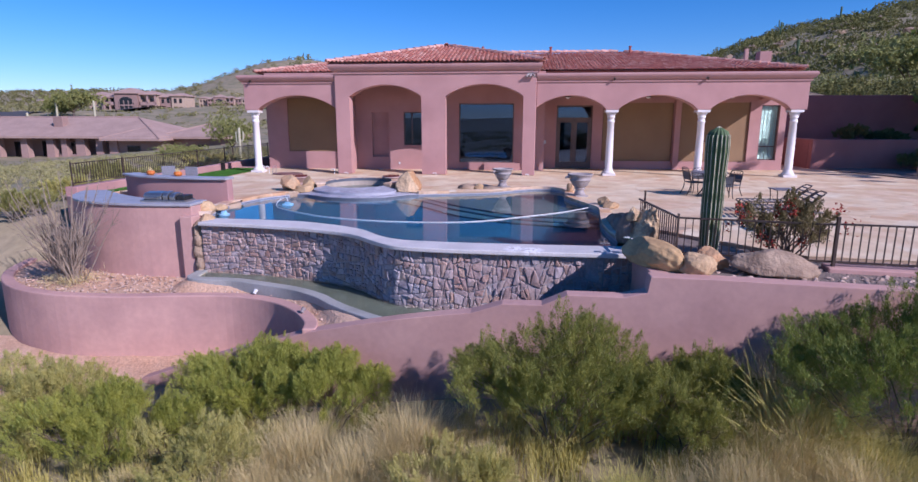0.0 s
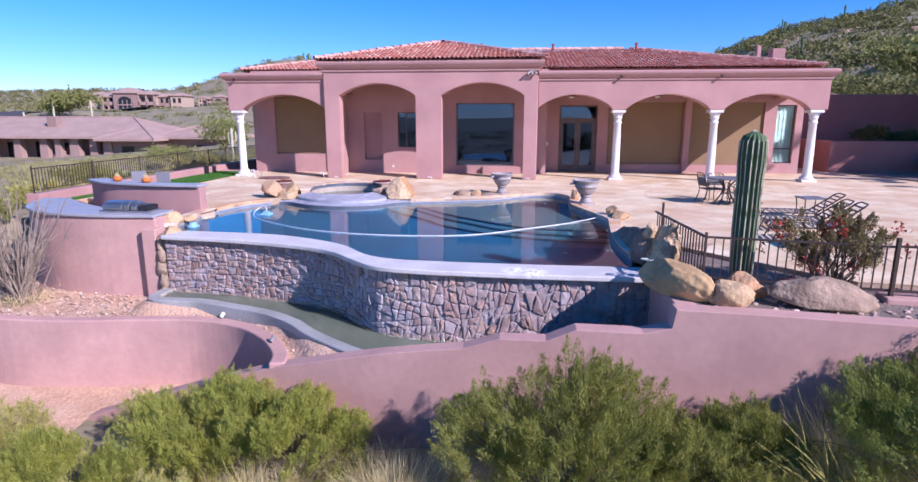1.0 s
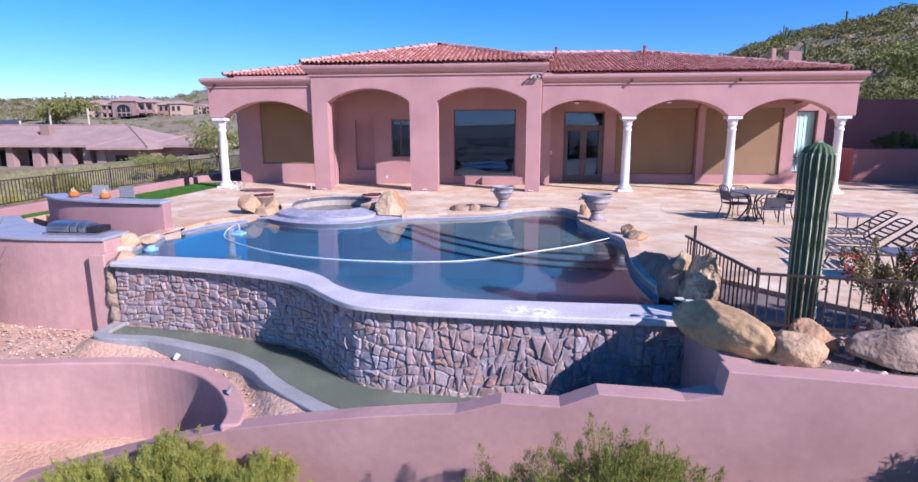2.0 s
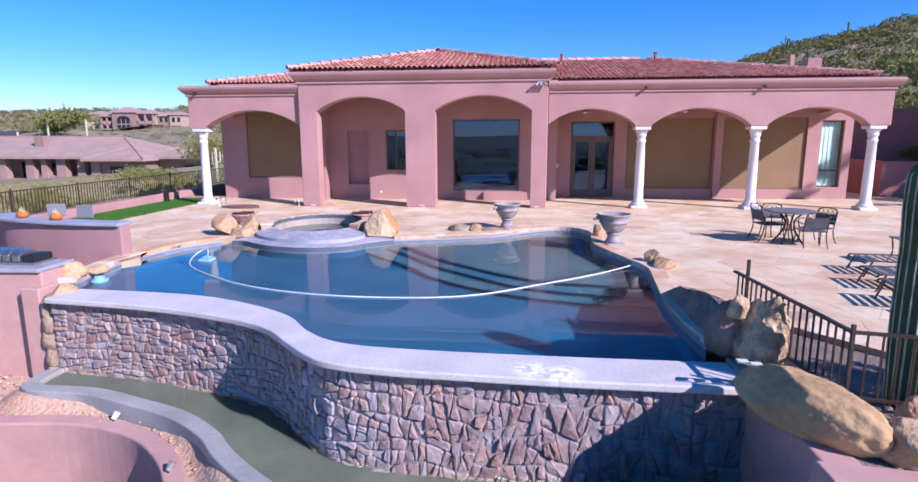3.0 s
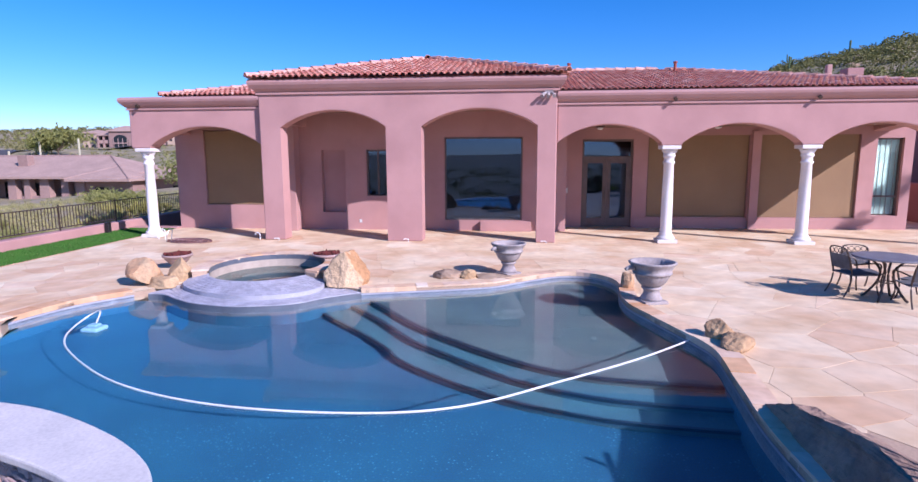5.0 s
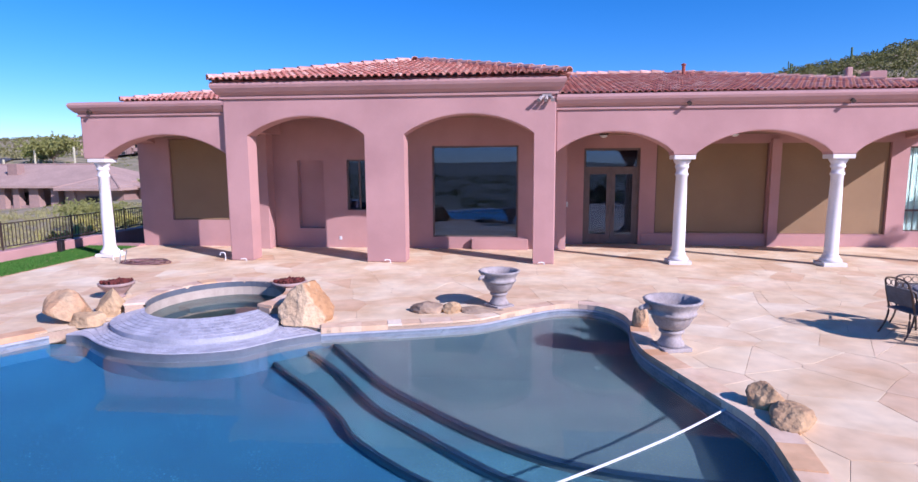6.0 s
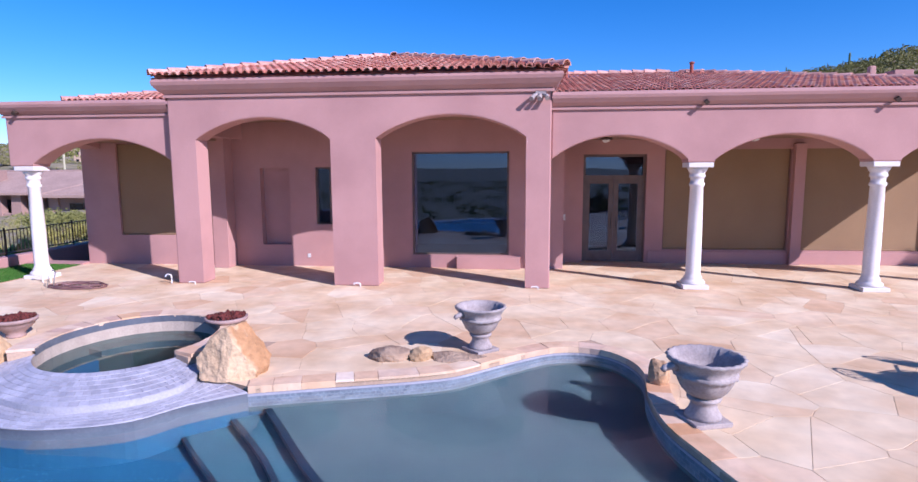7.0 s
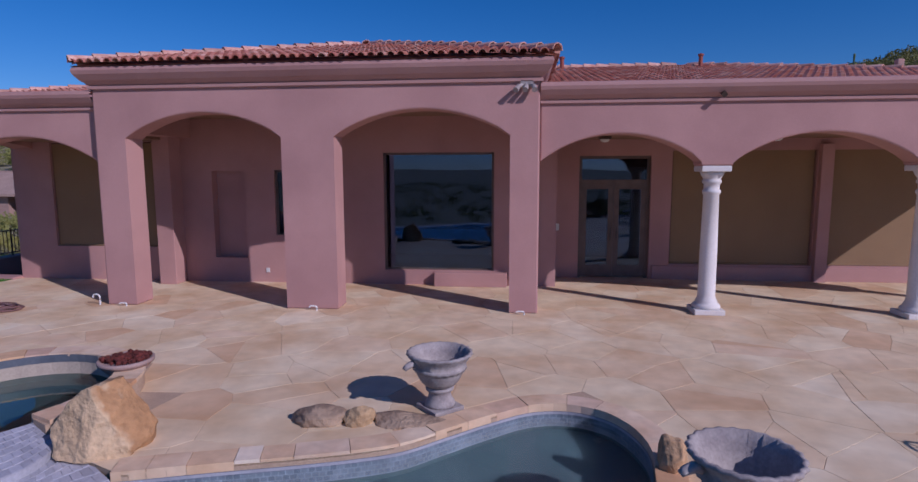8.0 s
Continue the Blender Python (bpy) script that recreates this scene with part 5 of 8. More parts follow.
rows = [[bm.verts.new((x, wall_y(x) - 0.14, -4.2)), bm.verts.new((x, wall_y(x) - 0.14, z)), bm.verts.new((x, wall_y(x) + 0.14, z)), bm.verts.new((x, wall_y(x) + 0.14, -4.2))]
        for x, z in prof]
for r, s in zip(rows, rows[1:]):
    for k in range(4):
        bm.faces.new((r[k], s[k], s[(k + 1) % 4], r[(k + 1) % 4]))
bm.faces.new(rows[0])
bm.faces.new(rows[-1][::-1])
soften(solid("retaining_wall", bm, STUCCO_OLD, "stepped pink stucco retaining wall below the pool", "wall", "structure"), 0.012)
solid("retaining_wall", boxm(3.28, 3.56, 9.0, 11.35, -2.2, -0.07, 0.02), STUCCO_OLD, "pink stucco flank wall beside the catch basin", "wall", "structure")
# gravel shelf carrying the boulders and fence
bm = bmesh.new()
prism(bm, [np.array(p) for p in ((3.4, 9.1), (17, 6.95), (17, 10.4), (6.2, 10.5), (4.9, 11.75), (4.0, 12.9), (3.3, 11.4))], -0.6, -0.075)
solid("gravel_bed", bm, GRAVEL_BED, "grey gravel planting bed behind the boulders", "ground", "structure")

# ---------- garden walls, kitchen terrace, lawn ----------
planter_line = catmull([(-12.1, 16.5), (-12.25, 15.0), (-11.7, 13.3), (-10.6, 12.15), (-9.2, 11.6), (-7.6, 11.55), (-6.2, 11.75), (-5.0, 11.85), (-4.0, 11.6),
                        (-3.25, 11.05), (-2.75, 10.4), (-2.62, 9.95)], 6)
bm = bmesh.new()
slab_along(bm, offset(planter_line, 0.13), offset(planter_line, -0.13), -3.5, -1.49)
soften(solid("planter_wall", bm, STUCCO_OLD, "low curved pink stucco planter wall", "wall", "structure"), 0.03)


def rough_sheet(name, outline, z, step, amp, material, label, slope=(0, 0), lift=None):
    """A bed of soil filling an outline, gently uneven."""
    xs, ys = [p[0] for p in outline], [p[1] for p in outline]
    ax, ay = np.arange(min(xs), max(xs) + step, step), np.arange(min(ys), max(ys) + step, step)
    X, Y = np.meshgrid(ax, ay)
    keep = inside(outline, X + step / 2, Y + step / 2)
    vs = [(x, y, z + slope[0] * (x - min(xs)) + slope[1] * (y - min(ys)) + amp * (noise.noise((x * 1.4, y * 1.4, z)) + 0.4 * noise.noise((x * 5, y * 5, 3)))) for x, y in zip(X.ravel(), Y.ravel())]
    if lift:
        vs = [(x, y, q + lift(x, y)) for x, y, q in vs]
    n = len(ax)
    fs = [(j * n + i, j * n + i + 1, (j + 1) * n + i + 1, (j + 1) * n + i) for j in range(len(ay) - 1) for i in range(n - 1) if keep[j, i]]
    return solid(name, raw(name, vs, fs), material, label, "ground", "structure", smooth=True)


bed_in = [np.array(p) for p in ((-6.2, 12.3), (-6.3, 13.5), (-8.5, 13.6), (-10.6, 14.6), (-11.4, 16.5))] + planter_line[4:-2]
tmid_fine = [p for k, p in enumerate(catmull([tuple(q) for q in tmid], 4)) if p[0] < -1.0]
trough_side = [np.array(p) for p in ((-2.45, 9.98), (-1.5, 9.95), (-1.85, 10.32), (-2.3, 10.72), (-3.0, 11.4), (-3.6, 11.75), (-4.4, 12.05), (-5.4, 12.3))]
rough_sheet("planter_soil", bed_in + [p + np.array((0.05, 0.09)) for p in trough_side], -1.55, 0.065, 0.03, SOIL, "pink sandy soil with gravel in the raised planter",
            lift=lambda x, y: 0.21 * min(1.0, max(0.0, 1 - (min(math.hypot(x - p[0], y - p[1]) for p in tmid_fine) - 0.20) / 0.36)) * min(1.0, max(0.0, (min(math.hypot(x - p[0], y - p[1]) for p in planter_line) - 0.2) / 0.25)))
rough_sheet("planter_soil", [np.array(p) for p in ((-15.0, 6.5), (-8.6, 6.7), (-6.9, 7.4), (-6.5, 10.6), (-2.4, 9.95), (-2.6, 11.2), (-5, 12.2), (-8, 12.2), (-11.0, 13.0), (-12.0, 15.0), (-12.2, 17.0), (-15.5, 17.0))], -3.38, 0.15, 0.05, SOIL,
            "bare pink desert soil at the foot of the planter", (0, 0.10))

# outdoor kitchen: sunken floor, curved counter wall, raised bar
bm = bmesh.new()
prism(bm, [np.array(p) for p in ((-6.8, 13.6), (-6.75, 15.6), (-11.4, 17.2), (-11.4, 14.6), (-9.8, 13.7))], -0.9, -0.62)
solid("kitchen_floor", bm, MORTAR, "sunken tan kitchen terrace floor", "floor", "structure")
wall_line = catmull([(-6.68, 13.32), (-8.05, 13.27), (-9.4, 13.52), (-10.35, 14.1), (-10.88, 14.85), (-11.16, 15.6)], 6)
kitchen = thing("outdoor_kitchen", (-8.8, 13.6, -1.6), "curved pink stucco barbecue counter with pale blue-grey stone top", "counter")
bm = bmesh.new()
slab_along(bm, offset(wall_line, 0.0), offset(wall_line, -0.55), -1.75, 0.22)
soften(part("counter_wall", bm, STUCCO_OLD, kitchen), 0.02)
bm = bmesh.new()
inner = catmull([(-6.68, 14.05), (-7.6, 14.05), (-8.5, 14.25), (-9.3, 14.70), (-10.0, 15.2), (-10.6, 15.72)], 6)
slab_along(bm, offset(wall_line, 0.05), inner, 0.22, 0.285)
soften(part("countertop", bm, COUNTER, kitchen, "pale blue-grey stone countertop"), 0.012)
soften(part("corner_pier", boxm(-6.9, -6.58, 13.12, 13.5, -1.75, 0.0, 0.02), STUCCO_OLD, kitchen), 0.01)
bar = thing("bar_counter", (-9.0, 16.0, -0.6), "curved pink stucco bar with pale blue-grey stone top", "bar counter")
bm = bmesh.new()
slab_along(bm, offset(bar_line, 0.14), offset(bar_line, -0.15), -0.9, 0.62)
soften(part("bar_wall", bm, STUCCO, bar), 0.02)
bm = bmesh.new()
slab_along(bm, offset(bar_line, 0.22), offset(bar_line, -0.25), 0.62, 0.68)
soften(part("bar_top", bm, COUNTER, bar, "pale blue-grey stone bar top"), 0.012)

# kitchen grill
grill = thing("barbecue_grill", (-7.50, 13.75, 0.285), "stainless steel built-in barbecue grill with closed hood", "grill")
part("grill_base", boxm(-8.10, -6.95, 13.5, 14.0, 0.285, 0.33, 0.008), STEEL, grill)
def grill_hood(x0, x1, rise):
    """A rounded lid between two ends."""
    bm = bmesh.new()
    pts = [(0.0, 0.0), (0.0, 0.60 * rise), (0.08, 0.92 * rise), (0.3, rise), (0.42, 0.75 * rise), (0.46, 0.0)]
    a, b = ([bm.verts.new((x, 13.52 + u, 0.33 + v)) for u, v in pts] for x in (x0, x1))
    bm.faces.new(a)
    bm.faces.new(b[::-1])
    for k in range(len(pts)):
        bm.faces.new((a[k], a[(k + 1) % 6], b[(k + 1) % 6], b[k]))
    return bm


soften(part("hood", grill_hood(-8.03, -7.56, 0.19), STEEL, grill), 0.02)
soften(part("side_hood", grill_hood(-7.53, -7.40, 0.20), STEEL, grill, "polished steel end cap"), 0.02)
soften(part("side_hood", grill_hood(-7.36, -7.22, 0.17), STEEL, grill, "polished steel end cap"), 0.02)
part("side_burner", boxm(-7.19, -6.97, 13.56, 13.94, 0.33, 0.44, 0.02), BLACK, grill)
bm = bmesh.new()
tube(bm, [(-7.98, 13.47, 0.40), (-7.62, 13.47, 0.40)], 0.014)
part("hood_handle", bm, STEEL, grill)

# lawn strip, kerb wall and west fence
lawn = [np.array(p) for p in ((-12.1, 16.7), (-12.1, 26.3), (-10.5, 26.3), (-10.5, 19.65), (-11.05, 19.25), (-11.65, 17.6), (-11.65, 16.7))]
bm = bmesh.new()
prism(bm, lawn, -0.3, 0.0)
solid("lawn", bm, SOIL, "base under the artificial lawn", "lawn", "structure")
rng = np.random.default_rng(4)
n = 60000
px, py = rng.uniform(-12.1, -10.45, n), rng.uniform(15.2, 26.3, n)
ok = inside(lawn, px, py)
px, py = px[ok], py[ok]
ang = rng.uniform(0, math.pi, len(px))
h = rng.uniform(0.02, 0.045, len(px))
dx, dy = np.cos(ang) * 0.009, np.sin(ang) * 0.009
tip = rng.normal(0, 0.012, (len(px), 2))
z0 = np.zeros(len(px))
blades = np.stack([np.stack([px - dx, py - dy, z0], 1), np.stack([px + dx, py + dy, z0], 1), np.stack([px + tip[:, 0], py + tip[:, 1], h], 1)], 1)
tagged(part("artificial_grass", tri_soup("artificial_grass", blades, 3), TURF), "bright green artificial turf strip beside the patio", "grass", kind="stuff")
soften(solid("kerb_wall", boxm(-12.5, -12.1, 16.4, 34.0, -1.4, 0.27), STUCCO, "low pink stucco kerb wall beside the lawn", "wall", "structure"), 0.02)
bm = bmesh.new()
slab_along(bm, [np.array((-12.45, 16.38)), np.array((-11.15, 15.62))], [np.array((-12.3, 16.64)), np.array((-11.0, 15.88))], -1.9, 0.0)
soften(solid("kerb_wall", bm, STUCCO_OLD, "low pink stucco wall between the kerb and the counter", "wall", "structure"), 0.02)
solid("kerb_wall", boxm(-12.1, -10.45, 26.3, 26.7, -0.6, 0.05, 0.02), STUCCO, "low pink stucco kerb at the house corner", "wall", "structure")


def fence_run(name, a, b, top, foot, gap, post_every, label, posts=(True, True), rail=0.018, picket=0.008, group=""):
    """An iron fence between two plan points: posts, rails and pickets."""
    a, b = Vector((*a, 0)), Vector((*b, 0))
    d = b - a
    L = d.length
    u = d / L
    f = thing(name, (a.x, a.y, foot), label, "fence", group)
    turn = Matrix.Rotation(math.atan2(u.y, u.x), 4, "Z")
    for z in (top - 0.02, foot + 0.09):
        part("rail", boxm(0, L, -rail, rail, z - 0.014, z + 0.014, 0, Matrix.Translation(a) @ turn), IRON, f)
    k = max(1, round(L / post_every))
    for i in range(k + 1):
        if (i == 0 and not posts[0]) or (i == k and not posts[1]):
            continue
        p = a + d * (i / k)
        part("post", boxm(-0.016, 0.016, -0.016, 0.016, foot - 0.1, top + 0.05, 0.004, Matrix.Translation(p) @ turn), IRON, f)
    n = int(L / gap)
    pk = raw("picket", *cube_data(picket, picket, foot + 0.09, top - 0.02))
    pk.materials.append(IRON)
    for i in range(1, n):
        o = part("picket", pk, IRON, f)
        o.matrix_parent_inverse = Matrix.Translation(-BASE[f.name])
        o.matrix_basis = Matrix.Translation(a + d * (i / n)) @ turn
    return f


def cube_data(hx, hy, z0, z1):
    v = [(x, y, z) for z in (z0, z1) for x, y in ((-hx, -hy), (hx, -hy), (hx, hy), (-hx, hy))]
    return v, [(0, 1, 2, 3), (4, 7, 6, 5), (0, 4, 5, 1), (1, 5, 6, 2), (2, 6, 7, 3), (3, 7, 4, 0)]


IRON_FENCE = "dark bronze iron picket fence on the kerb beside the lawn"
fence_run("picket_fence", (-12.3, 16.5), (-12.3, 33.0), 0.98, 0.27, 0.115, 2.35, IRON_FENCE, group="iron fences")
fence_run("picket_fence", (-12.3, 33.0), (-10.5, 33.4), 0.98, 0.27, 0.115, 2.35, IRON_FENCE, posts=(False, True), group="iron fences")
POOL_FENCE = "dark bronze iron picket fence behind the boulders"
f1 = fence_run("picket_fence", (3.69, 12.42), (3.88, 10.12), 0.69, -0.02, 0.115, 2.2, POOL_FENCE, posts=(False, True), group="iron fences")
part("tall_post", boxm(3.725, 3.76, 12.12, 12.155, 0.0, 0.88, 0.004), IRON, f1)
fence_run("picket_fence", (3.88, 10.12), (6.2, 9.68), 0.69, -0.02, 0.115, 2.4, POOL_FENCE, posts=(False, True), group="iron fences")
f2 = fence_run("picket_fence", (6.2, 9.68), (15.5, 8.35), 0.70, -0.02, 0.115, 2.4, "dark bronze iron picket fence on a low stucco kerb", posts=(True, True), group="iron fences")
part("gate_post", boxm(6.17, 6.22, 9.64, 9.69, -0.05, 0.80, 0.006), IRON, f2)
ang = math.atan2(8.35 - 9.68, 15.5 - 6.2)
soften(solid("kerb_wall", boxm(0.0, 9.4, -0.16, 0.2, -0.5, 0.0, 0, Matrix.Translation((6.1, 9.69, 0)) @ Matrix.Rotation(ang, 4, "Z")), STUCCO_OLD, "low pink stucco kerb under the fence", "wall", "structure"), 0.02)

# garden walls on the east side, terraced against the hill
soften(solid("garden_wall", boxm(12.95, 34.0, 32.6, 33.0, -0.5, 3.45), STUCCO_SHADED, "tall pink stucco garden wall against the hillside", "wall", "structure"), 0.03)
soften(solid("garden_wall", boxm(14.6, 34.0, 28.6, 28.95, -0.5, 1.35), STUCCO_SHADED, "low pink stucco terrace wall below the hillside", "wall", "structure"), 0.03)
soften(solid("garden_wall", boxm(14.6, 14.95, 28.95, 32.6, -0.5, 1.35), STUCCO_SHADED, "low pink stucco terrace wall below the hillside", "wall", "structure"), 0.03)
bm = bmesh.new()
prism(bm, [np.array(p) for p in ((14.95, 28.95), (34, 28.95), (34, 32.6), (14.95, 32.6))], 0.2, 1.05)
solid("terrace_soil", bm, SOIL, "pink sandy terrace soil behind the low wall", "ground", "structure")
bm = bmesh.new()
prism(bm, [np.array(p) for p in ((17.0, 10.0), (34, 10.0), (34, 28.6), (15.2, 28.6), (15.2, 27.0), (17.0, 22.5))], -0.4, 0.04)
solid("gravel_bed", bm, GRAVEL_BED, "gravel and rock bed beside the patio", "ground", "structure")

# ---------- boulders ----------
def boulder(name, at, size, seed, material, label, turn=0.0, tilt=0.0, flats=5, rough=0.16, group="boulders", sub=4, facets=()):
    """A rock: a ball cut by a few flat planes, lumpy at two scales, bedded at its base."""
    r = random.Random(seed)
    bm = bmesh.new()
    bmesh.ops.create_icosphere(bm, subdivisions=sub, radius=1.0)
    planes = []
    for _ in range(flats):
        v = Vector((r.uniform(-1, 1), r.uniform(-1, 1), r.uniform(-0.3, 1))).normalized()
        planes.append((v, r.uniform(0.62, 0.85)))
    planes += [(Vector(f[:3]).normalized(), f[3]) for f in facets]
    off = Vector((r.uniform(-50, 50), r.uniform(-50, 50), r.uniform(-50, 50)))
    for v in bm.verts:
        p = v.co.copy()
        for n, d in planes:
            k = p.dot(n) - d
            if k > 0:
                p -= n * k * (0.97 if facets else 0.88)
        p *= 1 + rough * noise.noise(p * 1.6 + off) + rough * 0.45 * noise.noise(p * 4.3 + off) + rough * 0.22 * noise.noise(p * 10 + off)
        if p.z < -0.55:
            p.z = -0.55 + (p.z + 0.55) * 0.2
        v.co = p
    m = Matrix.Rotation(radians(turn), 4, "Z") @ Matrix.Rotation(radians(tilt), 4, "Y") @ Matrix.Diagonal((size[0] / 2, size[1] / 2, size[2] / 1.45, 1))
    bmesh.ops.transform(bm, matrix=m, verts=bm.verts)
    low = min(v.co.z for v in bm.verts)
    bmesh.ops.translate(bm, verts=bm.verts, vec=Vector(at) - Vector((0, 0, low + 0.03)))
    ob = solid(name, bm, material, label, "boulder", group=group, smooth=True)
    if facets:
        ob.data.set_sharp_from_angle(angle=radians(24))
    return ob


WALLTOP = -0.07
boulder("boulder", (3.42, 9.84, WALLTOP), (0.58, 1.36, 0.42), 1, ROCK_GOLD, "long rounded golden-tan boulder on the flank wall", 30, 0, 2, 0.1, "boulders", 5)
boulder("boulder", (4.02, 9.35, WALLTOP), (0.58, 0.5, 0.33), 2, ROCK, "rounded tan boulder on the retaining wall", 10)
boulder("boulder", (4.32, 9.7, WALLTOP), (0.6, 0.42, 0.33), 3, ROCK_RED, "rust-coloured boulder behind the others", 5)
boulder("boulder", (5.15, 9.28, WALLTOP), (1.30, 0.55, 0.37), 4, ROCK_GREY, "long grey-pink boulder on the retaining wall", -6, 5, 8)
boulder("boulder", (3.58, 11.26, -0.06), (0.52, 0.56, 0.66), 6, ROCK_CRAG, "craggy tan boulder standing at the pool edge", 30, 6, 8, 0.24, "boulders", 5)
boulder("boulder", (3.36, 11.50, -0.06), (0.46, 0.50, 0.56), 46, ROCK_SLAB, "dark brown boulder wedged between the slab and the crag", 70, 0, 6, 0.16, "boulders", 4)
boulder("boulder", (3.38, 11.36, 0.42), (0.28, 0.26, 0.24), 26, ROCK_CRAG, "pale tan rock lodged on the craggy boulder", 10, 0, 6, 0.2)


def slab_rock(name, corners, seed, material, label, rough=0.03):
    """A split slab of rock: the hull of a few corners, its faces broken into ledges and its edges chipped."""
    bm = bmesh.new()
    for c in corners:
        bm.verts.new(c)
    hull = bmesh.ops.convex_hull(bm, input=bm.verts)
    bmesh.ops.delete(bm, geom=[g for g in hull["geom_interior"] if isinstance(g, bmesh.types.BMVert)], context="VERTS")
    bmesh.ops.subdivide_edges(bm, edges=bm.edges, cuts=11, use_grid_fill=True)
    bmesh.ops.triangulate(bm, faces=bm.faces)
    bm.normal_update()
    off = Vector((seed * 7.1, seed * 3.3, seed * 1.7))
    for v in bm.verts:
        p = v.co
        strata = math.floor(p.z * 11 + 2.2 * noise.noise(p * 1.7 + off)) % 3
        v.co = p + v.normal * (rough * noise.noise(p * 3.0 + off) + 0.5 * rough * noise.noise(p * 9.0 + off) - 0.012 * strata)
    ob = solid(name, bm, material, label, "boulder", group="boulders", smooth=True)
    ob.data.set_sharp_from_angle(angle=radians(28))
    return ob


slab_rock("boulder", [(3.18, 13.92, -0.09), (3.14, 12.7, -0.09), (3.16, 11.6, -0.09), (3.75, 11.6, -0.09), (3.98, 12.5, -0.05), (3.62, 13.75, -0.05),
                      (3.22, 13.85, 0.02), (3.30, 13.40, 0.22), (3.38, 12.32, 0.40), (3.32, 11.8, 0.38), (3.52, 13.45, 0.17), (3.78, 12.35, 0.24), (3.72, 11.75, 0.25)], 7, ROCK_SLAB,
          "flat-topped brown slab boulder along the pool edge")
for k in range(5):
    boulder("boulder", (-6.47 + 0.03 * (k % 2), 13.10 + 0.02 * k, -1.52 + 0.27 * k), (0.25, 0.32, 0.36), 31 + k, ROCK_GREY, "rough grey-brown stone stacked at the end of the pool wall", 40 * k, 0, 6, 0.18, "stacked stones", 3)
boulder("boulder", (3.50, 15.95, 0.0), (0.38, 0.34, 0.26), 8, ROCK_BROWN, "small mottled rock beside the pool", 15)
boulder("boulder", (3.62, 15.60, 0.0), (0.66, 0.40, 0.19), 9, ROCK_BROWN, "small low grey rock beside the pool", 60)
boulder("boulder", (-2.36, 18.72, -0.02), (0.94, 0.86, 0.80), 10, ROCK_BANDED, "angular upright tan and rust boulder beside the spa", 0, 0, 3, 0.13, "boulders", 5,
        ((-0.3, 0.1, 0.9, 0.52), (-0.1, -0.95, 0.25, 0.58), (0.8, -0.25, 0.55, 0.48), (-0.65, -0.1, 0.7, 0.55), (-0.9, 0.3, 0.1, 0.66), (0.3, 0.9, 0.3, 0.6), (0.45, -0.8, 0.1, 0.64)))
boulder("boulder", (-6.1, 18.35, 0.0), (0.8, 0.6, 0.52), 12, ROCK_RED, "tan and rust rock beside the spa", 30, 22, 3, 0.1, "boulders", 4, ((0.2, -0.8, 0.5, 0.42), (-0.7, -0.3, 0.6, 0.5), (0.7, 0.1, 0.7, 0.45), (0.0, -0.3, 1.0, 0.5), (0.9, -0.5, 0.0, 0.55)))
boulder("boulder", (-5.68, 18.75, 0.0), (0.55, 0.5, 0.5), 13, ROCK, "tan rock stacked beside the spa", 80, 0, 3, 0.1, "boulders", 4, ((0.3, -0.7, 0.6, 0.42), (-0.6, 0.3, 0.7, 0.45), (0.8, 0.3, 0.4, 0.5), (-0.9, -0.4, 0.1, 0.5), (-0.1, -1.0, 0.0, 0.5)))
boulder("boulder", (-5.75, 18.18, 0.0), (0.72, 0.4, 0.26), 14, ROCK, "flat tan rock beside the spa", 0, 0, 5, 0.1, "boulders", 4, ((0.1, -0.2, 1.0, 0.4), (-0.2, -1.0, 0.2, 0.5), (0.9, -0.3, 0.2, 0.55), (-0.8, -0.5, 0.3, 0.5)))
boulder("boulder", (-6.35, 18.62, 0.0), (0.4, 0.4, 0.25), 15, ROCK_GREY, "small grey rock beside the spa", 0)
boulder("boulder", (-0.55, 19.42, 0.0), (0.62, 0.36, 0.17), 16, ROCK_GREY, "low grey-brown rock at the pool edge", 10)
boulder("boulder", (-0.12, 19.45, 0.0), (0.34, 0.28, 0.19), 17, ROCK, "small pale tan rock at the pool edge", 40)
boulder("boulder", (0.36, 19.50, 0.0), (0.86, 0.40, 0.10), 23, ROCK_GREY, "low flat buff rock at the pool edge", 5, 0, 4, 0.08)
boulder("boulder", (2.82, 18.78, 0.0), (0.26, 0.3, 0.32), 18, ROCK_RED, "small rust and tan upright rock at the pool edge", 20)
boulder("boulder", (-6.75, 13.95, 0.0), (0.62, 0.4, 0.26), 19, ROCK, "tan rock at the end of the barbecue counter", 20)
boulder("boulder", (-6.5, 14.35, 0.0), (0.4, 0.3, 0.14), 20, ROCK, "flat tan rock at the pool corner", 60)
boulder("boulder", (-6.32, 13.34, -0.16), (0.34, 0.42, 0.2), 22, ROCK, "tan rock closing the end of the stone wall", 0)
for k in range(12):
    r = random.Random(40 + k)
    boulder("boulder", (17.2 + k * 0.62 + r.uniform(-0.2, 0.2), 24.6 - k * 0.9 + r.uniform(-0.5, 0.5) + 0.02 * k * k, 0.02), (r.uniform(0.5, 1.0), r.uniform(0.4, 0.8), r.uniform(0.25, 0.5)), 60 + k, ROCK_GREY,
            "grey rock in the gravel bed", r.uniform(0, 180), 0, 6, 0.2, "edging rocks", 3)

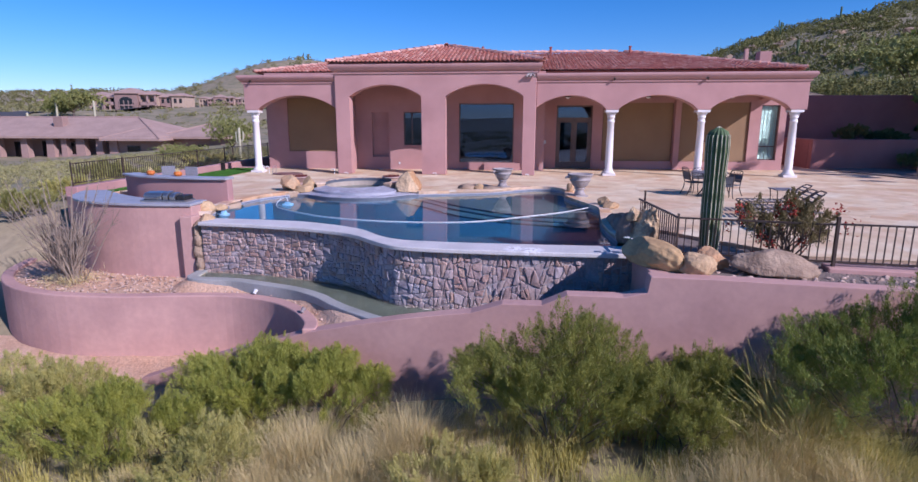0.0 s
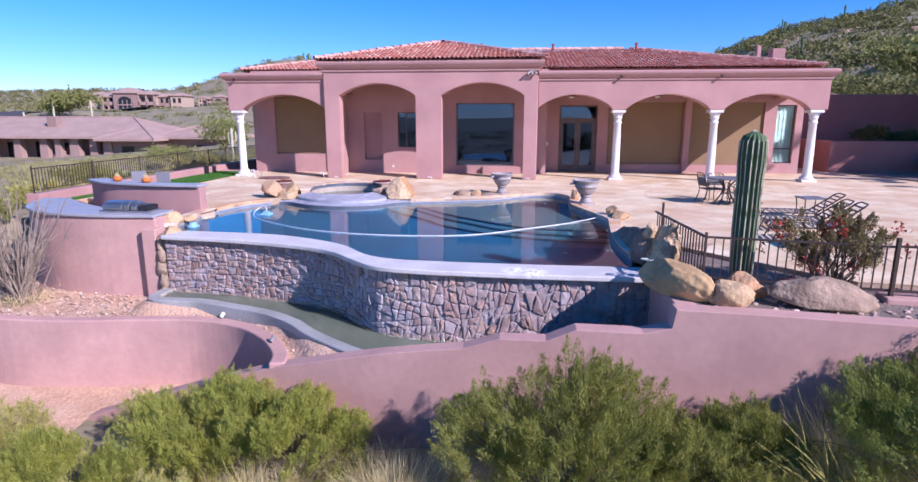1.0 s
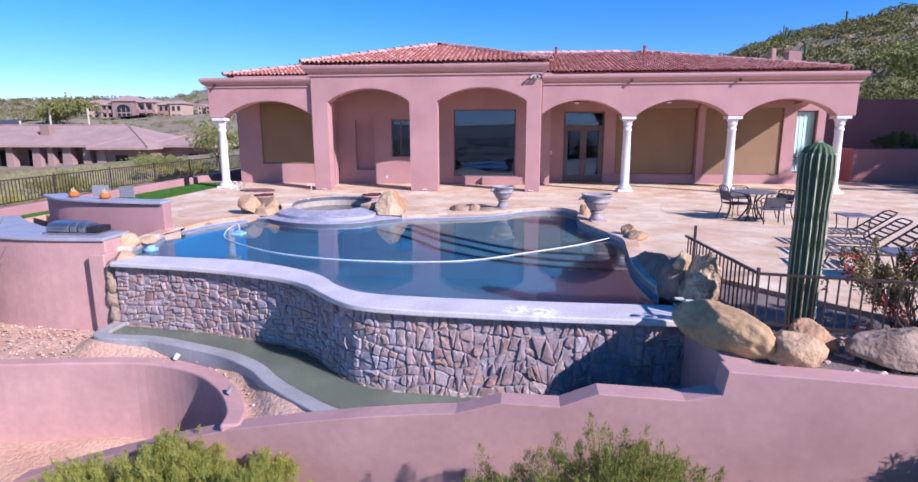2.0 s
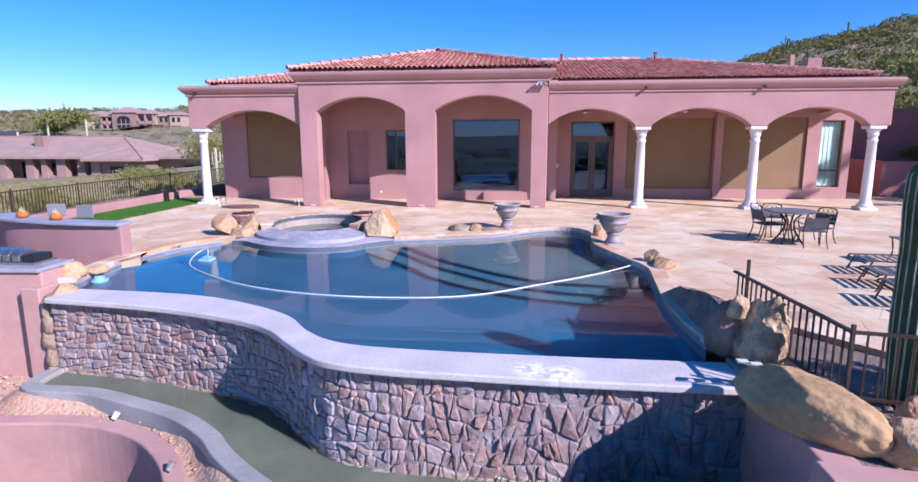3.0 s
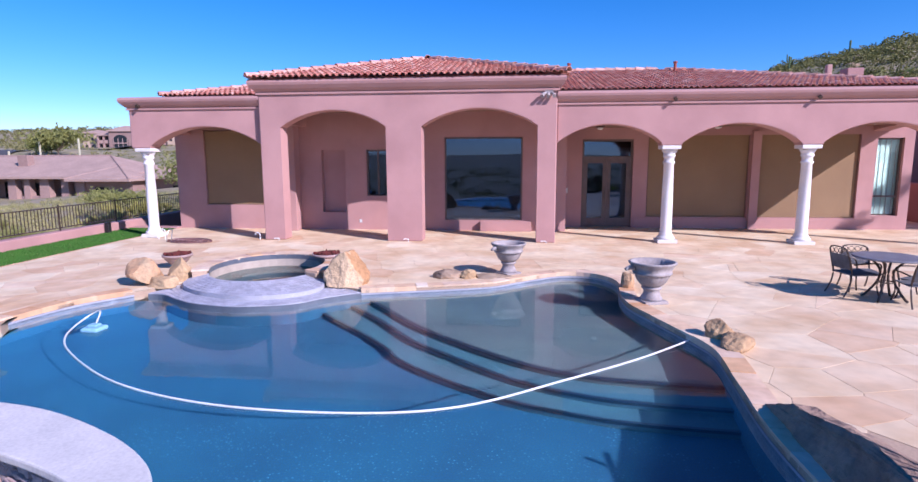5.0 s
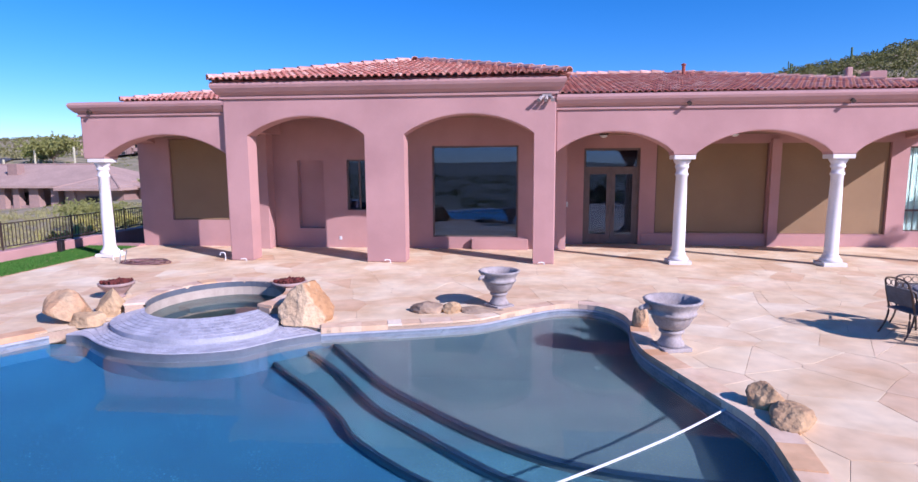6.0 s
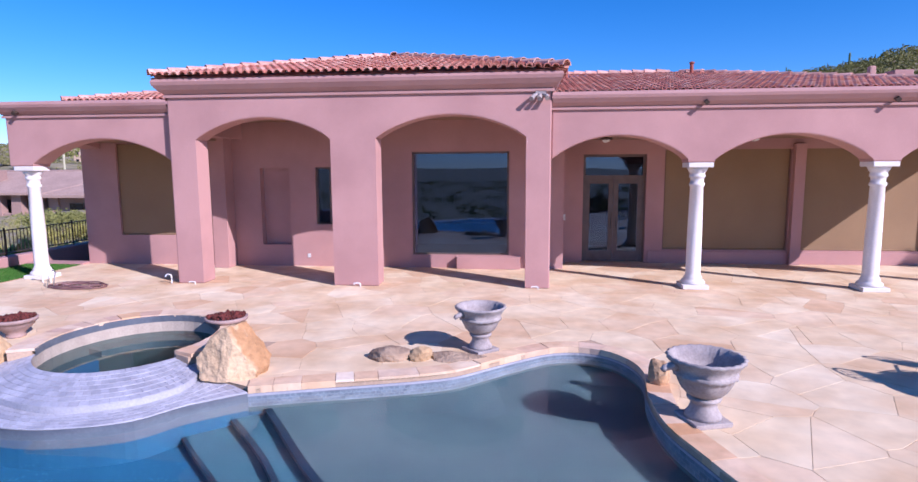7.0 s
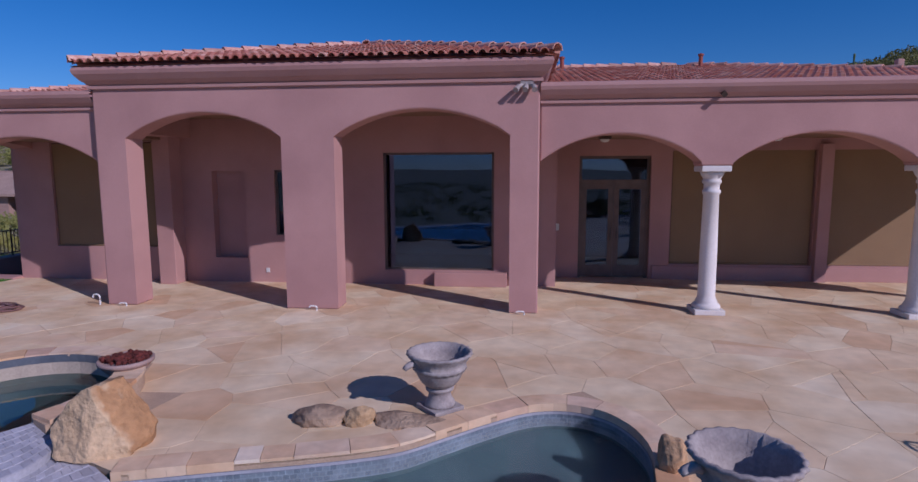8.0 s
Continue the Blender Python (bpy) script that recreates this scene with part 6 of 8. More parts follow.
# ---------- urns and fire bowls ----------
def urn(at, turn, big):
    u = thing("urn", at, "grey cast-stone pedestal urn fountain with a front spout", "urn", "pedestal urns")
    x, y, z = at
    s = big
    part("plinth", boxm(x - 0.23 * s, x + 0.23 * s, y - 0.23 * s, y + 0.23 * s, z, z + 0.06 * s, 0.012, Matrix.Translation((x, y, 0)) @ Matrix.Rotation(turn, 4, "Z") @ Matrix.Translation((-x, -y, 0))), URN, u)
    bm = bmesh.new()
    lathe(bm, [(0.205 * s, 0.06 * s), (0.20 * s, 0.10 * s), (0.165 * s, 0.15 * s), (0.145 * s, 0.21 * s), (0.15 * s, 0.25 * s), (0.185 * s, 0.275 * s), (0.19 * s, 0.30 * s), (0.15 * s, 0.32 * s)], 28, at)
    part("stem", bm, URN, u, smooth=True)
    bm = bmesh.new()
    outer = [(0.14, 0.32), (0.19, 0.335), (0.25, 0.40), (0.30, 0.50), (0.315, 0.545), (0.34, 0.55), (0.35, 0.575), (0.345, 0.60), (0.33, 0.61), (0.37, 0.69), (0.415, 0.745), (0.43, 0.765), (0.42, 0.785), (0.39, 0.785), (0.35, 0.68), (0.26, 0.50), (0.05, 0.44)]
    lathe(bm, [(a * s, b * s) for a, b in outer], 44, at, 0.03, 22)
    part("bowl", bm, URN, u, smooth=True)
    d = Vector((math.cos(turn), math.sin(turn), 0))
    bm = bmesh.new()
    base = Vector(at) + d * 0.37 * s + Vector((0, 0, 0.68 * s))
    tube(bm, [base, base + d * 0.06 * s + Vector((0, 0, 0.01)), base + d * 0.14 * s - Vector((0, 0, 0.01)), base + d * 0.17 * s - Vector((0, 0, 0.03))], 0.055 * s, 8, 0.03 * s)
    part("spout", bm, URN, u, "carved spout on the rim", smooth=True)


urn((0.66, 19.86, 0.0), radians(222), 0.82)
urn((3.03, 17.78, 0.0), radians(196), 0.87)


def fire_bowl(at, s):
    f = thing("fire_bowl", at, "shallow pinkish cast-stone bowl filled with red lava rock", "fire bowl", "fire bowls")
    bm = bmesh.new()
    lathe(bm, [(0.18 * s, 0.0), (0.19 * s, 0.03), (0.16 * s, 0.06), (0.26 * s, 0.12), (0.36 * s, 0.20), (0.38 * s, 0.24), (0.42 * s, 0.245), (0.43 * s, 0.29), (0.40 * s, 0.30), (0.36 * s, 0.26), (0.1, 0.25)], 32, at)
    part("bowl", bm, BOWL, f, smooth=True)
    r = random.Random(8)
    bm = bmesh.new()
    for _ in range(110):
        a, d = r.uniform(0, 6.28), 0.35 * s * math.sqrt(r.random())
        g = bmesh.ops.create_icosphere(bm, subdivisions=1, radius=r.uniform(0.022, 0.042))["verts"]
        for v in g:
            v.co *= r.uniform(0.75, 1.2)
        bmesh.ops.translate(bm, verts=g, vec=(at[0] + d * math.cos(a), at[1] + d * math.sin(a), at[2] + 0.28 + r.uniform(0, 0.05) * (1 - d)))
    part("lava_rock", bm, LAVA, f, "red lava rock")


fire_bowl((-6.5, 19.95, 0.0), 0.72)
fire_bowl((-3.28, 20.3, 0.0), 0.74)

# ---------- dining table and chairs ----------
def ellipse_bar(bm, c, rx, rz, axis_x, axis_z, r, n=14):
    pts = [Vector(c) + axis_x * rx * math.cos(2 * math.pi * k / n) + axis_z * rz * math.sin(2 * math.pi * k / n) for k in range(n + 1)]
    tube(bm, pts, r, 5)


tbl = thing("patio_table", (6.90, 18.30, 0.0), "round dark cast-metal patio table with a grey top", "table")
bm = bmesh.new()
lathe(bm, [(0.48, 0.695), (0.51, 0.70), (0.515, 0.715), (0.50, 0.73), (0.2, 0.732)], 40, (6.90, 18.30, 0))
part("tabletop", bm, TABLETOP, tbl, "grey tabletop")
for k in range(4):
    a = radians(45 + 90 * k)
    d = Vector((math.cos(a), math.sin(a), 0))
    c = Vector((6.90, 18.30, 0))
    bm = bmesh.new()
    tube(bm, catmull([c + d * 0.33 + Vector((0, 0, 0.01)), c + d * 0.27 + Vector((0, 0, 0.06)), c + d * 0.12 + Vector((0, 0, 0.3)), c + d * 0.10 + Vector((0, 0, 0.5)), c + d * 0.26 + Vector((0, 0, 0.69))], 4), 0.02, 6)
    part("leg", bm, IRON, tbl)
bm = bmesh.new()
ellipse_bar(bm, (6.90, 18.30, 0.3), 0.115, 0.115, Vector((1, 0, 0)), Vector((0, 1, 0)), 0.012)
part("stretcher", bm, IRON, tbl)


def dining_chair():
    """A cast-metal armchair facing +y, built once at the origin."""
    c = thing("patio_chair", (0, 0, 0), "dark cast-metal patio armchair with a scrolled back and woven seat", "chair", "chairs round the table")
    V = lambda x, y, z: Vector((x, y, z))
    for sx in (-1, 1):
        bm = bmesh.new()
        tube(bm, catmull([V(sx * 0.26, 0.27, 0), V(sx * 0.235, 0.23, 0.2), V(sx * 0.25, 0.24, 0.42), V(sx * 0.29, 0.22, 0.62), V(sx * 0.29, 0.05, 0.65), V(sx * 0.25, -0.22, 0.62)], 4), 0.014, 6)
        part("arm", bm, IRON, c)
        bm = bmesh.new()
        tube(bm, catmull([V(sx * 0.23, -0.34, 0), V(sx * 0.22, -0.25, 0.2), V(sx * 0.22, -0.22, 0.42), V(sx * 0.225, -0.28, 0.7), V(sx * 0.20, -0.33, 0.88)], 4), 0.014, 6)
        part("leg", bm, IRON, c)
    bm = bmesh.new()
    box(bm, -0.25, 0.25, -0.23, 0.26, 0.405, 0.43, 0.01)
    part("seat", bm, SLING, c, "woven grey seat")
    bm = bmesh.new()
    tube(bm, catmull([V(-0.22, -0.24, 0.50), V(-0.215, -0.29, 0.74), V(-0.2, -0.325, 0.88), V(-0.1, -0.345, 0.93), V(0.1, -0.345, 0.93), V(0.2, -0.325, 0.88), V(0.215, -0.29, 0.74), V(0.22, -0.24, 0.50)], 4), 0.013, 6)
    for z0 in (0.52, 0.78):
        tube(bm, [V(-0.21, -0.235 - (z0 - 0.5) * 0.25, z0), V(0.21, -0.235 - (z0 - 0.5) * 0.25, z0)], 0.009, 5)
    for k in range(4):
        cx = -0.15 + 0.1 * k
        ellipse_bar(bm, (cx, -0.325, 0.85), 0.045, 0.05, Vector((1, 0, 0)), Vector((0, -0.2, 1)), 0.006, 10)
    part("back_frame", bm, IRON, c)
    bm = bmesh.new()
    lean = Matrix.Translation((0, -0.235, 0.5)) @ Matrix.Rotation(0.245, 4, "X")
    for k in range(8):
        box(bm, -0.21 + k * 0.055, -0.165 + k * 0.055, -0.004, 0.004, 0.02, 0.29, 0, lean)
    for k in range(6):
        box(bm, -0.21, 0.21, -0.008, 0.002, 0.02 + k * 0.048, 0.058 + k * 0.048, 0, lean)
    part("back_mesh", bm, SLING, c, "woven grey back panel")
    return c


first = dining_chair()
low = Matrix.Diagonal((1, 1, 0.9, 1))
first.matrix_basis = pose(6.60, 18.66, 0.0, 0, 0, -80) @ low
copy_thing(first, pose(7.22, 17.98, 0.0, 0, 0, -7) @ low)
copy_thing(first, pose(7.50, 18.33, 0.0, 0, 0, 122) @ low)
copy_thing(first, pose(6.89, 19.01, 0.0, 0, 0, 173) @ low)


# ---------- loungers ----------
def lounger():
    """A strapped lounger lying along +x, head end raised, built once at the origin."""
    l = thing("sun_lounger", (0, 0, 0), "dark metal sun lounger with woven straps and raised backrest", "sun lounger", "loungers by the pool")
    V = lambda x, y, z: Vector((x * 0.82, y, z))
    W = 0.32
    bm = bmesh.new()
    for sy in (-W, W):
        tube(bm, catmull([V(0, sy, 0.30), V(0.05, sy, 0.345), V(0.3, sy, 0.35), V(1.25, sy, 0.35)], 4), 0.016, 6)
    tube(bm, [V(0.0, -W, 0.30), V(0.0, W, 0.30)], 0.016, 6)
    tube(bm, [V(1.25, -W, 0.35), V(1.25, W, 0.35)], 0.016, 6)
    part("frame", bm, IRON, l)
    bm = bmesh.new()
    for sy in (-W, W):
        tube(bm, [V(1.25, sy * 0.7, 0.36), V(1.86, sy * 0.7, 0.84), V(1.93, sy * 0.5, 0.88)], 0.018, 6)
    tube(bm, [V(1.93, -W * 0.5, 0.88), V(1.93, W * 0.5, 0.88)], 0.018, 6)
    part("backrest_frame", bm, IRON, l)
    for x, sy in ((0.14, -W), (0.14, W), (1.2, -W), (1.2, W)):
        bm = bmesh.new()
        tube(bm, [V(x, sy, 0.34), V(x + (-0.14 if x < 1 else 0.12), sy, 0.0)], 0.015, 6)
        part("leg", bm, IRON, l)
    strap = raw("strap", [(-0.035, -W, 0), (0.035, -W, 0), (0.035, W, 0), (-0.035, W, 0), (-0.035, -W, 0.008), (0.035, -W, 0.008), (0.035, W, 0.008), (-0.035, W, 0.008)],
                [(0, 3, 2, 1), (4, 5, 6, 7), (0, 1, 5, 4), (1, 2, 6, 5), (2, 3, 7, 6), (3, 0, 4, 7)])
    strap.materials.append(SLING)
    for k in range(8):
        part("strap", strap, SLING, l).matrix_basis = pose(0.085 + k * 0.128, 0, 0.352)
    for k in range(6):
        t = (k + 0.5) / 6
        part("strap", strap, SLING, l).matrix_basis = pose(1.04 + 0.49 * t, 0, 0.375 + 0.465 * t, 0, -43, 0) @ Matrix.Diagonal((0.55, 0.7, 1, 1))
    return l


first = lounger()
low = Matrix.Diagonal((1, 1, 0.88, 1))
first.matrix_basis = pose(6.10, 13.42, 0, 0, 0, -10) @ low
copy_thing(first, pose(6.43, 14.45, 0, 0, 0, -7) @ low)
copy_thing(first, pose(6.79, 15.45, 0, 0, 0, -6) @ low)


def side_table(x, y, s):
    t = thing("side_table", (x, y, 0), "small square cast-metal side table beside the loungers", "side table", "side tables")
    part("tabletop", boxm(x - s, x + s, y - s, y + s, 0.46, 0.485, 0.006), TABLETOP, t)
    for sx in (-1, 1):
        for sy in (-1, 1):
            bm = bmesh.new()
            c = Vector((x + sx * (s - 0.04), y + sy * (s - 0.04), 0))
            tube(bm, catmull([c + Vector((sx * 0.03, sy * 0.03, 0)), c + Vector((-sx * 0.02, -sy * 0.02, 0.2)), c + Vector((0, 0, 0.46))], 4), 0.014, 6)
            part("leg", bm, IRON, t)


side_table(8.15, 16.2, 0.27)
side_table(6.9, 12.45, 0.30)

# bar stools behind the bar, seen as backs
def bar_stool(at, turn):
    c = thing("bar_stool", at, "dark metal bar stool with a woven grey back at the bar", "stool", "bar stools")
    V = lambda x, y, z: Vector((x, y, z))
    m = Matrix.Translation(at) @ Matrix.Rotation(radians(turn), 4, "Z")
    for sx in (-1, 1):
        for sy in (-1, 1):
            bm = bmesh.new()
            tube(bm, [m @ V(sx * 0.2, sy * 0.2, 0), m @ V(sx * 0.17, sy * 0.17, 0.48)], 0.013, 6)
            part("leg", bm, IRON, c)
    part("seat", boxm(-0.21, 0.21, -0.2, 0.2, 0.48, 0.51, 0.01, m), SLING, c)
    part("backrest", boxm(-0.20, 0.20, 0.19, 0.21, 0.58, 0.86, 0.008, m), GREY_WEAVE, c, "woven grey back")


bar_stool((-8.72, 16.75, 0.0), 0)
bar_stool((-9.55, 16.98, 0.0), 14)


def pumpkin(at, s):
    p = thing("pumpkin_pot", at, "orange ceramic pumpkin-shaped pot on the bar", "ornament", "orange pots")
    bm = bmesh.new()
    lathe(bm, [(0.06 * s, 0), (0.13 * s, 0.03 * s), (0.16 * s, 0.1 * s), (0.13 * s, 0.17 * s), (0.05 * s, 0.19 * s)], 32, at, 0.06, 8)
    part("body", bm, PUMPKIN, p, smooth=True)
    bm = bmesh.new()
    tube(bm, [Vector(at) + Vector((0, 0, 0.18 * s)), Vector(at) + Vector((0.01, 0, 0.23 * s)), Vector(at) + Vector((0.05, 0.01, 0.28 * s))], 0.022 * s, 6, 0.012 * s)
    part("stem", bm, STRAW, p)
    for dx, h in ((-0.05, 0.30), (0.06, 0.24), (0.0, 0.34)):
        bm = bmesh.new()
        q = Vector(at) + Vector((dx * s, 0, 0.15 * s))
        tube(bm, [q, q + Vector((dx * 0.5 * s, 0, (h - 0.15) * s))], 0.05 * s, 7, 0.008 * s)
        part("petal", bm, STRAW, p, "pale yellow upright petal")


pumpkin((-9.5, 16.14, 0.68), 0.72)
pumpkin((-8.52, 15.90, 0.68), 0.72)

# ---------- pool hose, skimmer, taps and small fittings ----------
cleaner = thing("pool_cleaner", (-5.3, 15.85, WATER_Z), "pale blue floating pool cleaner head on a long white hose", "pool cleaner")
bm = bmesh.new()
box(bm, -5.42, -5.16, 15.72, 15.98, -0.125, -0.055, 0.03)
box(bm, -5.36, -5.22, 15.78, 15.92, -0.055, -0.015, 0.02)
part("head", bm, surface("pale_blue_plastic", (0.28, 0.55, 0.72), None, 5, 40, 0.5), cleaner, "pale blue plastic head")
hose_line = catmull([(-5.3, 15.9, -0.03), (-5.5, 16.25, 0.06), (-5.72, 16.2, -0.05), (-5.45, 15.49, WATER_Z + 0.012), (-4.80, 14.81, WATER_Z + 0.012), (-3.58, 13.98, WATER_Z + 0.012), (-2.22, 13.54, WATER_Z + 0.012), (-0.76, 13.48, WATER_Z + 0.012), (0.32, 13.74, WATER_Z + 0.012),
                     (1.39, 14.52, WATER_Z + 0.012), (2.41, 15.35, WATER_Z + 0.012), (3.22, 16.05, -0.05)], 8)
bm = bmesh.new()
tube(bm, hose_line, 0.0125, 8)
part("hose", bm, WHITE, cleaner, "ribbed white hose", smooth=True)
float_v = thing("pool_float", (-6.25, 14.0, WATER_Z), "small blue floating chlorine dispenser", "pool float")
bm = bmesh.new()
lathe(bm, [(0.05, -0.04), (0.13, -0.02), (0.14, 0.03), (0.08, 0.05), (0.08, 0.09), (0.03, 0.10)], 16, (-6.25, 14.05, WATER_Z))
part("body", bm, bpy.data.materials["pale_blue_plastic"], float_v, smooth=True)

coil = thing("garden_hose", (-8.35, 23.55, 0.0), "coiled brown garden hose on the patio", "hose")
bm = bmesh.new()
pts = []
for k in range(150):
    a = k * 0.32
    rr = 0.28 + 0.12 * math.sin(k * 0.05) + 0.02 * math.sin(k * 1.7)
    pts.append((-8.35 + 1.6 * rr * math.cos(a), 23.55 + rr * math.sin(a) * 0.85, 0.018 + 0.007 * (k // 22)))
tube(bm, pts, 0.013, 6)
part("coil", bm, surface("brown_rubber", (0.24, 0.12, 0.11), None, 5, 40, 0.6), coil)
stand = thing("hose_stand", (-8.93, 23.48, 0.0), "small looped grey metal hose stand by the column", "hose stand")
for dx in (0.0, 0.14):
    bm = bmesh.new()
    tube(bm, catmull([(-8.98 + dx, 23.42, 0.0), (-8.96 + dx, 23.44, 0.2), (-8.94 + dx * 0.8, 23.5, 0.33)], 4), 0.011, 6)
    part("leg", bm, STEEL, stand)
bm = bmesh.new()
tube(bm, catmull([(-8.94, 23.5, 0.33), (-8.90, 23.52, 0.37), (-8.83, 23.5, 0.33)], 4), 0.011, 6)
part("loop", bm, STEEL, stand)


def tap(at, h):
    t = thing("patio_tap", at, "white standpipe tap beside the porch", "tap", "taps")
    x, y, z = at
    bm = bmesh.new()
    tube(bm, catmull([(x, y, z), (x, y, z + h * 0.8), (x - 0.05, y, z + h), (x - 0.12, y, z + h * 0.95), (x - 0.14, y, z + h * 0.7)], 4), 0.016, 6)
    part("pipe", bm, WHITE, t)


tap((-9.55, 23.95, 0.0), 0.34)
tap((-9.35, 23.95, 0.0), 0.30)
tap((-6.55, 24.1, 0.0), 0.2)
tap((-2.2, 24.02, 0.0), 0.08)
tap((-5.95, 24.02, 0.0), 0.06)
tap((1.6, 24.02, 0.0), 0.06)

box_b = thing("planter_box", (-11.9, 25.2, 0.0), "black square utility box beside the lawn kerb", "box")
soften(part("body", boxm(-12.07, -11.93, 25.05, 25.19, 0.0, 0.32, 0.012), BLACK, box_b), 0.01)
part("lid", boxm(-12.085, -11.915, 25.035, 25.205, 0.32, 0.35, 0.008), BLACK, box_b)

# ---------- fittings on the house ----------
for x in (-9.98, 4.87, 8.39):
    s = thing("spotlight", (x, FY0, 3.78), "small dark downlight fixed under the cornice", "spotlight", "cornice spotlights")
    part("bracket", boxm(x - 0.04, x + 0.04, FY0 - 0.06, FY0 + 0.02, 3.80, 3.86, 0.008), IRON, s)
    bm = bmesh.new()
    tube(bm, [(x, FY0 - 0.05, 3.83), (x - 0.015, FY0 - 0.19, 3.79)], 0.048, 4, 0.058)
    part("lamp_head", bm, IRON, s)
flood = thing("floodlight", (1.6, CY0, 4.0), "pair of grey metal security floodlights on the wall", "floodlight")
part("base_plate", boxm(1.50, 1.72, CY0 - 0.05, CY0, 3.96, 4.08, 0.008), URN, flood)
for dx in (-0.16, 0.0, 0.16):
    bm = bmesh.new()
    tube(bm, [(1.6 + dx * 0.4, CY0 - 0.04, 4.0), (1.6 + dx * 0.8, CY0 - 0.09, 3.97), (1.58 + dx, CY0 - 0.18, 3.90)], 0.028, 8, 0.05)
    part("lamp_head", bm, URN, flood)
for x, y in ((3.25, 26.3), (6.65, 26.3), (10.1, 26.3)):
    c = thing("ceiling_light", (x, y, 3.24), "small flush porch ceiling light with white diffuser", "ceiling light", "porch lights")
    bm = bmesh.new()
    lathe(bm, [(0.13, 0.0), (0.14, -0.03), (0.10, -0.06)], 18, (x, y, 3.24))
    part("rim", bm, IRON, c)
    bm = bmesh.new()
    lathe(bm, [(0.10, -0.05), (0.09, -0.09), (0.05, -0.12), (0.01, -0.125)], 18, (x, y, 3.24))
    part("diffuser", bm, WHITE, c, smooth=True)
sw = thing("wall_switch", (2.38, 27.7, 1.2), "white switch plate on the porch wall", "switch")
part("plate", boxm(2.32, 2.44, 27.685, 27.70, 1.13, 1.29, 0.004), WHITE, sw)
sw = thing("wall_outlet", (-4.25, 26.57, 0.28), "white weatherproof outlet on the porch wall", "outlet")
part("plate", boxm(-4.29, -4.21, 26.555, 26.57, 0.23, 0.33, 0.004), WHITE, sw)

# garden spotlights and rubble in the gravel by the trough
for x, y in ((-4.55, 11.86), (-4.1, 11.95), (-3.05, 10.75)):
    g = thing("garden_light", (x, y, -1.55), "small grey garden spotlight on a stake", "garden light", "garden lights")
    bm = bmesh.new()
    tube(bm, [(x, y, -1.58), (x, y, -1.46)], 0.012, 6)
    part("stake", bm, BLACK, g)
    bm = bmesh.new()
    tube(bm, [(x, y, -1.46), (x + 0.04, y + 0.05, -1.38)], 0.035, 8, 0.045)
    part("lamp_head", bm, WHITE if x < -3.5 else URN, g)
net = thing("leaf_net", (3.3, 10.45, 0.14), "green-framed pool leaf net laid on the boulder", "pool net")
bm = bmesh.new()
tube(bm, [(3.04, 10.40, 0.25), (3.55, 10.40, 0.15), (3.57, 10.50, 0.14), (3.06, 10.50, 0.24), (3.04, 10.40, 0.25)], 0.010, 6)
part("net_frame", bm, GREEN_WIRE, net)
for k in range(4):
    x, z = 3.11 + 0.128 * k, 0.248 - 0.0255 * k
    part("net_panel", boxm(x - 0.05, x + 0.05, 10.415, 10.485, z - 0.004, z + 0.004), WHITE, net)

# ---------- plants ----------
def unit_rows(v):
    return v / (np.linalg.norm(v, axis=1, keepdims=True) + 1e-9)


def leaf_blades(rng, base, grow, length, width):
    """Slender leaves at points, growing roughly along given ways: a blade each."""
    n = len(base)
    d = unit_rows(grow + rng.normal(0, 0.45, (n, 3)))
    side = unit_rows(np.cross(d, rng.normal(0, 1, (n, 3))))
    L = (length * rng.uniform(0.6, 1.3, n))[:, None]
    w = (width * rng.uniform(0.7, 1.2, n))[:, None]
    return np.stack([base - side * w, base + side * w, base + d * L], 1)


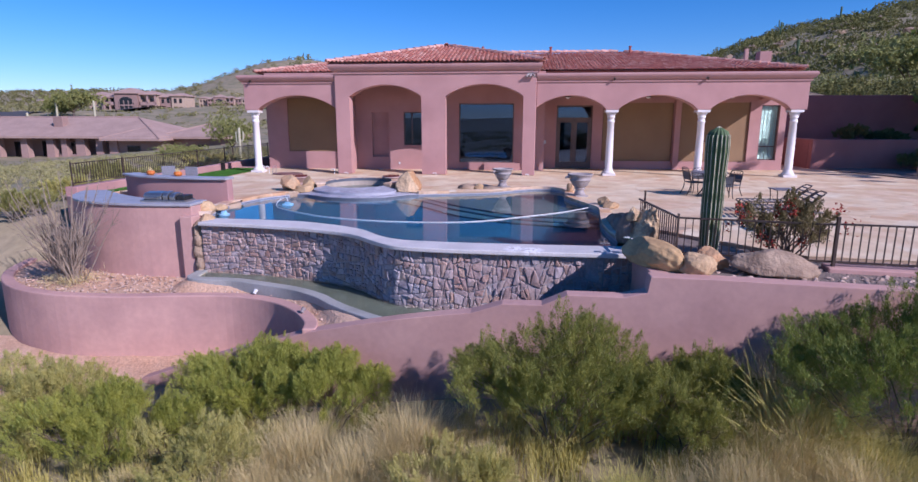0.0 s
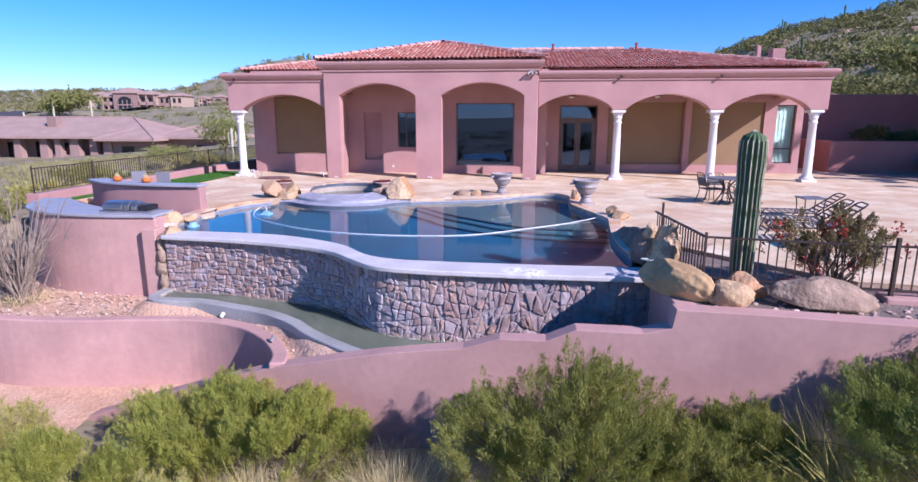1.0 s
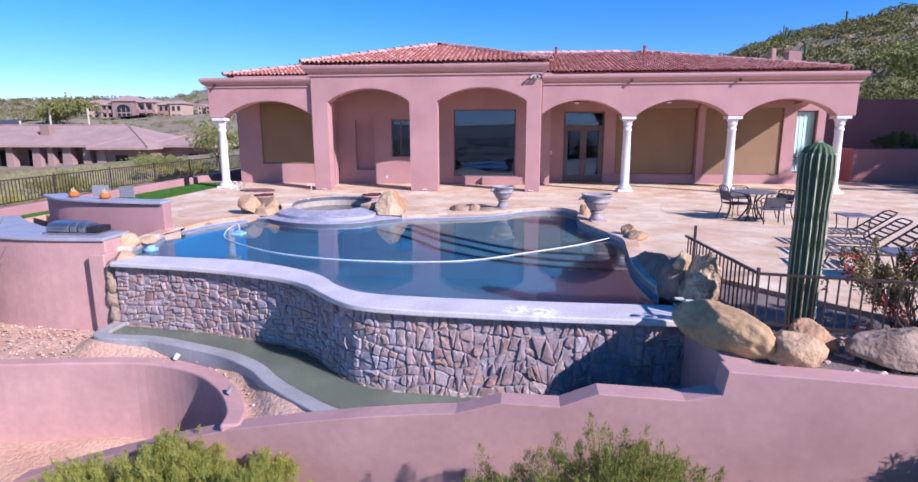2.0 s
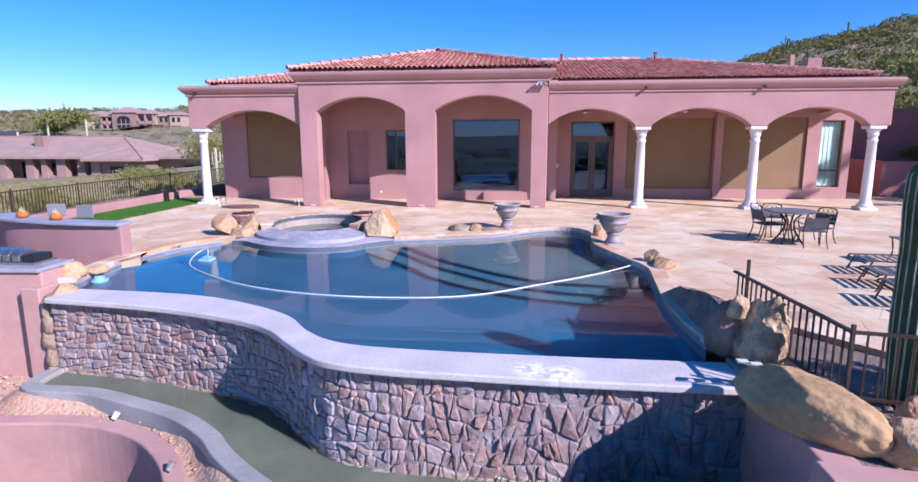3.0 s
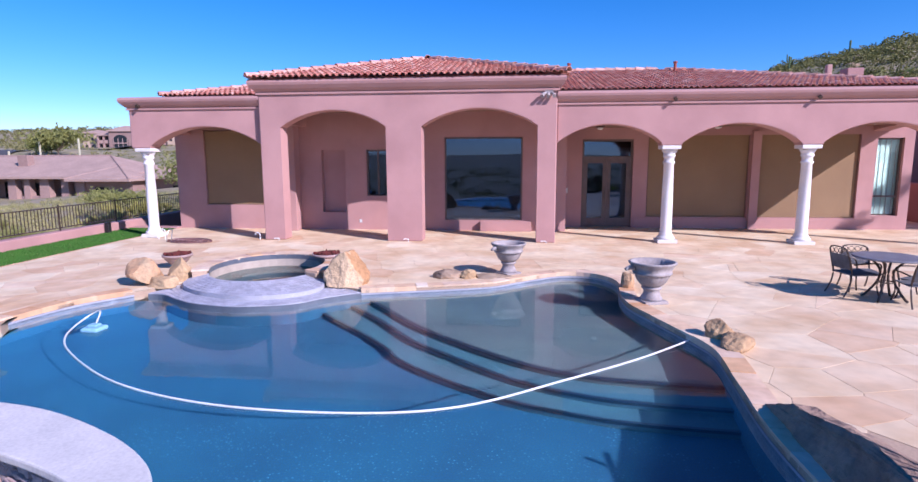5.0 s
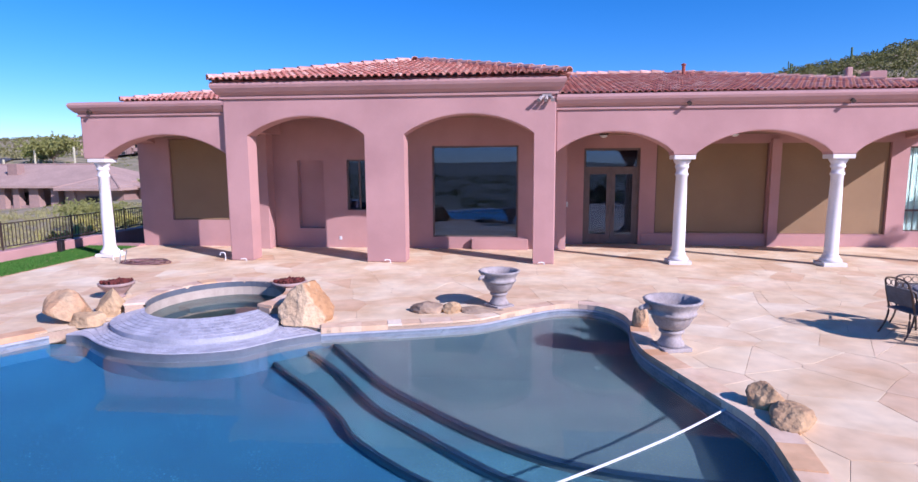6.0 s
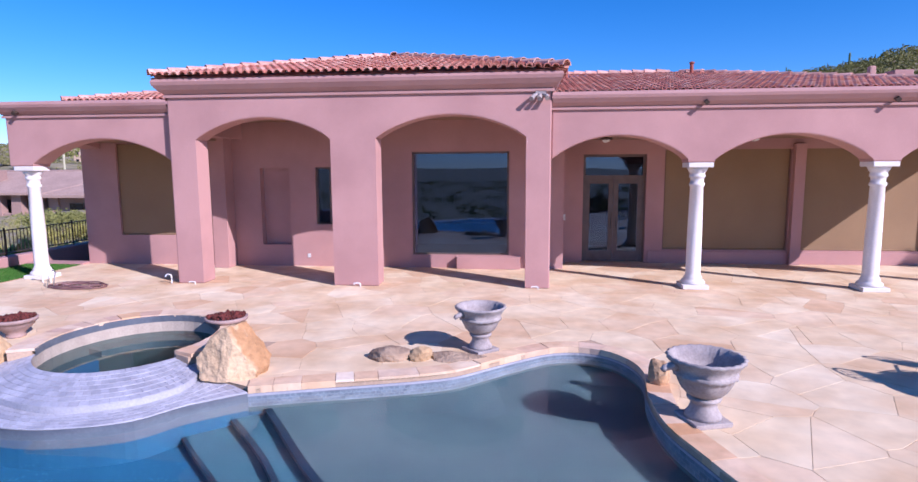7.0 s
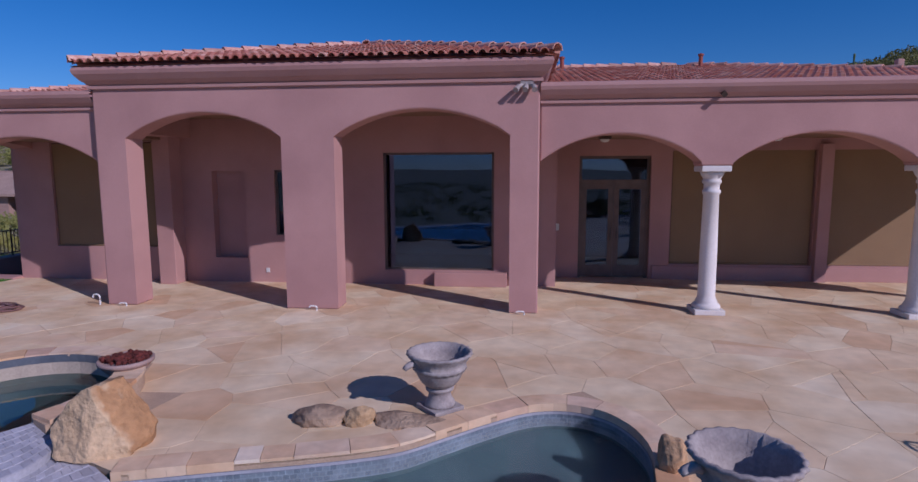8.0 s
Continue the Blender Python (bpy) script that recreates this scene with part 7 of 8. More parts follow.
def shrub(name, at, rx, ry, h, seed, label, leaves=14000, leaf=(0.050, 0.0042), material=None, lobes=9, stems=9, category="shrub", group="shrubs below the wall", sparse=0.0, red=0, plume=1.0):
    """A bushy shrub: stems from the base, twigs to lobes of fine upright leaves."""
    rng = np.random.default_rng(seed)
    at = np.array(at, float)
    s = thing(name, tuple(at), label, category, group)
    lob = []
    for k in range(lobes):
        a = 2 * math.pi * (k + rng.uniform(-0.3, 0.3)) / max(1, lobes - 2)
        rr = rng.uniform(0.35, 0.95) if k < lobes - 2 else rng.uniform(0.0, 0.3)
        zz = h * (rng.uniform(0.38, 0.74) if k < lobes - 2 else rng.uniform(0.74, 0.86))
        lob.append((at + np.array((rx * rr * math.cos(a), ry * rr * math.sin(a), zz)), rng.uniform(0.19, 0.40)))
    bm = bmesh.new()
    for k in range(stems):
        c, _ = lob[k % lobes]
        b0 = at + np.array((rng.uniform(-0.12, 0.12), rng.uniform(-0.12, 0.12), -0.05))
        mid = (b0 * 0.55 + c * 0.45) + rng.normal(0, 0.07, 3)
        tube(bm, catmull([b0, mid, c], 3), 0.018, 5, 0.006)
        for _ in range(5):
            e = c + rng.normal(0, 0.5, 3) * np.array((rx, ry, h * 0.5)) * 0.5
            tube(bm, [mid * 0.5 + c * 0.5, (c + e) / 2 + rng.normal(0, 0.04, 3), e], 0.007, 4, 0.003)
    part("woody_frame", bm, BARK, s)
    per = int(leaves * 2.7) // lobes
    allq = []
    for c, q in lob:
        # upright plumes on the outside of each lobe
        plumes = max(10, per // 150)
        u = unit_rows(rng.normal(0, 1, (plumes, 3)) + np.array((0, 0, 0.35)))
        rad = rng.uniform(0.35, 1.0, (plumes, 1)) ** 0.4
        foot = c + u * rad * np.array((rx * q * 1.35, ry * q * 1.35, h * q * 0.8)) * rng.uniform(0.8, 1.2, (plumes, 1))
        foot = foot[foot[:, 2] > at[2] + 0.04]
        foot = foot[rng.uniform(0, 1, len(foot)) > sparse]
        way = unit_rows(unit_rows(foot - (at + np.array((0, 0, h * 0.25)))) * 0.6 + np.array((0, 0, 0.8)) + rng.normal(0, 0.22, (len(foot), 3)))
        tall = rng.uniform(0.14, 0.30, (len(foot), 1)) * plume
        k = rng.integers(0, len(foot), per)
        t = rng.uniform(0, 1, (per, 1))
        base = foot[k] + way[k] * tall[k] * t + rng.normal(0, 1, (per, 3)) * (0.046 * (1.2 - t)) * plume
        allq.append(leaf_blades(rng, base, way[k] * 1.2, *leaf))
    quads = np.concatenate(allq)
    part("foliage", tri_soup("foliage", quads, 3), material or LEAF, s)
    if red:
        c = at + rng.normal(0, 1, (red, 3)) * np.array((rx * 0.6, ry * 0.5, h * 0.22)) + np.array((0, 0, h * 0.72))
        base = np.repeat(c, 22, axis=0) + rng.normal(0, 0.05, (22 * red, 3))
        tagged(part("bracts", tri_soup("bracts", leaf_blades(rng, base, np.tile((0, 0, 0.3), (22 * red, 1)), 0.05, 0.022), 3), PETAL, s, "clusters of red bracts"), kind="stuff")
    return s


def gz(x, y):
    return float(ground_z(np.array(x), np.array(y)))


BROOM = "bushy yellow-green desert broom shrub below the wall"
shrub("shrub", (1.85, 7.95, gz(1.85, 7.95)), 1.25, 0.85, 1.85, 1, BROOM, 44200, lobes=16, stems=16, plume=1.15, material=LEAF_MID)
shrub("shrub", (3.65, 7.85, gz(3.65, 7.85)), 0.95, 0.75, 1.25, 2, BROOM, 28900, lobes=10, material=LEAF_MID)
shrub("shrub", (6.3, 7.55, gz(6.3, 7.55)), 1.5, 0.9, 2.15, 3, "dense deep green shrub below the wall", 44200, material=LEAF_DEEP, lobes=16, stems=16, plume=1.15)
shrub("shrub", (8.3, 7.1, gz(8.3, 7.1)), 1.3, 0.9, 2.2, 13, "dense deep green shrub below the wall", 34000, material=LEAF_DEEP, lobes=12, stems=12)
shrub("shrub", (-3.35, 9.1, gz(-3.35, 9.1)), 1.25, 0.8, 1.1, 4, BROOM, 34000, lobes=14, stems=14, plume=1.15)
shrub("shrub", (-1.95, 8.75, gz(-1.95, 8.75)), 0.95, 0.75, 1.2, 5, BROOM, 27200, lobes=9)
shrub("shrub", (-6.9, 8.4, gz(-6.9, 8.4)), 1.25, 0.95, 1.2, 6, BROOM, 27200, lobes=9, material=LEAF_PALE)
shrub("shrub", (-5.1, 7.9, gz(-5.1, 7.9)), 1.2, 0.9, 1.3, 7, BROOM, 25500, lobes=9)
shrub("shrub", (-3.3, 7.2, gz(-3.3, 7.2)), 1.0, 0.8, 1.05, 17, BROOM, 13000, lobes=8, material=LEAF_PALE)
shrub("shrub", (-8.9, 8.2, gz(-8.9, 8.2)), 1.2, 0.9, 1.0, 18, BROOM, 12000, lobes=8, material=LEAF_PALE)
shrub("shrub", (0.6, 6.7, gz(0.6, 6.7)), 0.8, 0.6, 0.75, 10, "grey-green low shrub below the wall", 9000, material=LEAF_PALE, lobes=8)
shrub("bougainvillea", (5.68, 10.2, -0.08), 0.72, 0.5, 1.05, 11, "straggly bougainvillea with sparse leaves and red bracts by the fence", 5200, (0.036, 0.010), VINE, 12, 22, "shrub", "", 0.35, 16)


def tuft(name, at, spread, length, blades, seed, label, material, lean=0.55, group="grass tufts"):
    """A tussock: long thin blades that arch outwards."""
    rng = np.random.default_rng(seed)
    at = np.array(at, float)
    base = at + np.stack([rng.normal(0, spread * 0.25, blades), rng.normal(0, spread * 0.25, blades), np.full(blades, -0.03)], 1)
    a = rng.uniform(0, 2 * math.pi, blades)
    out = np.stack([np.cos(a), np.sin(a), np.zeros(blades)], 1)
    L = (length * rng.uniform(0.55, 1.15, blades))[:, None]
    bend = (lean * rng.uniform(0.2, 1.3, blades))[:, None]
    up = np.array((0, 0, 1.0))
    side = np.cross(out, up)
    w = 0.005
    rows = []
    for t in (0.0, 0.35, 0.7, 1.0):
        p = base + up * L * (t - 0.42 * bend * t * t) + out * L * bend * (0.25 * t + 0.75 * t * t)
        rows.append((p - side * w * (1.05 - t), p + side * w * (1.05 - t)))
    quads = np.concatenate([np.stack([r[0], r[1], s[1], s[0]], 1) for r, s in zip(rows, rows[1:])])
    return tagged(part(name, tri_soup(name, quads, 4), material), label, "grass", group, "")


DRY = "dry straw-coloured grass tussock with arching blades"
tufts = [(-0.25, 7.6, 1.15, 2600, STRAW), (-1.9, 7.5, 1.1, 2600, STRAW), (-0.9, 7.1, 1.0, 2400, STRAW), (0.15, 6.7, 0.95, 2200, STRAW), (-1.25, 6.5, 0.95, 2200, STRAW), (-2.3, 6.9, 0.9, 2000, STRAW),
         (0.75, 7.2, 0.7, 1600, STRAW), (1.25, 6.3, 0.75, 1700, STRAW), (-2.9, 6.6, 0.8, 1800, STRAW), (-4.3, 6.9, 0.7, 1500, STRAW), (4.75, 7.65, 1.5, 2600, STRAW), (5.15, 7.45, 1.4, 2200, GREENGRASS), (4.35, 7.35, 1.1, 2200, GREENGRASS), (4.5, 7.0, 1.0, 2600, STRAW),
         (4.0, 6.5, 0.95, 2200, STRAW), (5.1, 6.5, 0.95, 2200, STRAW), (5.6, 7.1, 0.9, 1800, GREENGRASS), (3.4, 6.6, 0.7, 1500, STRAW), (6.4, 6.3, 0.9, 1600, GREENGRASS), (2.6, 6.5, 0.8, 1500, GREENGRASS), (1.9, 6.2, 0.7, 1500, STRAW), (5.4, 5.9, 0.9, 1800, GREENGRASS), (-5.4, 6.5, 0.7, 1400, GREENGRASS), (-7.0, 7.2, 0.7, 1400, GREENGRASS), (-6.2, 8.6, 0.6, 1200, GREENGRASS)]
for k, (x, y, L, n, mt) in enumerate(tufts):
    tuft("grass_tussock", (x, y, gz(x, y)), 0.75, L, n, 30 + k, DRY if mt is STRAW else "yellow-green grass tussock with arching blades", mt, 0.75)


# seeding grass between the shrubs, its pale plumes bent by the wind
plume = thing("fountain_grass", (4.62, 7.45, gz(4.62, 7.45)), "tall green grass with pale feathery plumes between the shrubs", "grass", "grass tufts")
rng = np.random.default_rng(55)
for k in range(60):
    b0 = np.array((4.62 + rng.normal(0, 0.16), 7.40 + rng.normal(0, 0.12), gz(4.62, 7.45) - 0.03))
    L, bend, dy = rng.uniform(0.9, 1.75), rng.uniform(0.12, 0.6), rng.normal(-0.05, 0.18)
    at = lambda t: b0 + np.array((-bend * t * t, dy * t, t - 0.28 * bend * t * t)) * L
    bm = bmesh.new()
    tube(bm, [at(t) for t in (0.0, 0.3, 0.55, 0.8)], 0.006, 4, 0.004)
    stalk = part("stalk", bm, PALO, plume)
    bm = bmesh.new()
    tube(bm, [at(0.79), at(0.86), at(1.0)], 0.009, 5, 0.002)
    part("plume", bm, GREENGRASS, stalk, "pale feathery seed head")


def saguaro(at, h, r, seed, label, arms=(), group="", ribs=16, spines=True, skin=None):
    """A ribbed columnar cactus, waisted and round-topped."""
    c = thing("saguaro_cactus", at, label, "cactus", group)
    rng = random.Random(seed)

    def ribbed(path, rad, segs):
        bm = bmesh.new()
        pts = [Vector(tuple(p)) for p in path]
        rings = []
        n = len(pts)
        for i, p in enumerate(pts):
            t = i / (n - 1)
            d = (pts[min(i + 1, n - 1)] - pts[max(i - 1, 0)]).normalized()
            sx = d.cross(Vector((0, 1, 0)))
            sx.normalize()
            sy = d.cross(sx)
            cap = math.sqrt(max(0.0, 1 - max(0.0, (t - 0.93) / 0.07) ** 2))
            w = rad * (0.80 + 0.20 * math.sin(min(t / 0.62, 1) * 2.0)) if t < 0.70 else rad * (0.985 + 0.10 * math.sin((t - 0.70) / 0.30 * math.pi))
            w = w * max(cap, 0.03)
            rings.append([bm.verts.new(p + (sx * math.cos(a) + sy * math.sin(a)) * w * (1 + 0.11 * math.cos(ribs * a))) for a in (2 * math.pi * k / segs for k in range(segs))])
        for a, b in zip(rings, rings[1:]):
            for k in range(segs):
                bm.faces.new((a[k], a[(k + 1) % segs], b[(k + 1) % segs], b[k]))
        bm.faces.new(rings[-1])
        lines = []
        if spines:
            for q in range(ribs):
                k = round(q * segs / ribs) % segs
                lines.append(bmesh.new())
                tube(lines[-1], [rings[i][k].co.copy() + (rings[i][k].co - pts[i]).normalized() * 0.002 for i in range(0, n, 2)], 0.0085, 4)
        return bm, lines

    x, y, z = at
    bm, ln = ribbed([(x, y, z - 0.05 + (h + 0.05) * k / 30) for k in range(31)], r, ribs * 4)
    b = part("trunk", bm, skin or CACTUS, c, smooth=True)
    for row in ln:
        part("spine_line", row, SPINE, b, "pale spines along a rib")
    for z0, a, L in arms:
        d = Vector((math.cos(a), math.sin(a), 0))
        p = Vector((x, y, z + z0))
        path = catmull([p, p + d * r * 2.2 + Vector((0, 0, 0.0)), p + d * r * 3 + Vector((0, 0, r * 1.6)), p + d * r * 3.1 + Vector((0, 0, L))], 5)
        bm, ln = ribbed(path, r * 0.6, ribs * 2)
        part("arm", bm, skin or CACTUS, c, smooth=True)
    return c


# low dry grass and weeds between the shrubs
rng = np.random.default_rng(61)
gx0, gy0 = rng.uniform(-10.0, 9.5, 520), rng.uniform(4.6, 8.9, 520)
ok = gy0 < 9.25 - 0.158 * gx0
gx0, gy0 = gx0[ok], gy0[ok]
k = np.repeat(np.arange(len(gx0)), 80)
n = len(k)
size = rng.uniform(0.18, 0.5, len(gx0))[k][:, None]
a = rng.uniform(0, 2 * math.pi, n)
out = np.stack([np.cos(a), np.sin(a), np.zeros(n)], 1)
base = np.stack([gx0[k], gy0[k], ground_z(gx0, gy0)[k] - 0.02], 1) + rng.normal(0, 0.10, (n, 3)) * np.array((1, 1, 0))
bend = rng.uniform(0.1, 0.9, (n, 1))
side = np.cross(out, np.array((0, 0, 1.0))) * 0.006
p1, p2 = base + (np.array((0, 0, 0.6)) + out * 0.2 * bend) * size, base + (np.array((0, 0, 1.0)) + out * 0.8 * bend) * size * rng.uniform(0.7, 1.1, (n, 1))
quads = np.concatenate([np.stack([base - side, base + side, p1 + side * 0.7, p1 - side * 0.7], 1), np.stack([p1 - side * 0.7, p1 + side * 0.7, p2 + side * 0.1, p2 - side * 0.1], 1)])
tagged(part("ground_grass", tri_soup("ground_grass", quads, 4), GREENGRASS), "low dry yellow-green grass and weeds between the shrubs", "grass", kind="stuff")

saguaro((4.46, 10.28, -0.10), 2.28, 0.152, 1, "tall ribbed green saguaro cactus behind the iron fence")

# dry many-stemmed ocotillo in the raised planter
oc = thing("ocotillo", (-9.35, 12.45, -1.56), "bare grey many-stemmed ocotillo shrub in the raised planter", "shrub")
rng = np.random.default_rng(77)
twigs = bmesh.new()
for k in range(72):
    a = rng.uniform(0, 2 * math.pi)
    lean = rng.uniform(0.05, 0.8)
    L = rng.uniform(1.2, 2.75)
    b0 = np.array((-9.35 + rng.normal(0, 0.10), 12.45 + rng.normal(0, 0.08), -1.5))
    d = np.array((math.cos(a) * lean - 0.10, math.sin(a) * lean * 0.7, 1.0))
    d /= np.linalg.norm(d)
    pts = [b0 + d * L * t + rng.normal(0, 0.035, 3) * t + np.array((0, 0, -0.12 * lean * t * t)) for t in (0, 0.25, 0.5, 0.75, 1.0)]
    bm = bmesh.new()
    tube(bm, catmull(pts, 3), 0.019, 5, 0.006)
    for _ in range(9):
        t = rng.integers(1, 4)
        e = pts[t] + (d + rng.normal(0, 0.5, 3)) * rng.uniform(0.12, 0.4)
        tube(twigs, [pts[t], (pts[t] + e) / 2 + rng.normal(0, 0.02, 3), e], 0.006, 4, 0.003)
    part("stem", bm, DEADWOOD, oc)
tagged(part("twig_tangle", twigs, DEADWOOD, oc), "thin dry side twigs", kind="stuff")
base = np.array((-9.35, 12.45, -1.5)) + rng.normal(0, 1, (900, 3)) * np.array((0.35, 0.3, 0.05)) + np.array((0, 0, 0.06))
part("dry_litter", tri_soup("dry_litter", leaf_blades(rng, base, np.tile((0, 0, 0.3), (900, 1)), 0.16, 0.004), 3), STRAW, oc, "dry litter round the foot")

# shrubs on the slope west of the kerb and by the neighbour's garden
WEST = "grey-green desert shrub on the slope beyond the fence"
rng = random.Random(90)
west = [(-14.4, 16.5, 1.1, 0.8), (-15.6, 20.5, 1.3, 0.9), (-14.3, 24.5, 1.1, 0.8), (-17.5, 25.5, 1.5, 1.1), (-15.2, 29.5, 1.2, 0.9), (-19.0, 18.5, 1.4, 1.0), (-21.5, 30.0, 1.6, 1.2),
        (-14.2, 12.2, 1.1, 1.0), (-17.0, 14.0, 1.3, 1.1), (-24.0, 24.0, 1.6, 1.2), (-18.5, 36.0, 1.5, 1.1)]
for k, (x, y, rx, h) in enumerate(west):
    shrub("shrub", (x, y, gz(x, y) - 0.05), rx, rx * 0.85, h * 0.78, 100 + k, WEST, 5200, (0.10, 0.012), (LEAF_GREY, LEAF_PALE, PALO)[k % 3], 9, 8, group="shrubs beyond the fence")
saguaro((-22.4, 48.0, gz(-22.4, 48.0)), 2.6, 0.10, 5, "pale dry saguaro cactus with arms beyond the fence", ((1.5, 0.4, 0.8), (1.3, 2.9, 1.0)), "saguaros beyond the fence", 10, False, SPINE)
# shrubs and rocks on the terrace east of the house
for k, (x, y, z, rx, h) in enumerate(((17.2, 30.4, 1.05, 0.6, 0.75), (19.0, 30.8, 1.05, 0.8, 0.5), (18.6, 27.6, 0.02, 0.7, 0.6), (20.6, 26.0, 0.02, 0.8, 0.6), (22.6, 24.2, 0.02, 0.9, 0.7))):
    shrub("shrub", (x, y, z), rx, 0.7, h, 140 + k, "dark green shrub on the terrace by the garden wall", 3000, (0.09, 0.02), SCRUB, 8, 8, group="terrace shrubs")

# ---------- distance ----------
def scrub_field(name, n, xr, yr, size, seed, material, label, keep, per=70, leaf=0.22):
    """Many small desert bushes, too many to count, as one mesh of leaf clumps."""
    rng = np.random.default_rng(seed)
    x, y = rng.uniform(*xr, n), rng.uniform(*yr, n)
    ok = keep(x, y)
    x, y = x[ok], y[ok]
    z = ground_z(x, y)
    s = rng.uniform(*size, len(x))
    c = np.stack([x, y, z], 1)
    u = rng.normal(0, 1, (len(x), per, 3))
    u /= np.linalg.norm(u, axis=2, keepdims=True)
    u *= rng.uniform(0.3, 1.0, (len(x), per, 1)) ** 0.4
    lump = 1 + 0.35 * np.sin(u[:, :, :1] * 4 + s[:, None, None] * 9) * np.cos(u[:, :, 1:2] * 5)
    p = c[:, None, :] + u * lump * np.stack([s, s, s * 0.62], 1)[:, None, :] + np.stack([0 * s, 0 * s, s * 0.45], 1)[:, None, :]
    p = p.reshape(-1, 3)
    big = np.repeat(s, per) * leaf
    d = unit_rows(rng.normal(0, 1, p.shape) + np.array((0, 0, 0.5)))
    side = unit_rows(np.cross(d, rng.normal(0, 1, p.shape)))
    a = d * (big * rng.uniform(0.7, 1.4, len(p)))[:, None]
    b = side * (big * rng.uniform(0.35, 0.7, len(p)))[:, None]
    blades = np.stack([p - a - b, p - a + b, p + a], 1)
    return tagged(part(name, tri_soup(name, blades, 3), material), label, "scrub", kind="stuff")


hill_side = lambda x, y: (x > 14.5) & (y > 33.5)
scrub_field("hill_scrub", 700, (14, 120), (34, 110), (0.7, 1.7), 1, SCRUB_HILL, "olive desert scrub covering the near hillside", hill_side, 230, 0.085)
scrub_field("hill_scrub", 2700, (30, 320), (105, 270), (1.0, 2.6), 2, SCRUB_HILL, "olive desert scrub covering the upper hillside", hill_side, 72, 0.17)
scrub_field("hill_scrub", 46, (22, 100), (38, 120), (1.5, 2.8), 31, PALO, "soft yellow-green bushes on the near hillside", hill_side, 900, 0.045)
WEED = leafy("green_brown_weed", (0.26, 0.25, 0.09), (0.54, 0.49, 0.22), 0.8, 0.3)
west_side = lambda x, y: (x < -13.5) & ~((np.abs(x + 56) < 27) & (np.abs(y - 84) < 16)) & (np.hypot(x + 14, y - 14) > 7)
scrub_field("west_scrub", 1300, (-95, -13), (8, 130), (0.2, 0.5), 3, SCRUB_PALE, "grey-green desert scrub on the western slope", west_side, 75, 0.14)
scrub_field("west_weeds", 2300, (-48, -13), (10, 72), (0.18, 0.42), 23, WEED, "green-brown weeds and grass on the slope beyond the fence", west_side, 60, 0.135)
scrub_field("west_scrub", 1700, (-420, -10), (110, 480), (1.0, 2.6), 4, SCRUB_PALE, "grey-green desert scrub in the middle distance", lambda x, y: (x < 20) & ~((x - 1 < -0.56 * (y - 5)) & (x - 1 > -0.80 * (y - 5)) & (y < 262)), 60, 0.20)
scrub_field("west_scrub", 330, (-180, -60), (105, 228), (0.4, 1.1), 14, SCRUB_PALE, "low desert scrub below the villa", lambda x, y: (x - 1 < -0.56 * (y - 5)) & (x - 1 > -0.80 * (y - 5)), 50, 0.22)
scrub_field("far_scrub", 1500, (-900, 60), (430, 1000), (2.5, 5.0), 8, SCRUB, "desert scrub on the far low hills", lambda x, y: x < y * 0.1, 30, 0.3)
scrub_field("valley_scrub", 1500, (-420, 420), (-600, -22), (1.4, 3.6), 5, SCRUB, "dark desert scrub in the valley below the house", lambda x, y: y < -22, 26, 0.24)
scrub_field("slope_scrub", 260, (-13, 30), (-22, 4.8), (0.4, 1.0), 6, SCRUB, "desert scrub on the slope below the shrubs", lambda x, y: np.hypot(x - 1.2, y) > 1.5, 110, 0.085)

for k, (x, y, h) in enumerate(((84.0, 205.0, 7.0), (104.0, 210.0, 8.0), (124.0, 200.0, 8.5), (66.0, 150.0, 6.0), (116.0, 160.0, 6.5), (52.0, 78.0, 4.2), (61.0, 86.0, 4.5), (75.0, 95.0, 4.6))):
    arms = ((h * 0.45, 0.5 + k, h * 0.25), (h * 0.5, 3.4 + k, h * 0.3)) if k % 2 == 0 else ()
    saguaro((x, y, gz(x, y) - 0.2), h * 0.72, 0.27, 20 + k, "distant saguaro cactus on the hillside", arms, "hillside saguaros", 8, False)
for k, (x, y, h) in enumerate(((-115.5, 140.0, 6.2), (-106.0, 141.0, 5.6), (-122.0, 138.0, 3.4))):
    saguaro((x, y, gz(x, y) - 0.2), h, 0.22, 40 + k, "distant pale saguaro cactus beside the road", (), "distant saguaros", 8, False, SPINE)


def rocks_field(n, seed):
    r = np.random.default_rng(seed)
    vs, fs = [], []
    ico = bmesh.new()
    bmesh.ops.create_icosphere(ico, subdivisions=1, radius=1.0)
    base = np.array([v.co[:] for v in ico.verts])
    tri = [[v.index for v in f.verts] for f in ico.faces]
    ico.free()
    for _ in range(n):
        x, y = r.uniform(16, 150), r.uniform(34, 200)
        s = r.uniform(0.25, 1.0) * (1 + y / 120)
        p = base * (1 + r.normal(0, 0.16, (len(base), 1))) * np.array((s, s * r.uniform(0.6, 1.1), s * 0.6)) + np.array((x, y, gz(x, y)))
        k = len(vs)
        vs += [tuple(q) for q in p]
        fs += [tuple(i + k for i in t) for t in tri]
    return raw("hill_rocks", vs, fs)


tagged(part("hill_rocks", rocks_field(170, 9), ROCK_GREY), "scattered grey rocks on the hillside", "rocks", kind="stuff")


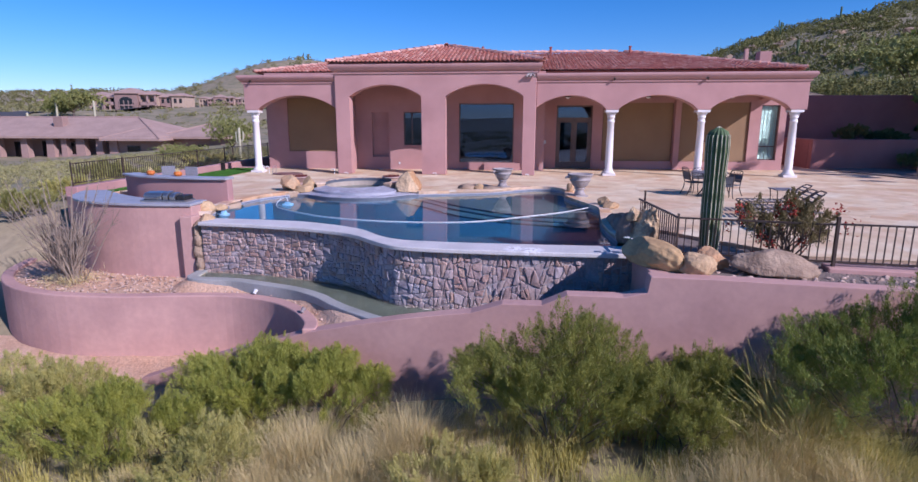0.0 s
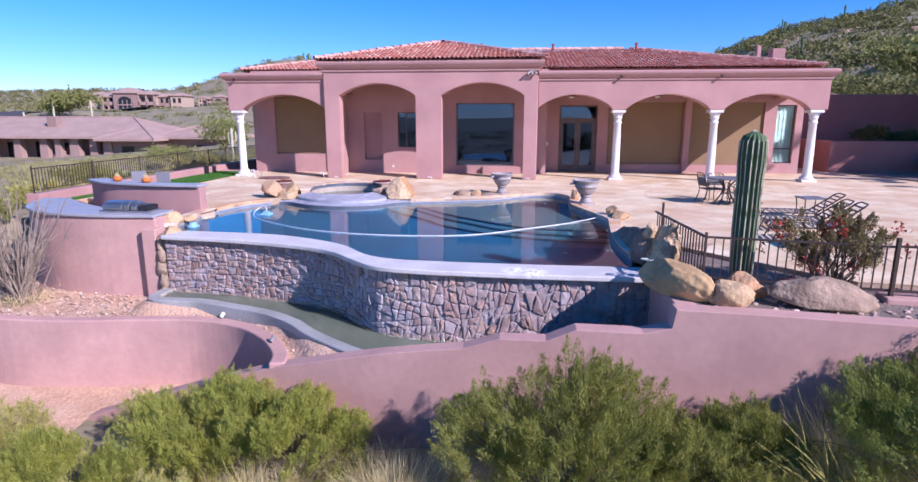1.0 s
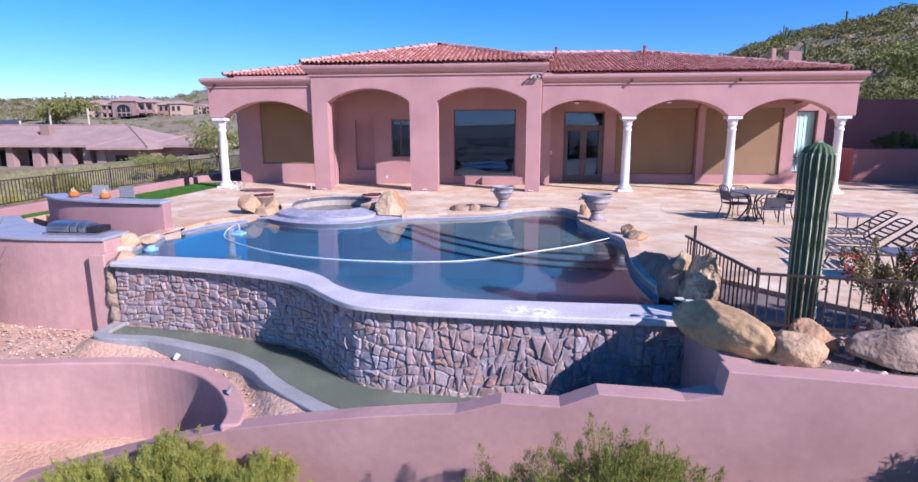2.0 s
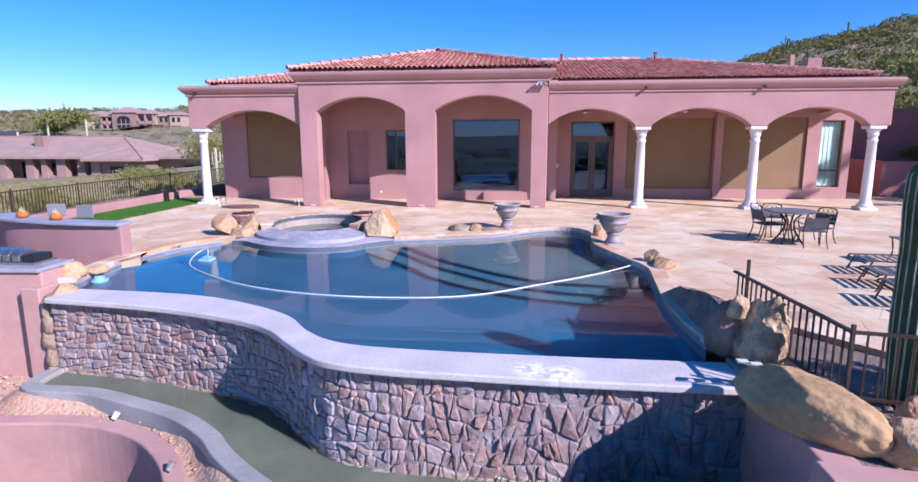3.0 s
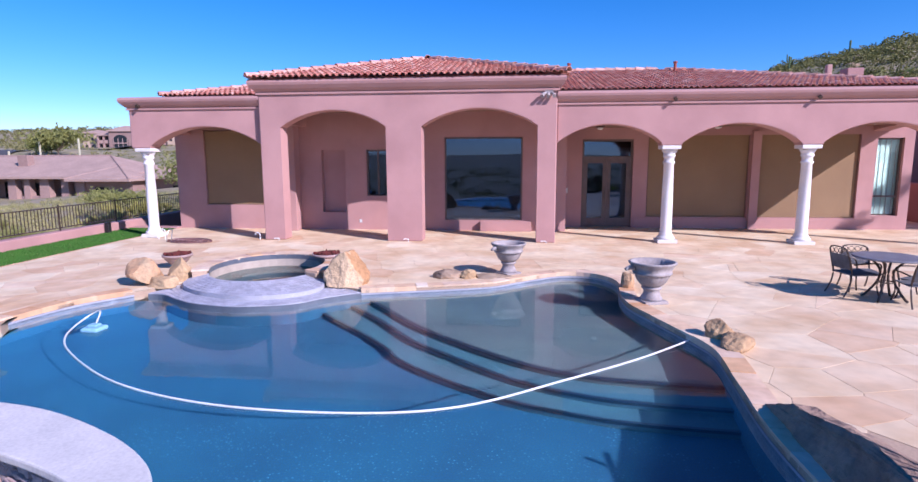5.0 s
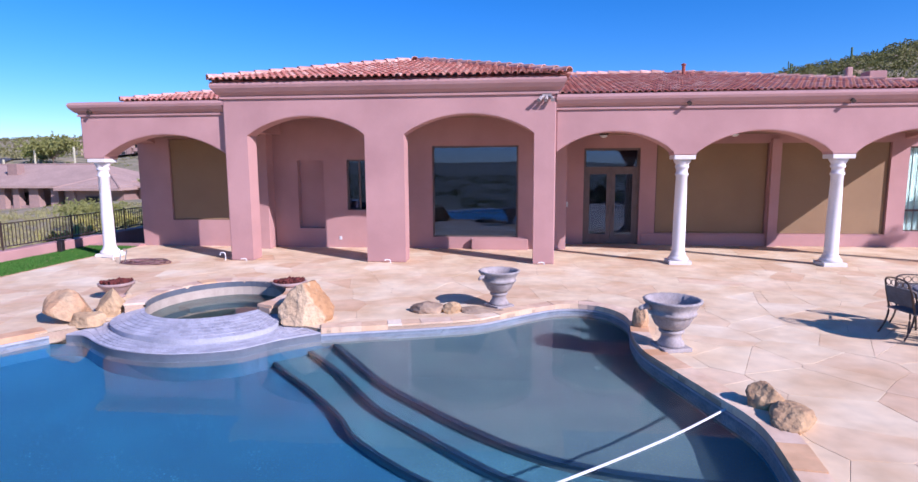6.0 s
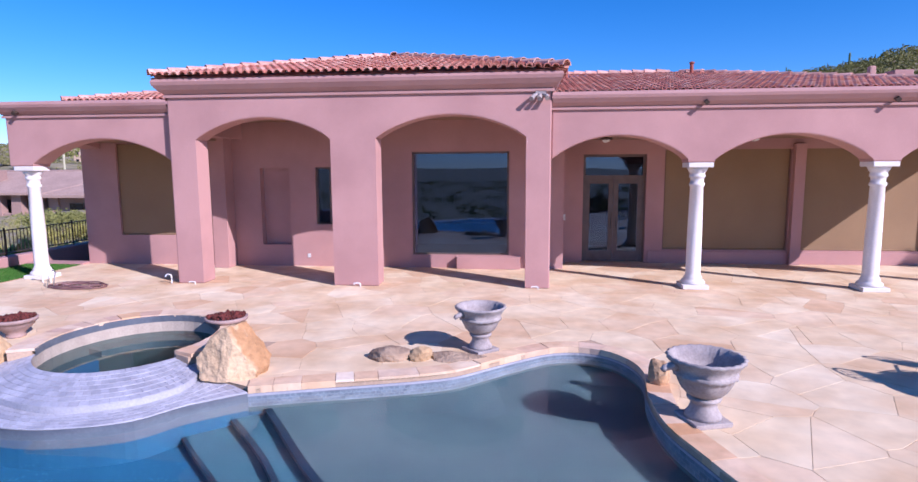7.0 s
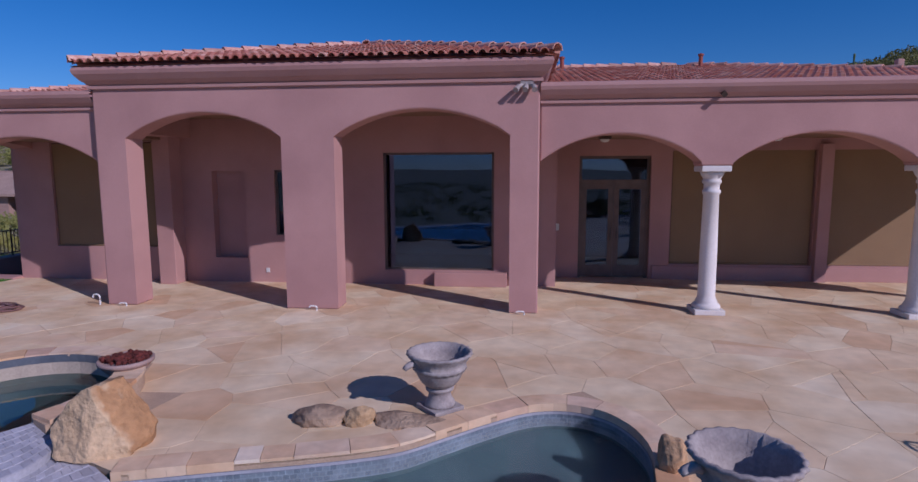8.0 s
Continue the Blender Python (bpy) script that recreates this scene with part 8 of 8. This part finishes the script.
def hip_roof(bm, x0, x1, y0, y1, z, rise, over=0.6):
    """A hipped roof with a fascia."""
    x0, x1, y0, y1 = x0 - over, x1 + over, y0 - over, y1 + over
    w = min(x1 - x0, y1 - y0) / 2
    if x1 - x0 > y1 - y0:
        r0, r1 = (x0 + w, (y0 + y1) / 2), (x1 - w, (y0 + y1) / 2)
    else:
        r0, r1 = ((x0 + x1) / 2, y0 + w), ((x0 + x1) / 2, y1 - w)
    lo = [bm.verts.new((x, y, z - 0.3)) for x, y in ((x0, y0), (x1, y0), (x1, y1), (x0, y1))]
    hi = [bm.verts.new((x, y, z)) for x, y in ((x0, y0), (x1, y0), (x1, y1), (x0, y1))]
    a, b = bm.verts.new((*r0, z + rise)), bm.verts.new((*r1, z + rise))
    for k in range(4):
        bm.faces.new((lo[k], lo[(k + 1) % 4], hi[(k + 1) % 4], hi[k]))
    bm.faces.new(lo[::-1])
    if x1 - x0 > y1 - y0:
        for f in ((hi[0], hi[1], b, a), (hi[1], hi[2], b), (hi[2], hi[3], a, b), (hi[3], hi[0], a)):
            bm.faces.new(f)
    else:
        for f in ((hi[0], hi[1], a), (hi[1], hi[2], b, a), (hi[2], hi[3], b), (hi[3], hi[0], a, b)):
            bm.faces.new(f)


def battered(x, y, w, d, z0, z1, lean):
    """A stucco pier whose sides slope inwards towards the top."""
    bm = bmesh.new()
    lo = [bm.verts.new((x + sx * w / 2 * (1 + lean), y + sy * d / 2 * (1 + lean), z0)) for sx, sy in ((-1, -1), (1, -1), (1, 1), (-1, 1))]
    hi = [bm.verts.new((x + sx * w / 2, y + sy * d / 2, z1)) for sx, sy in ((-1, -1), (1, -1), (1, 1), (-1, 1))]
    for k in range(4):
        bm.faces.new((lo[k], lo[(k + 1) % 4], hi[(k + 1) % 4], hi[k]))
    bm.faces.new(lo[::-1])
    bm.faces.new(hi)
    return bm


def neighbour(x, y, z):
    """A long low brown house: wings under hipped roofs at several heights, a deep porch with sloping piers, dark windows."""
    h = thing("neighbour_house", (x, y, z), "low brown stucco house with hipped tile roofs and deep porch", "house")
    m = Matrix.Translation((x, y, z))

    def put(name, bm, mt, parent=h, label=""):
        bmesh.ops.transform(bm, matrix=m, verts=bm.verts)
        return part(name, bm, mt, parent, label)

    put("wall", boxm(-30, 2, 3.0, 15, -2.5, 3.7), FAR_WALL)
    put("wall", boxm(2, 9, 1.0, 15, -2.5, 3.6), FAR_WALL)
    put("wall", boxm(9, 16.5, 4.0, 14, -2.5, 3.4), FAR_WALL)
    put("wall", boxm(-34, -22, -2.5, 3.0, -2.5, 3.5), FAR_WALL)
    for name, (x0, x1, y0, y1, zz, rise) in (("roof", (-30, 8.5, 0.5, 15, 3.85, 2.75)), ("roof", (7.5, 17, 3.2, 14, 3.75, 1.7)), ("roof", (-35, -21, -3.2, 8, 3.45, 2.1)), ("roof", (1.2, 9.2, -0.2, 9, 3.55, 1.6))):
        bm = bmesh.new()
        hip_roof(bm, x0, x1, y0, y1, zz, rise)
        r = put(name, bm, FAR_ROOF, h, "mauve-brown concrete-tile hipped roof")
        bm = bmesh.new()
        w = min(x1 - x0, y1 - y0) / 2 + 0.6
        a, b = ((x0 - 0.6 + w, (y0 + y1) / 2), (x1 + 0.6 - w, (y0 + y1) / 2)) if x1 - x0 > y1 - y0 else (((x0 + x1) / 2, y0 - 0.6 + w), ((x0 + x1) / 2, y1 + 0.6 - w))
        tube(bm, [(*a, zz + rise), (*b, zz + rise)], 0.16, 6)
        for e, corner in ((a, (x0 - 0.6, y0 - 0.6)), (b if x1 - x0 > y1 - y0 else a, (x1 + 0.6, y0 - 0.6))):
            tube(bm, [(*e, zz + rise), (*corner, zz)], 0.14, 6)
        put("ridge_cap", bm, FAR_RIDGE, r)
    put("chimney", boxm(-9.8, -8.3, 3.6, 4.8, 4.4, 6.7, 0.05), FAR_WALL)
    for px_, w in ((-21.0, 1.0), (-17.2, 1.1), (-12.6, 1.0), (-8.4, 1.1), (-6.2, 0.8), (-3.6, 1.3), (-0.6, 1.0), (1.6, 1.2)):
        put("porch_pier", battered(px_, 1.2, w, 0.9, -2.5, 3.5, 0.35), FAR_PIER, h, "sloping pink stucco pier")
    put("parapet", boxm(-7.2, -4.2, 0.9, 1.3, -2.5, 1.2, 0.05), FAR_PIER)
    for a, b, y0, z0, z1 in ((-20.2, -18.0, 3.0, 0.1, 2.9), (-16.2, -13.6, 3.0, 0.1, 2.9), (-11.6, -9.4, 3.0, 0.1, 3.0), (-7.6, -4.8, 3.0, 0.9, 2.8), (-2.8, -1.4, 3.0, 0.1, 2.9), (0.0, 1.2, 3.0, 0.1, 2.9),
                             (3.6, 5.6, 1.0, 0.9, 2.4), (12.8, 14.3, 4.0, 0.9, 2.5), (-31.0, -28.6, -2.5, 0.4, 2.6), (-26.4, -24.0, -2.5, 0.4, 2.6)):
        w = put("window", boxm(a, b, y0 - 0.08, y0, z0 - 0.1, z1 + 0.1), FRAME)
        put("pane", boxm(a + 0.1, b - 0.1, y0 - 0.12, y0 - 0.07, z0, z1), FAR_GLASS, w)
    put("terrace", boxm(-24, 3, -3.5, 3.0, -3.4, -0.1, 0.05), FAR_WALL)
    put("terrace_wall", boxm(-24, -10, -3.6, -3.3, -3.4, 0.45, 0.04), FAR_PIER)
    return h


neighbour(-59.5, 80.0, -4.2)


def villa(x, y, z, s, turn, label):
    """A distant two-storey house stepped up the slope: blocks at several depths, low tiled roofs, an arched loggia, balconies and windows."""
    h = thing("villa", (x, y, z), label, "house", "distant houses")
    m = Matrix.Translation((x, y, z)) @ Matrix.Rotation(radians(turn), 4, "Z") @ Matrix.Diagonal((s, s, s * 1.28, 1))

    def put(name, bm, mt, parent=h, lab=""):
        bmesh.ops.transform(bm, matrix=m, verts=bm.verts)
        return part(name, bm, mt, parent, lab)

    blocks = ((-22, -13, 2, 6.4, 1.2, FAR_TAN, "windows"), (-14, -8, 0, 5.6, 1.3, FAR_WALL, "balcony"), (-8, 2, -3, 7.0, 1.9, FAR_WALL, "arch"), (2, 10, 0, 6.6, 1.3, FAR_TAN, "balcony"),
              (10, 16, 1.5, 5.8, 1.2, FAR_WALL, "windows"), (16, 22, 0.5, 6.2, 1.0, FAR_TAN, "windows"))
    for x0, x1, y0, z1, rise, mt, kind_of in blocks:
        put("wall", boxm(x0, x1, y0, 13, -4, z1), mt)
        bm = bmesh.new()
        hip_roof(bm, x0, x1, y0 - (1.6 if kind_of == "balcony" else 0), 13, z1 + 0.1, rise, 0.7)
        put("roof", bm, FAR_ROOF)
        wide = x1 - x0
        if kind_of == "arch":
            bm = bmesh.new()
            poly = [(x0 + 1.6, 0.2)] + [((x0 + x1) / 2 + (wide / 2 - 1.6) * math.cos(t), 3.4 + 2.3 * math.sin(t)) for t in np.linspace(math.pi, 0, 13)] + [(x1 - 1.6, 0.2)]
            lo, hi = [bm.verts.new((u, y0 - 0.05, v)) for u, v in poly], [bm.verts.new((u, y0 + 0.3, v)) for u, v in poly]
            bm.faces.new(lo)
            bm.faces.new(hi[::-1])
            for k in range(len(poly)):
                j = (k + 1) % len(poly)
                bm.faces.new((lo[k], hi[k], hi[j], lo[j]))
            w = put("window", bm, FAR_GLASS, h, "tall arched dark window")
            for k in range(4):
                u = x0 + 2.0 + k * (wide - 4) / 3
                put("mullion", boxm(u - 0.14, u + 0.14, y0 - 0.16, y0 - 0.06, 0.2, 4.4), FAR_PIER, w)
            put("transom_bar", boxm(x0 + 1.6, x1 - 1.6, y0 - 0.16, y0 - 0.06, 2.6, 2.95), FAR_PIER, w)
            continue
        if kind_of == "balcony":
            put("balcony", boxm(x0 + 0.2, x1 - 0.2, y0 - 1.8, y0, 2.7, 3.0), FAR_PIER)
            put("parapet", boxm(x0 + 0.2, x1 - 0.2, y0 - 1.8, y0 - 1.6, 3.0, 3.9), FAR_PIER)
            for u in (x0 + 0.5, (x0 + x1) / 2, x1 - 0.5):
                put("pillar", boxm(u - 0.35, u + 0.35, y0 - 1.8, y0 - 1.1, -4, z1), FAR_PIER)
        for fz, top in ((0.3, 2.3), (3.4, 5.3)):
            n = max(2, int(wide / 3))
            for k in range(n):
                a = x0 + 0.9 + k * (wide - 1.2) / n
                w = put("window", boxm(a, a + 1.5, y0 - 0.04, y0, fz, top), FAR_PIER)
                put("pane", boxm(a + 0.15, a + 1.35, y0 - 0.09, y0 - 0.05, fz + 0.15, top - 0.15), FAR_GLASS, w)
    put("retaining_wall", boxm(-24, 14, -5.5, -5.0, -4, -0.6, 0.05), FAR_PIER)
    return h


villa(-158.5, 235.0, 4.2, 0.90, 10, "distant brown two-storey hillside villa with tiled roofs")
villa(-134.0, 262.0, 7.0, 0.5, 12, "distant tan hillside house behind the villa")
for k, (x, y, s) in enumerate(((-330, 420, 0.7), (-265, 470, 0.6), (-400, 500, 0.8), (-210, 520, 0.7), (-460, 560, 0.8))):
    villa(x, y, gz(x, y) + 1.0, s, 20 + 10 * k, "tiny distant house on the low hills")

# road climbing away in the middle distance
bm = bmesh.new()
line = catmull([(-118, 108), (-128, 128), (-138, 150), (-149.5, 170), (-160.5, 190), (-166, 215), (-150, 240)], 10)
ribs = []
for p, nn in zip(line, normals2(line)):
    a, b = p + nn * 4.2, p - nn * 4.2
    zc = max(gz(a[0], a[1]), gz(b[0], b[1]), gz(p[0], p[1])) + 0.4
    ribs.append((bm.verts.new((a[0], a[1], zc)), bm.verts.new((b[0], b[1], zc))))
for r, q in zip(ribs, ribs[1:]):
    bm.faces.new((r[0], r[1], q[1], q[0]))
solid("road", bm, ROAD, "asphalt road climbing through the desert", "road", "structure")


def tree(at, h, rx, seed, label, material=None, n=9000, leaf=(0.34, 0.09)):
    """A desert tree: forked trunk and limbs with an airy, uneven crown."""
    rng = np.random.default_rng(seed)
    at = np.array(at, float)
    t = thing("desert_tree", tuple(at), label, "tree", "desert trees")
    bm = bmesh.new()
    fork = at + np.array((0, 0, h * 0.25))
    tube(bm, [at - np.array((0, 0, 0.3)), fork], h * 0.03, 8, h * 0.022)
    tops = []
    for k in range(7):
        a = 2 * math.pi * k / 7 + rng.uniform(-0.3, 0.3)
        e = at + np.array((rx * 0.65 * math.cos(a), rx * 0.65 * math.sin(a), h * rng.uniform(0.5, 0.85)))
        tube(bm, catmull([fork, (fork + e) / 2 + rng.normal(0, h * 0.03, 3), e], 3), h * 0.016, 6, h * 0.005)
        tops.append(e)
    tops.append(at + np.array((0, 0, h * 0.85)))
    part("trunk", bm, BARK, t)
    q = []
    for e in tops:
        m = n // len(tops)
        tips = e + rng.normal(0, 1, (90, 3)) * np.array((rx * 0.3, rx * 0.3, h * 0.12))
        base = tips[rng.integers(0, 90, m)] + rng.normal(0, 0.12, (m, 3)) * h * 0.1
        q.append(leaf_blades(rng, base, np.tile((0, 0, 0.2), (m, 1)), *leaf))
    part("crown", tri_soup("crown", np.concatenate(q), 3), material or LEAF, t)


tree((-115.0, 145.0, gz(-115, 145)), 6.9, 6.2, 1, "broad yellow-green desert tree beside the road", PALO, 16000, (0.42, 0.12))
tree((-124.0, 152.0, gz(-124, 152)), 4.6, 3.6, 2, "low green desert tree beside the road", LEAF_DEEP, 9000, (0.36, 0.11))
tree((-24.6, 51.0, gz(-24.6, 51)), 3.7, 1.9, 3, "feathery green desert tree below the house", PALO, 13000, (0.12, 0.032))
tree((-22.8, 40.0, gz(-22.8, 40)), 1.45, 1.6, 4, "low feathery green desert tree below the house", PALO, 9000, (0.11, 0.025))
tree((33.0, 52.0, gz(33, 52)), 5.0, 4.0, 6, "feathery yellow-green desert tree on the hillside", PALO)
tree((44.0, 66.0, gz(44, 66)), 5.5, 5.0, 7, "feathery yellow-green desert tree on the hillside", PALO)
tree((56.0, 72.0, gz(56, 72)), 5.5, 5.0, 8, "feathery yellow-green desert tree on the hillside", PALO)
tree((70.0, 88.0, gz(70, 88)), 6.0, 5.5, 9, "feathery yellow-green desert tree on the hillside", PALO)
# added trees, mostly out of view, that throw shade on the garden wall
tree((25.8, 27.6, 0.0), 9.5, 5.0, 11, "dense green desert tree added to shade the garden wall", LEAF_DEEP, 22000, (0.34, 0.13))
tree((30.5, 28.2, 0.0), 8.5, 5.0, 12, "dense green desert tree added to shade the garden wall", LEAF_DEEP, 22000, (0.34, 0.13))
tree((24.2, 29.9, 0.0), 7.0, 3.2, 14, "dense green desert tree added to shade the garden wall", LEAF_DEEP, 14000, (0.26, 0.10))
tree((28.0, 24.0, 0.0), 9.5, 5.0, 13, "dense green desert tree added to shade the garden wall", LEAF_DEEP, 22000, (0.34, 0.13))

# ---------- gravel in the planter ----------
r = np.random.default_rng(12)
ico = bmesh.new()
bmesh.ops.create_icosphere(ico, subdivisions=1, radius=1.0)
bv = np.array([v.co[:] for v in ico.verts])
bt = [[v.index for v in f.verts] for f in ico.faces]
ico.free()
gx_, gy_ = r.uniform(-11, -2.6, 5200), r.uniform(9.9, 14.0, 5200)
ok = inside(bed_in + trough_side, gx_, gy_)
vs, fs = [], []
for x, y in zip(gx_[ok][:1300], gy_[ok][:1300]):
    p = bv * r.uniform(0.010, 0.034) * (1 + r.normal(0, 0.15, (len(bv), 1))) * np.array((1, 1, 0.7)) + np.array((x, y, -1.535 + 0.02 * r.normal()))
    k = len(vs)
    vs += [tuple(q) for q in p]
    fs += [tuple(i + k for i in t) for t in bt]
for x, y in zip(r.uniform(3.6, 9.0, 700), r.uniform(8.9, 11.5, 700)):
    p = bv * r.uniform(0.015, 0.05) * (1 + r.normal(0, 0.15, (len(bv), 1))) * np.array((1, 1, 0.7)) + np.array((x, y, -0.07))
    if y < wall_y(x) + 0.1 or y > 10.4:
        continue
    k = len(vs)
    vs += [tuple(q) for q in p]
    fs += [tuple(i + k for i in t) for t in bt]
tagged(part("gravel", raw("gravel", vs, fs), GRAVEL), "loose pink and tan gravel", "gravel", kind="stuff")

# ---------- flagstones ----------
rs = random.Random(21)
seeds = []
y = 9.5
row = 0
while y < 31.5:
    x = -12.0 + (0.45 if row % 2 else 0.0)
    while x < 17.6:
        seeds.append((x + rs.uniform(-0.42, 0.42), y + rs.uniform(-0.38, 0.38)))
        x += rs.choice((0.40, 0.55, 0.8, 1.15))
    y += 0.64
    row += 1


def pieces(cut):
    """Drops doubled corners, and parts a clipped outline where it runs across open water."""
    clean = []
    for q in cut:
        if not clean or abs(q[0] - clean[-1][0]) + abs(q[1] - clean[-1][1]) > 0.012:
            clean.append(q)
    if len(clean) > 2 and abs(clean[0][0] - clean[-1][0]) + abs(clean[0][1] - clean[-1][1]) < 0.012:
        clean.pop()
    n = len(clean)
    if n < 3:
        return []
    a = np.array(clean)
    b = np.roll(a, -1, axis=0)
    d = b - a
    nn = np.stack([-d[:, 1], d[:, 0]], 1) / (np.hypot(d[:, 0], d[:, 1])[:, None] + 1e-9) * 0.01
    mid = (a + b) / 2
    paved = inside(patio_outline, (mid + nn)[:, 0], (mid + nn)[:, 1]) | inside(patio_outline, (mid - nn)[:, 0], (mid - nn)[:, 1])
    if paved.all():
        return [clean]
    start = int(np.where(~paved)[0][0]) + 1
    chains, run = [], []
    for k in range(n):
        i = (start + k) % n
        run.append(clean[i])
        if not paved[i]:
            chains.append(run)
            run = []
    return chains


def on_patio(poly):
    """True when no edge of the stone hangs out over the water, and it is no sliver."""
    a = np.array(poly)
    c = a.mean(axis=0)
    b = np.roll(a, -1, axis=0)
    size = np.linalg.svd(a - c, compute_uv=False)[1] / math.sqrt(len(a))
    if size < 0.035:
        return False
    for t in (0.2, 0.5, 0.8):
        m = a * (1 - t) + b * t
        m = c + (m - c) * 0.93
        if not inside(patio_outline, m[:, 0], m[:, 1]).all():
            return False
    return True


stones = []
for poly in cells(seeds, 1.6, 0.0055):
    if len(poly) < 3:
        continue
    if area2(poly) < 0:
        poly = poly[::-1]
    for clean in pieces(clip_convex(patio_outline, poly)):
        if len(clean) >= 3 and abs(area2(clean)) > 0.03 and on_patio(clean):
            stones.append(clean)


def slab_data(poly, lift):
    """A thin stone with a chamfered edge."""
    c = np.mean(np.array(poly), axis=0)
    n = len(poly)
    v = [(q[0], q[1], -0.02) for q in poly] + [(q[0], q[1], lift - 0.001) for q in poly]
    top = []
    for q in poly:
        d = np.array(q) - c
        L = np.hypot(*d)
        k = max(0.0, 1 - 0.004 / max(L, 0.02))
        top.append((c[0] + d[0] * k, c[1] + d[1] * k, lift))
    v += top
    f = [tuple(range(2 * n, 3 * n))]
    for i in range(n):
        j = (i + 1) % n
        f.append((i, j, n + j, n + i))
        f.append((n + i, n + j, 2 * n + j, 2 * n + i))
    return v, f


near = sorted(range(len(stones)), key=lambda i: abs(np.mean([q[1] for q in stones[i]]) - 20.0) + 0.8 * abs(np.mean([q[0] for q in stones[i]]) - 2.0))
single = set(near[:300])
jv, jf = [], []
for i, poly in enumerate(stones):
    v, f = slab_data(poly, rs.uniform(-0.0008, 0.0008))
    if i in single:
        part("flagstone", raw("flagstone", v, f), FLAG, patio)
    else:
        k = len(jv)
        jv += v
        jf += [tuple(a + k for a in q) for q in f]
if jv:
    tagged(part("flagstones", raw("flagstones", jv, jf), FLAG_JOINED, patio), kind="stuff")
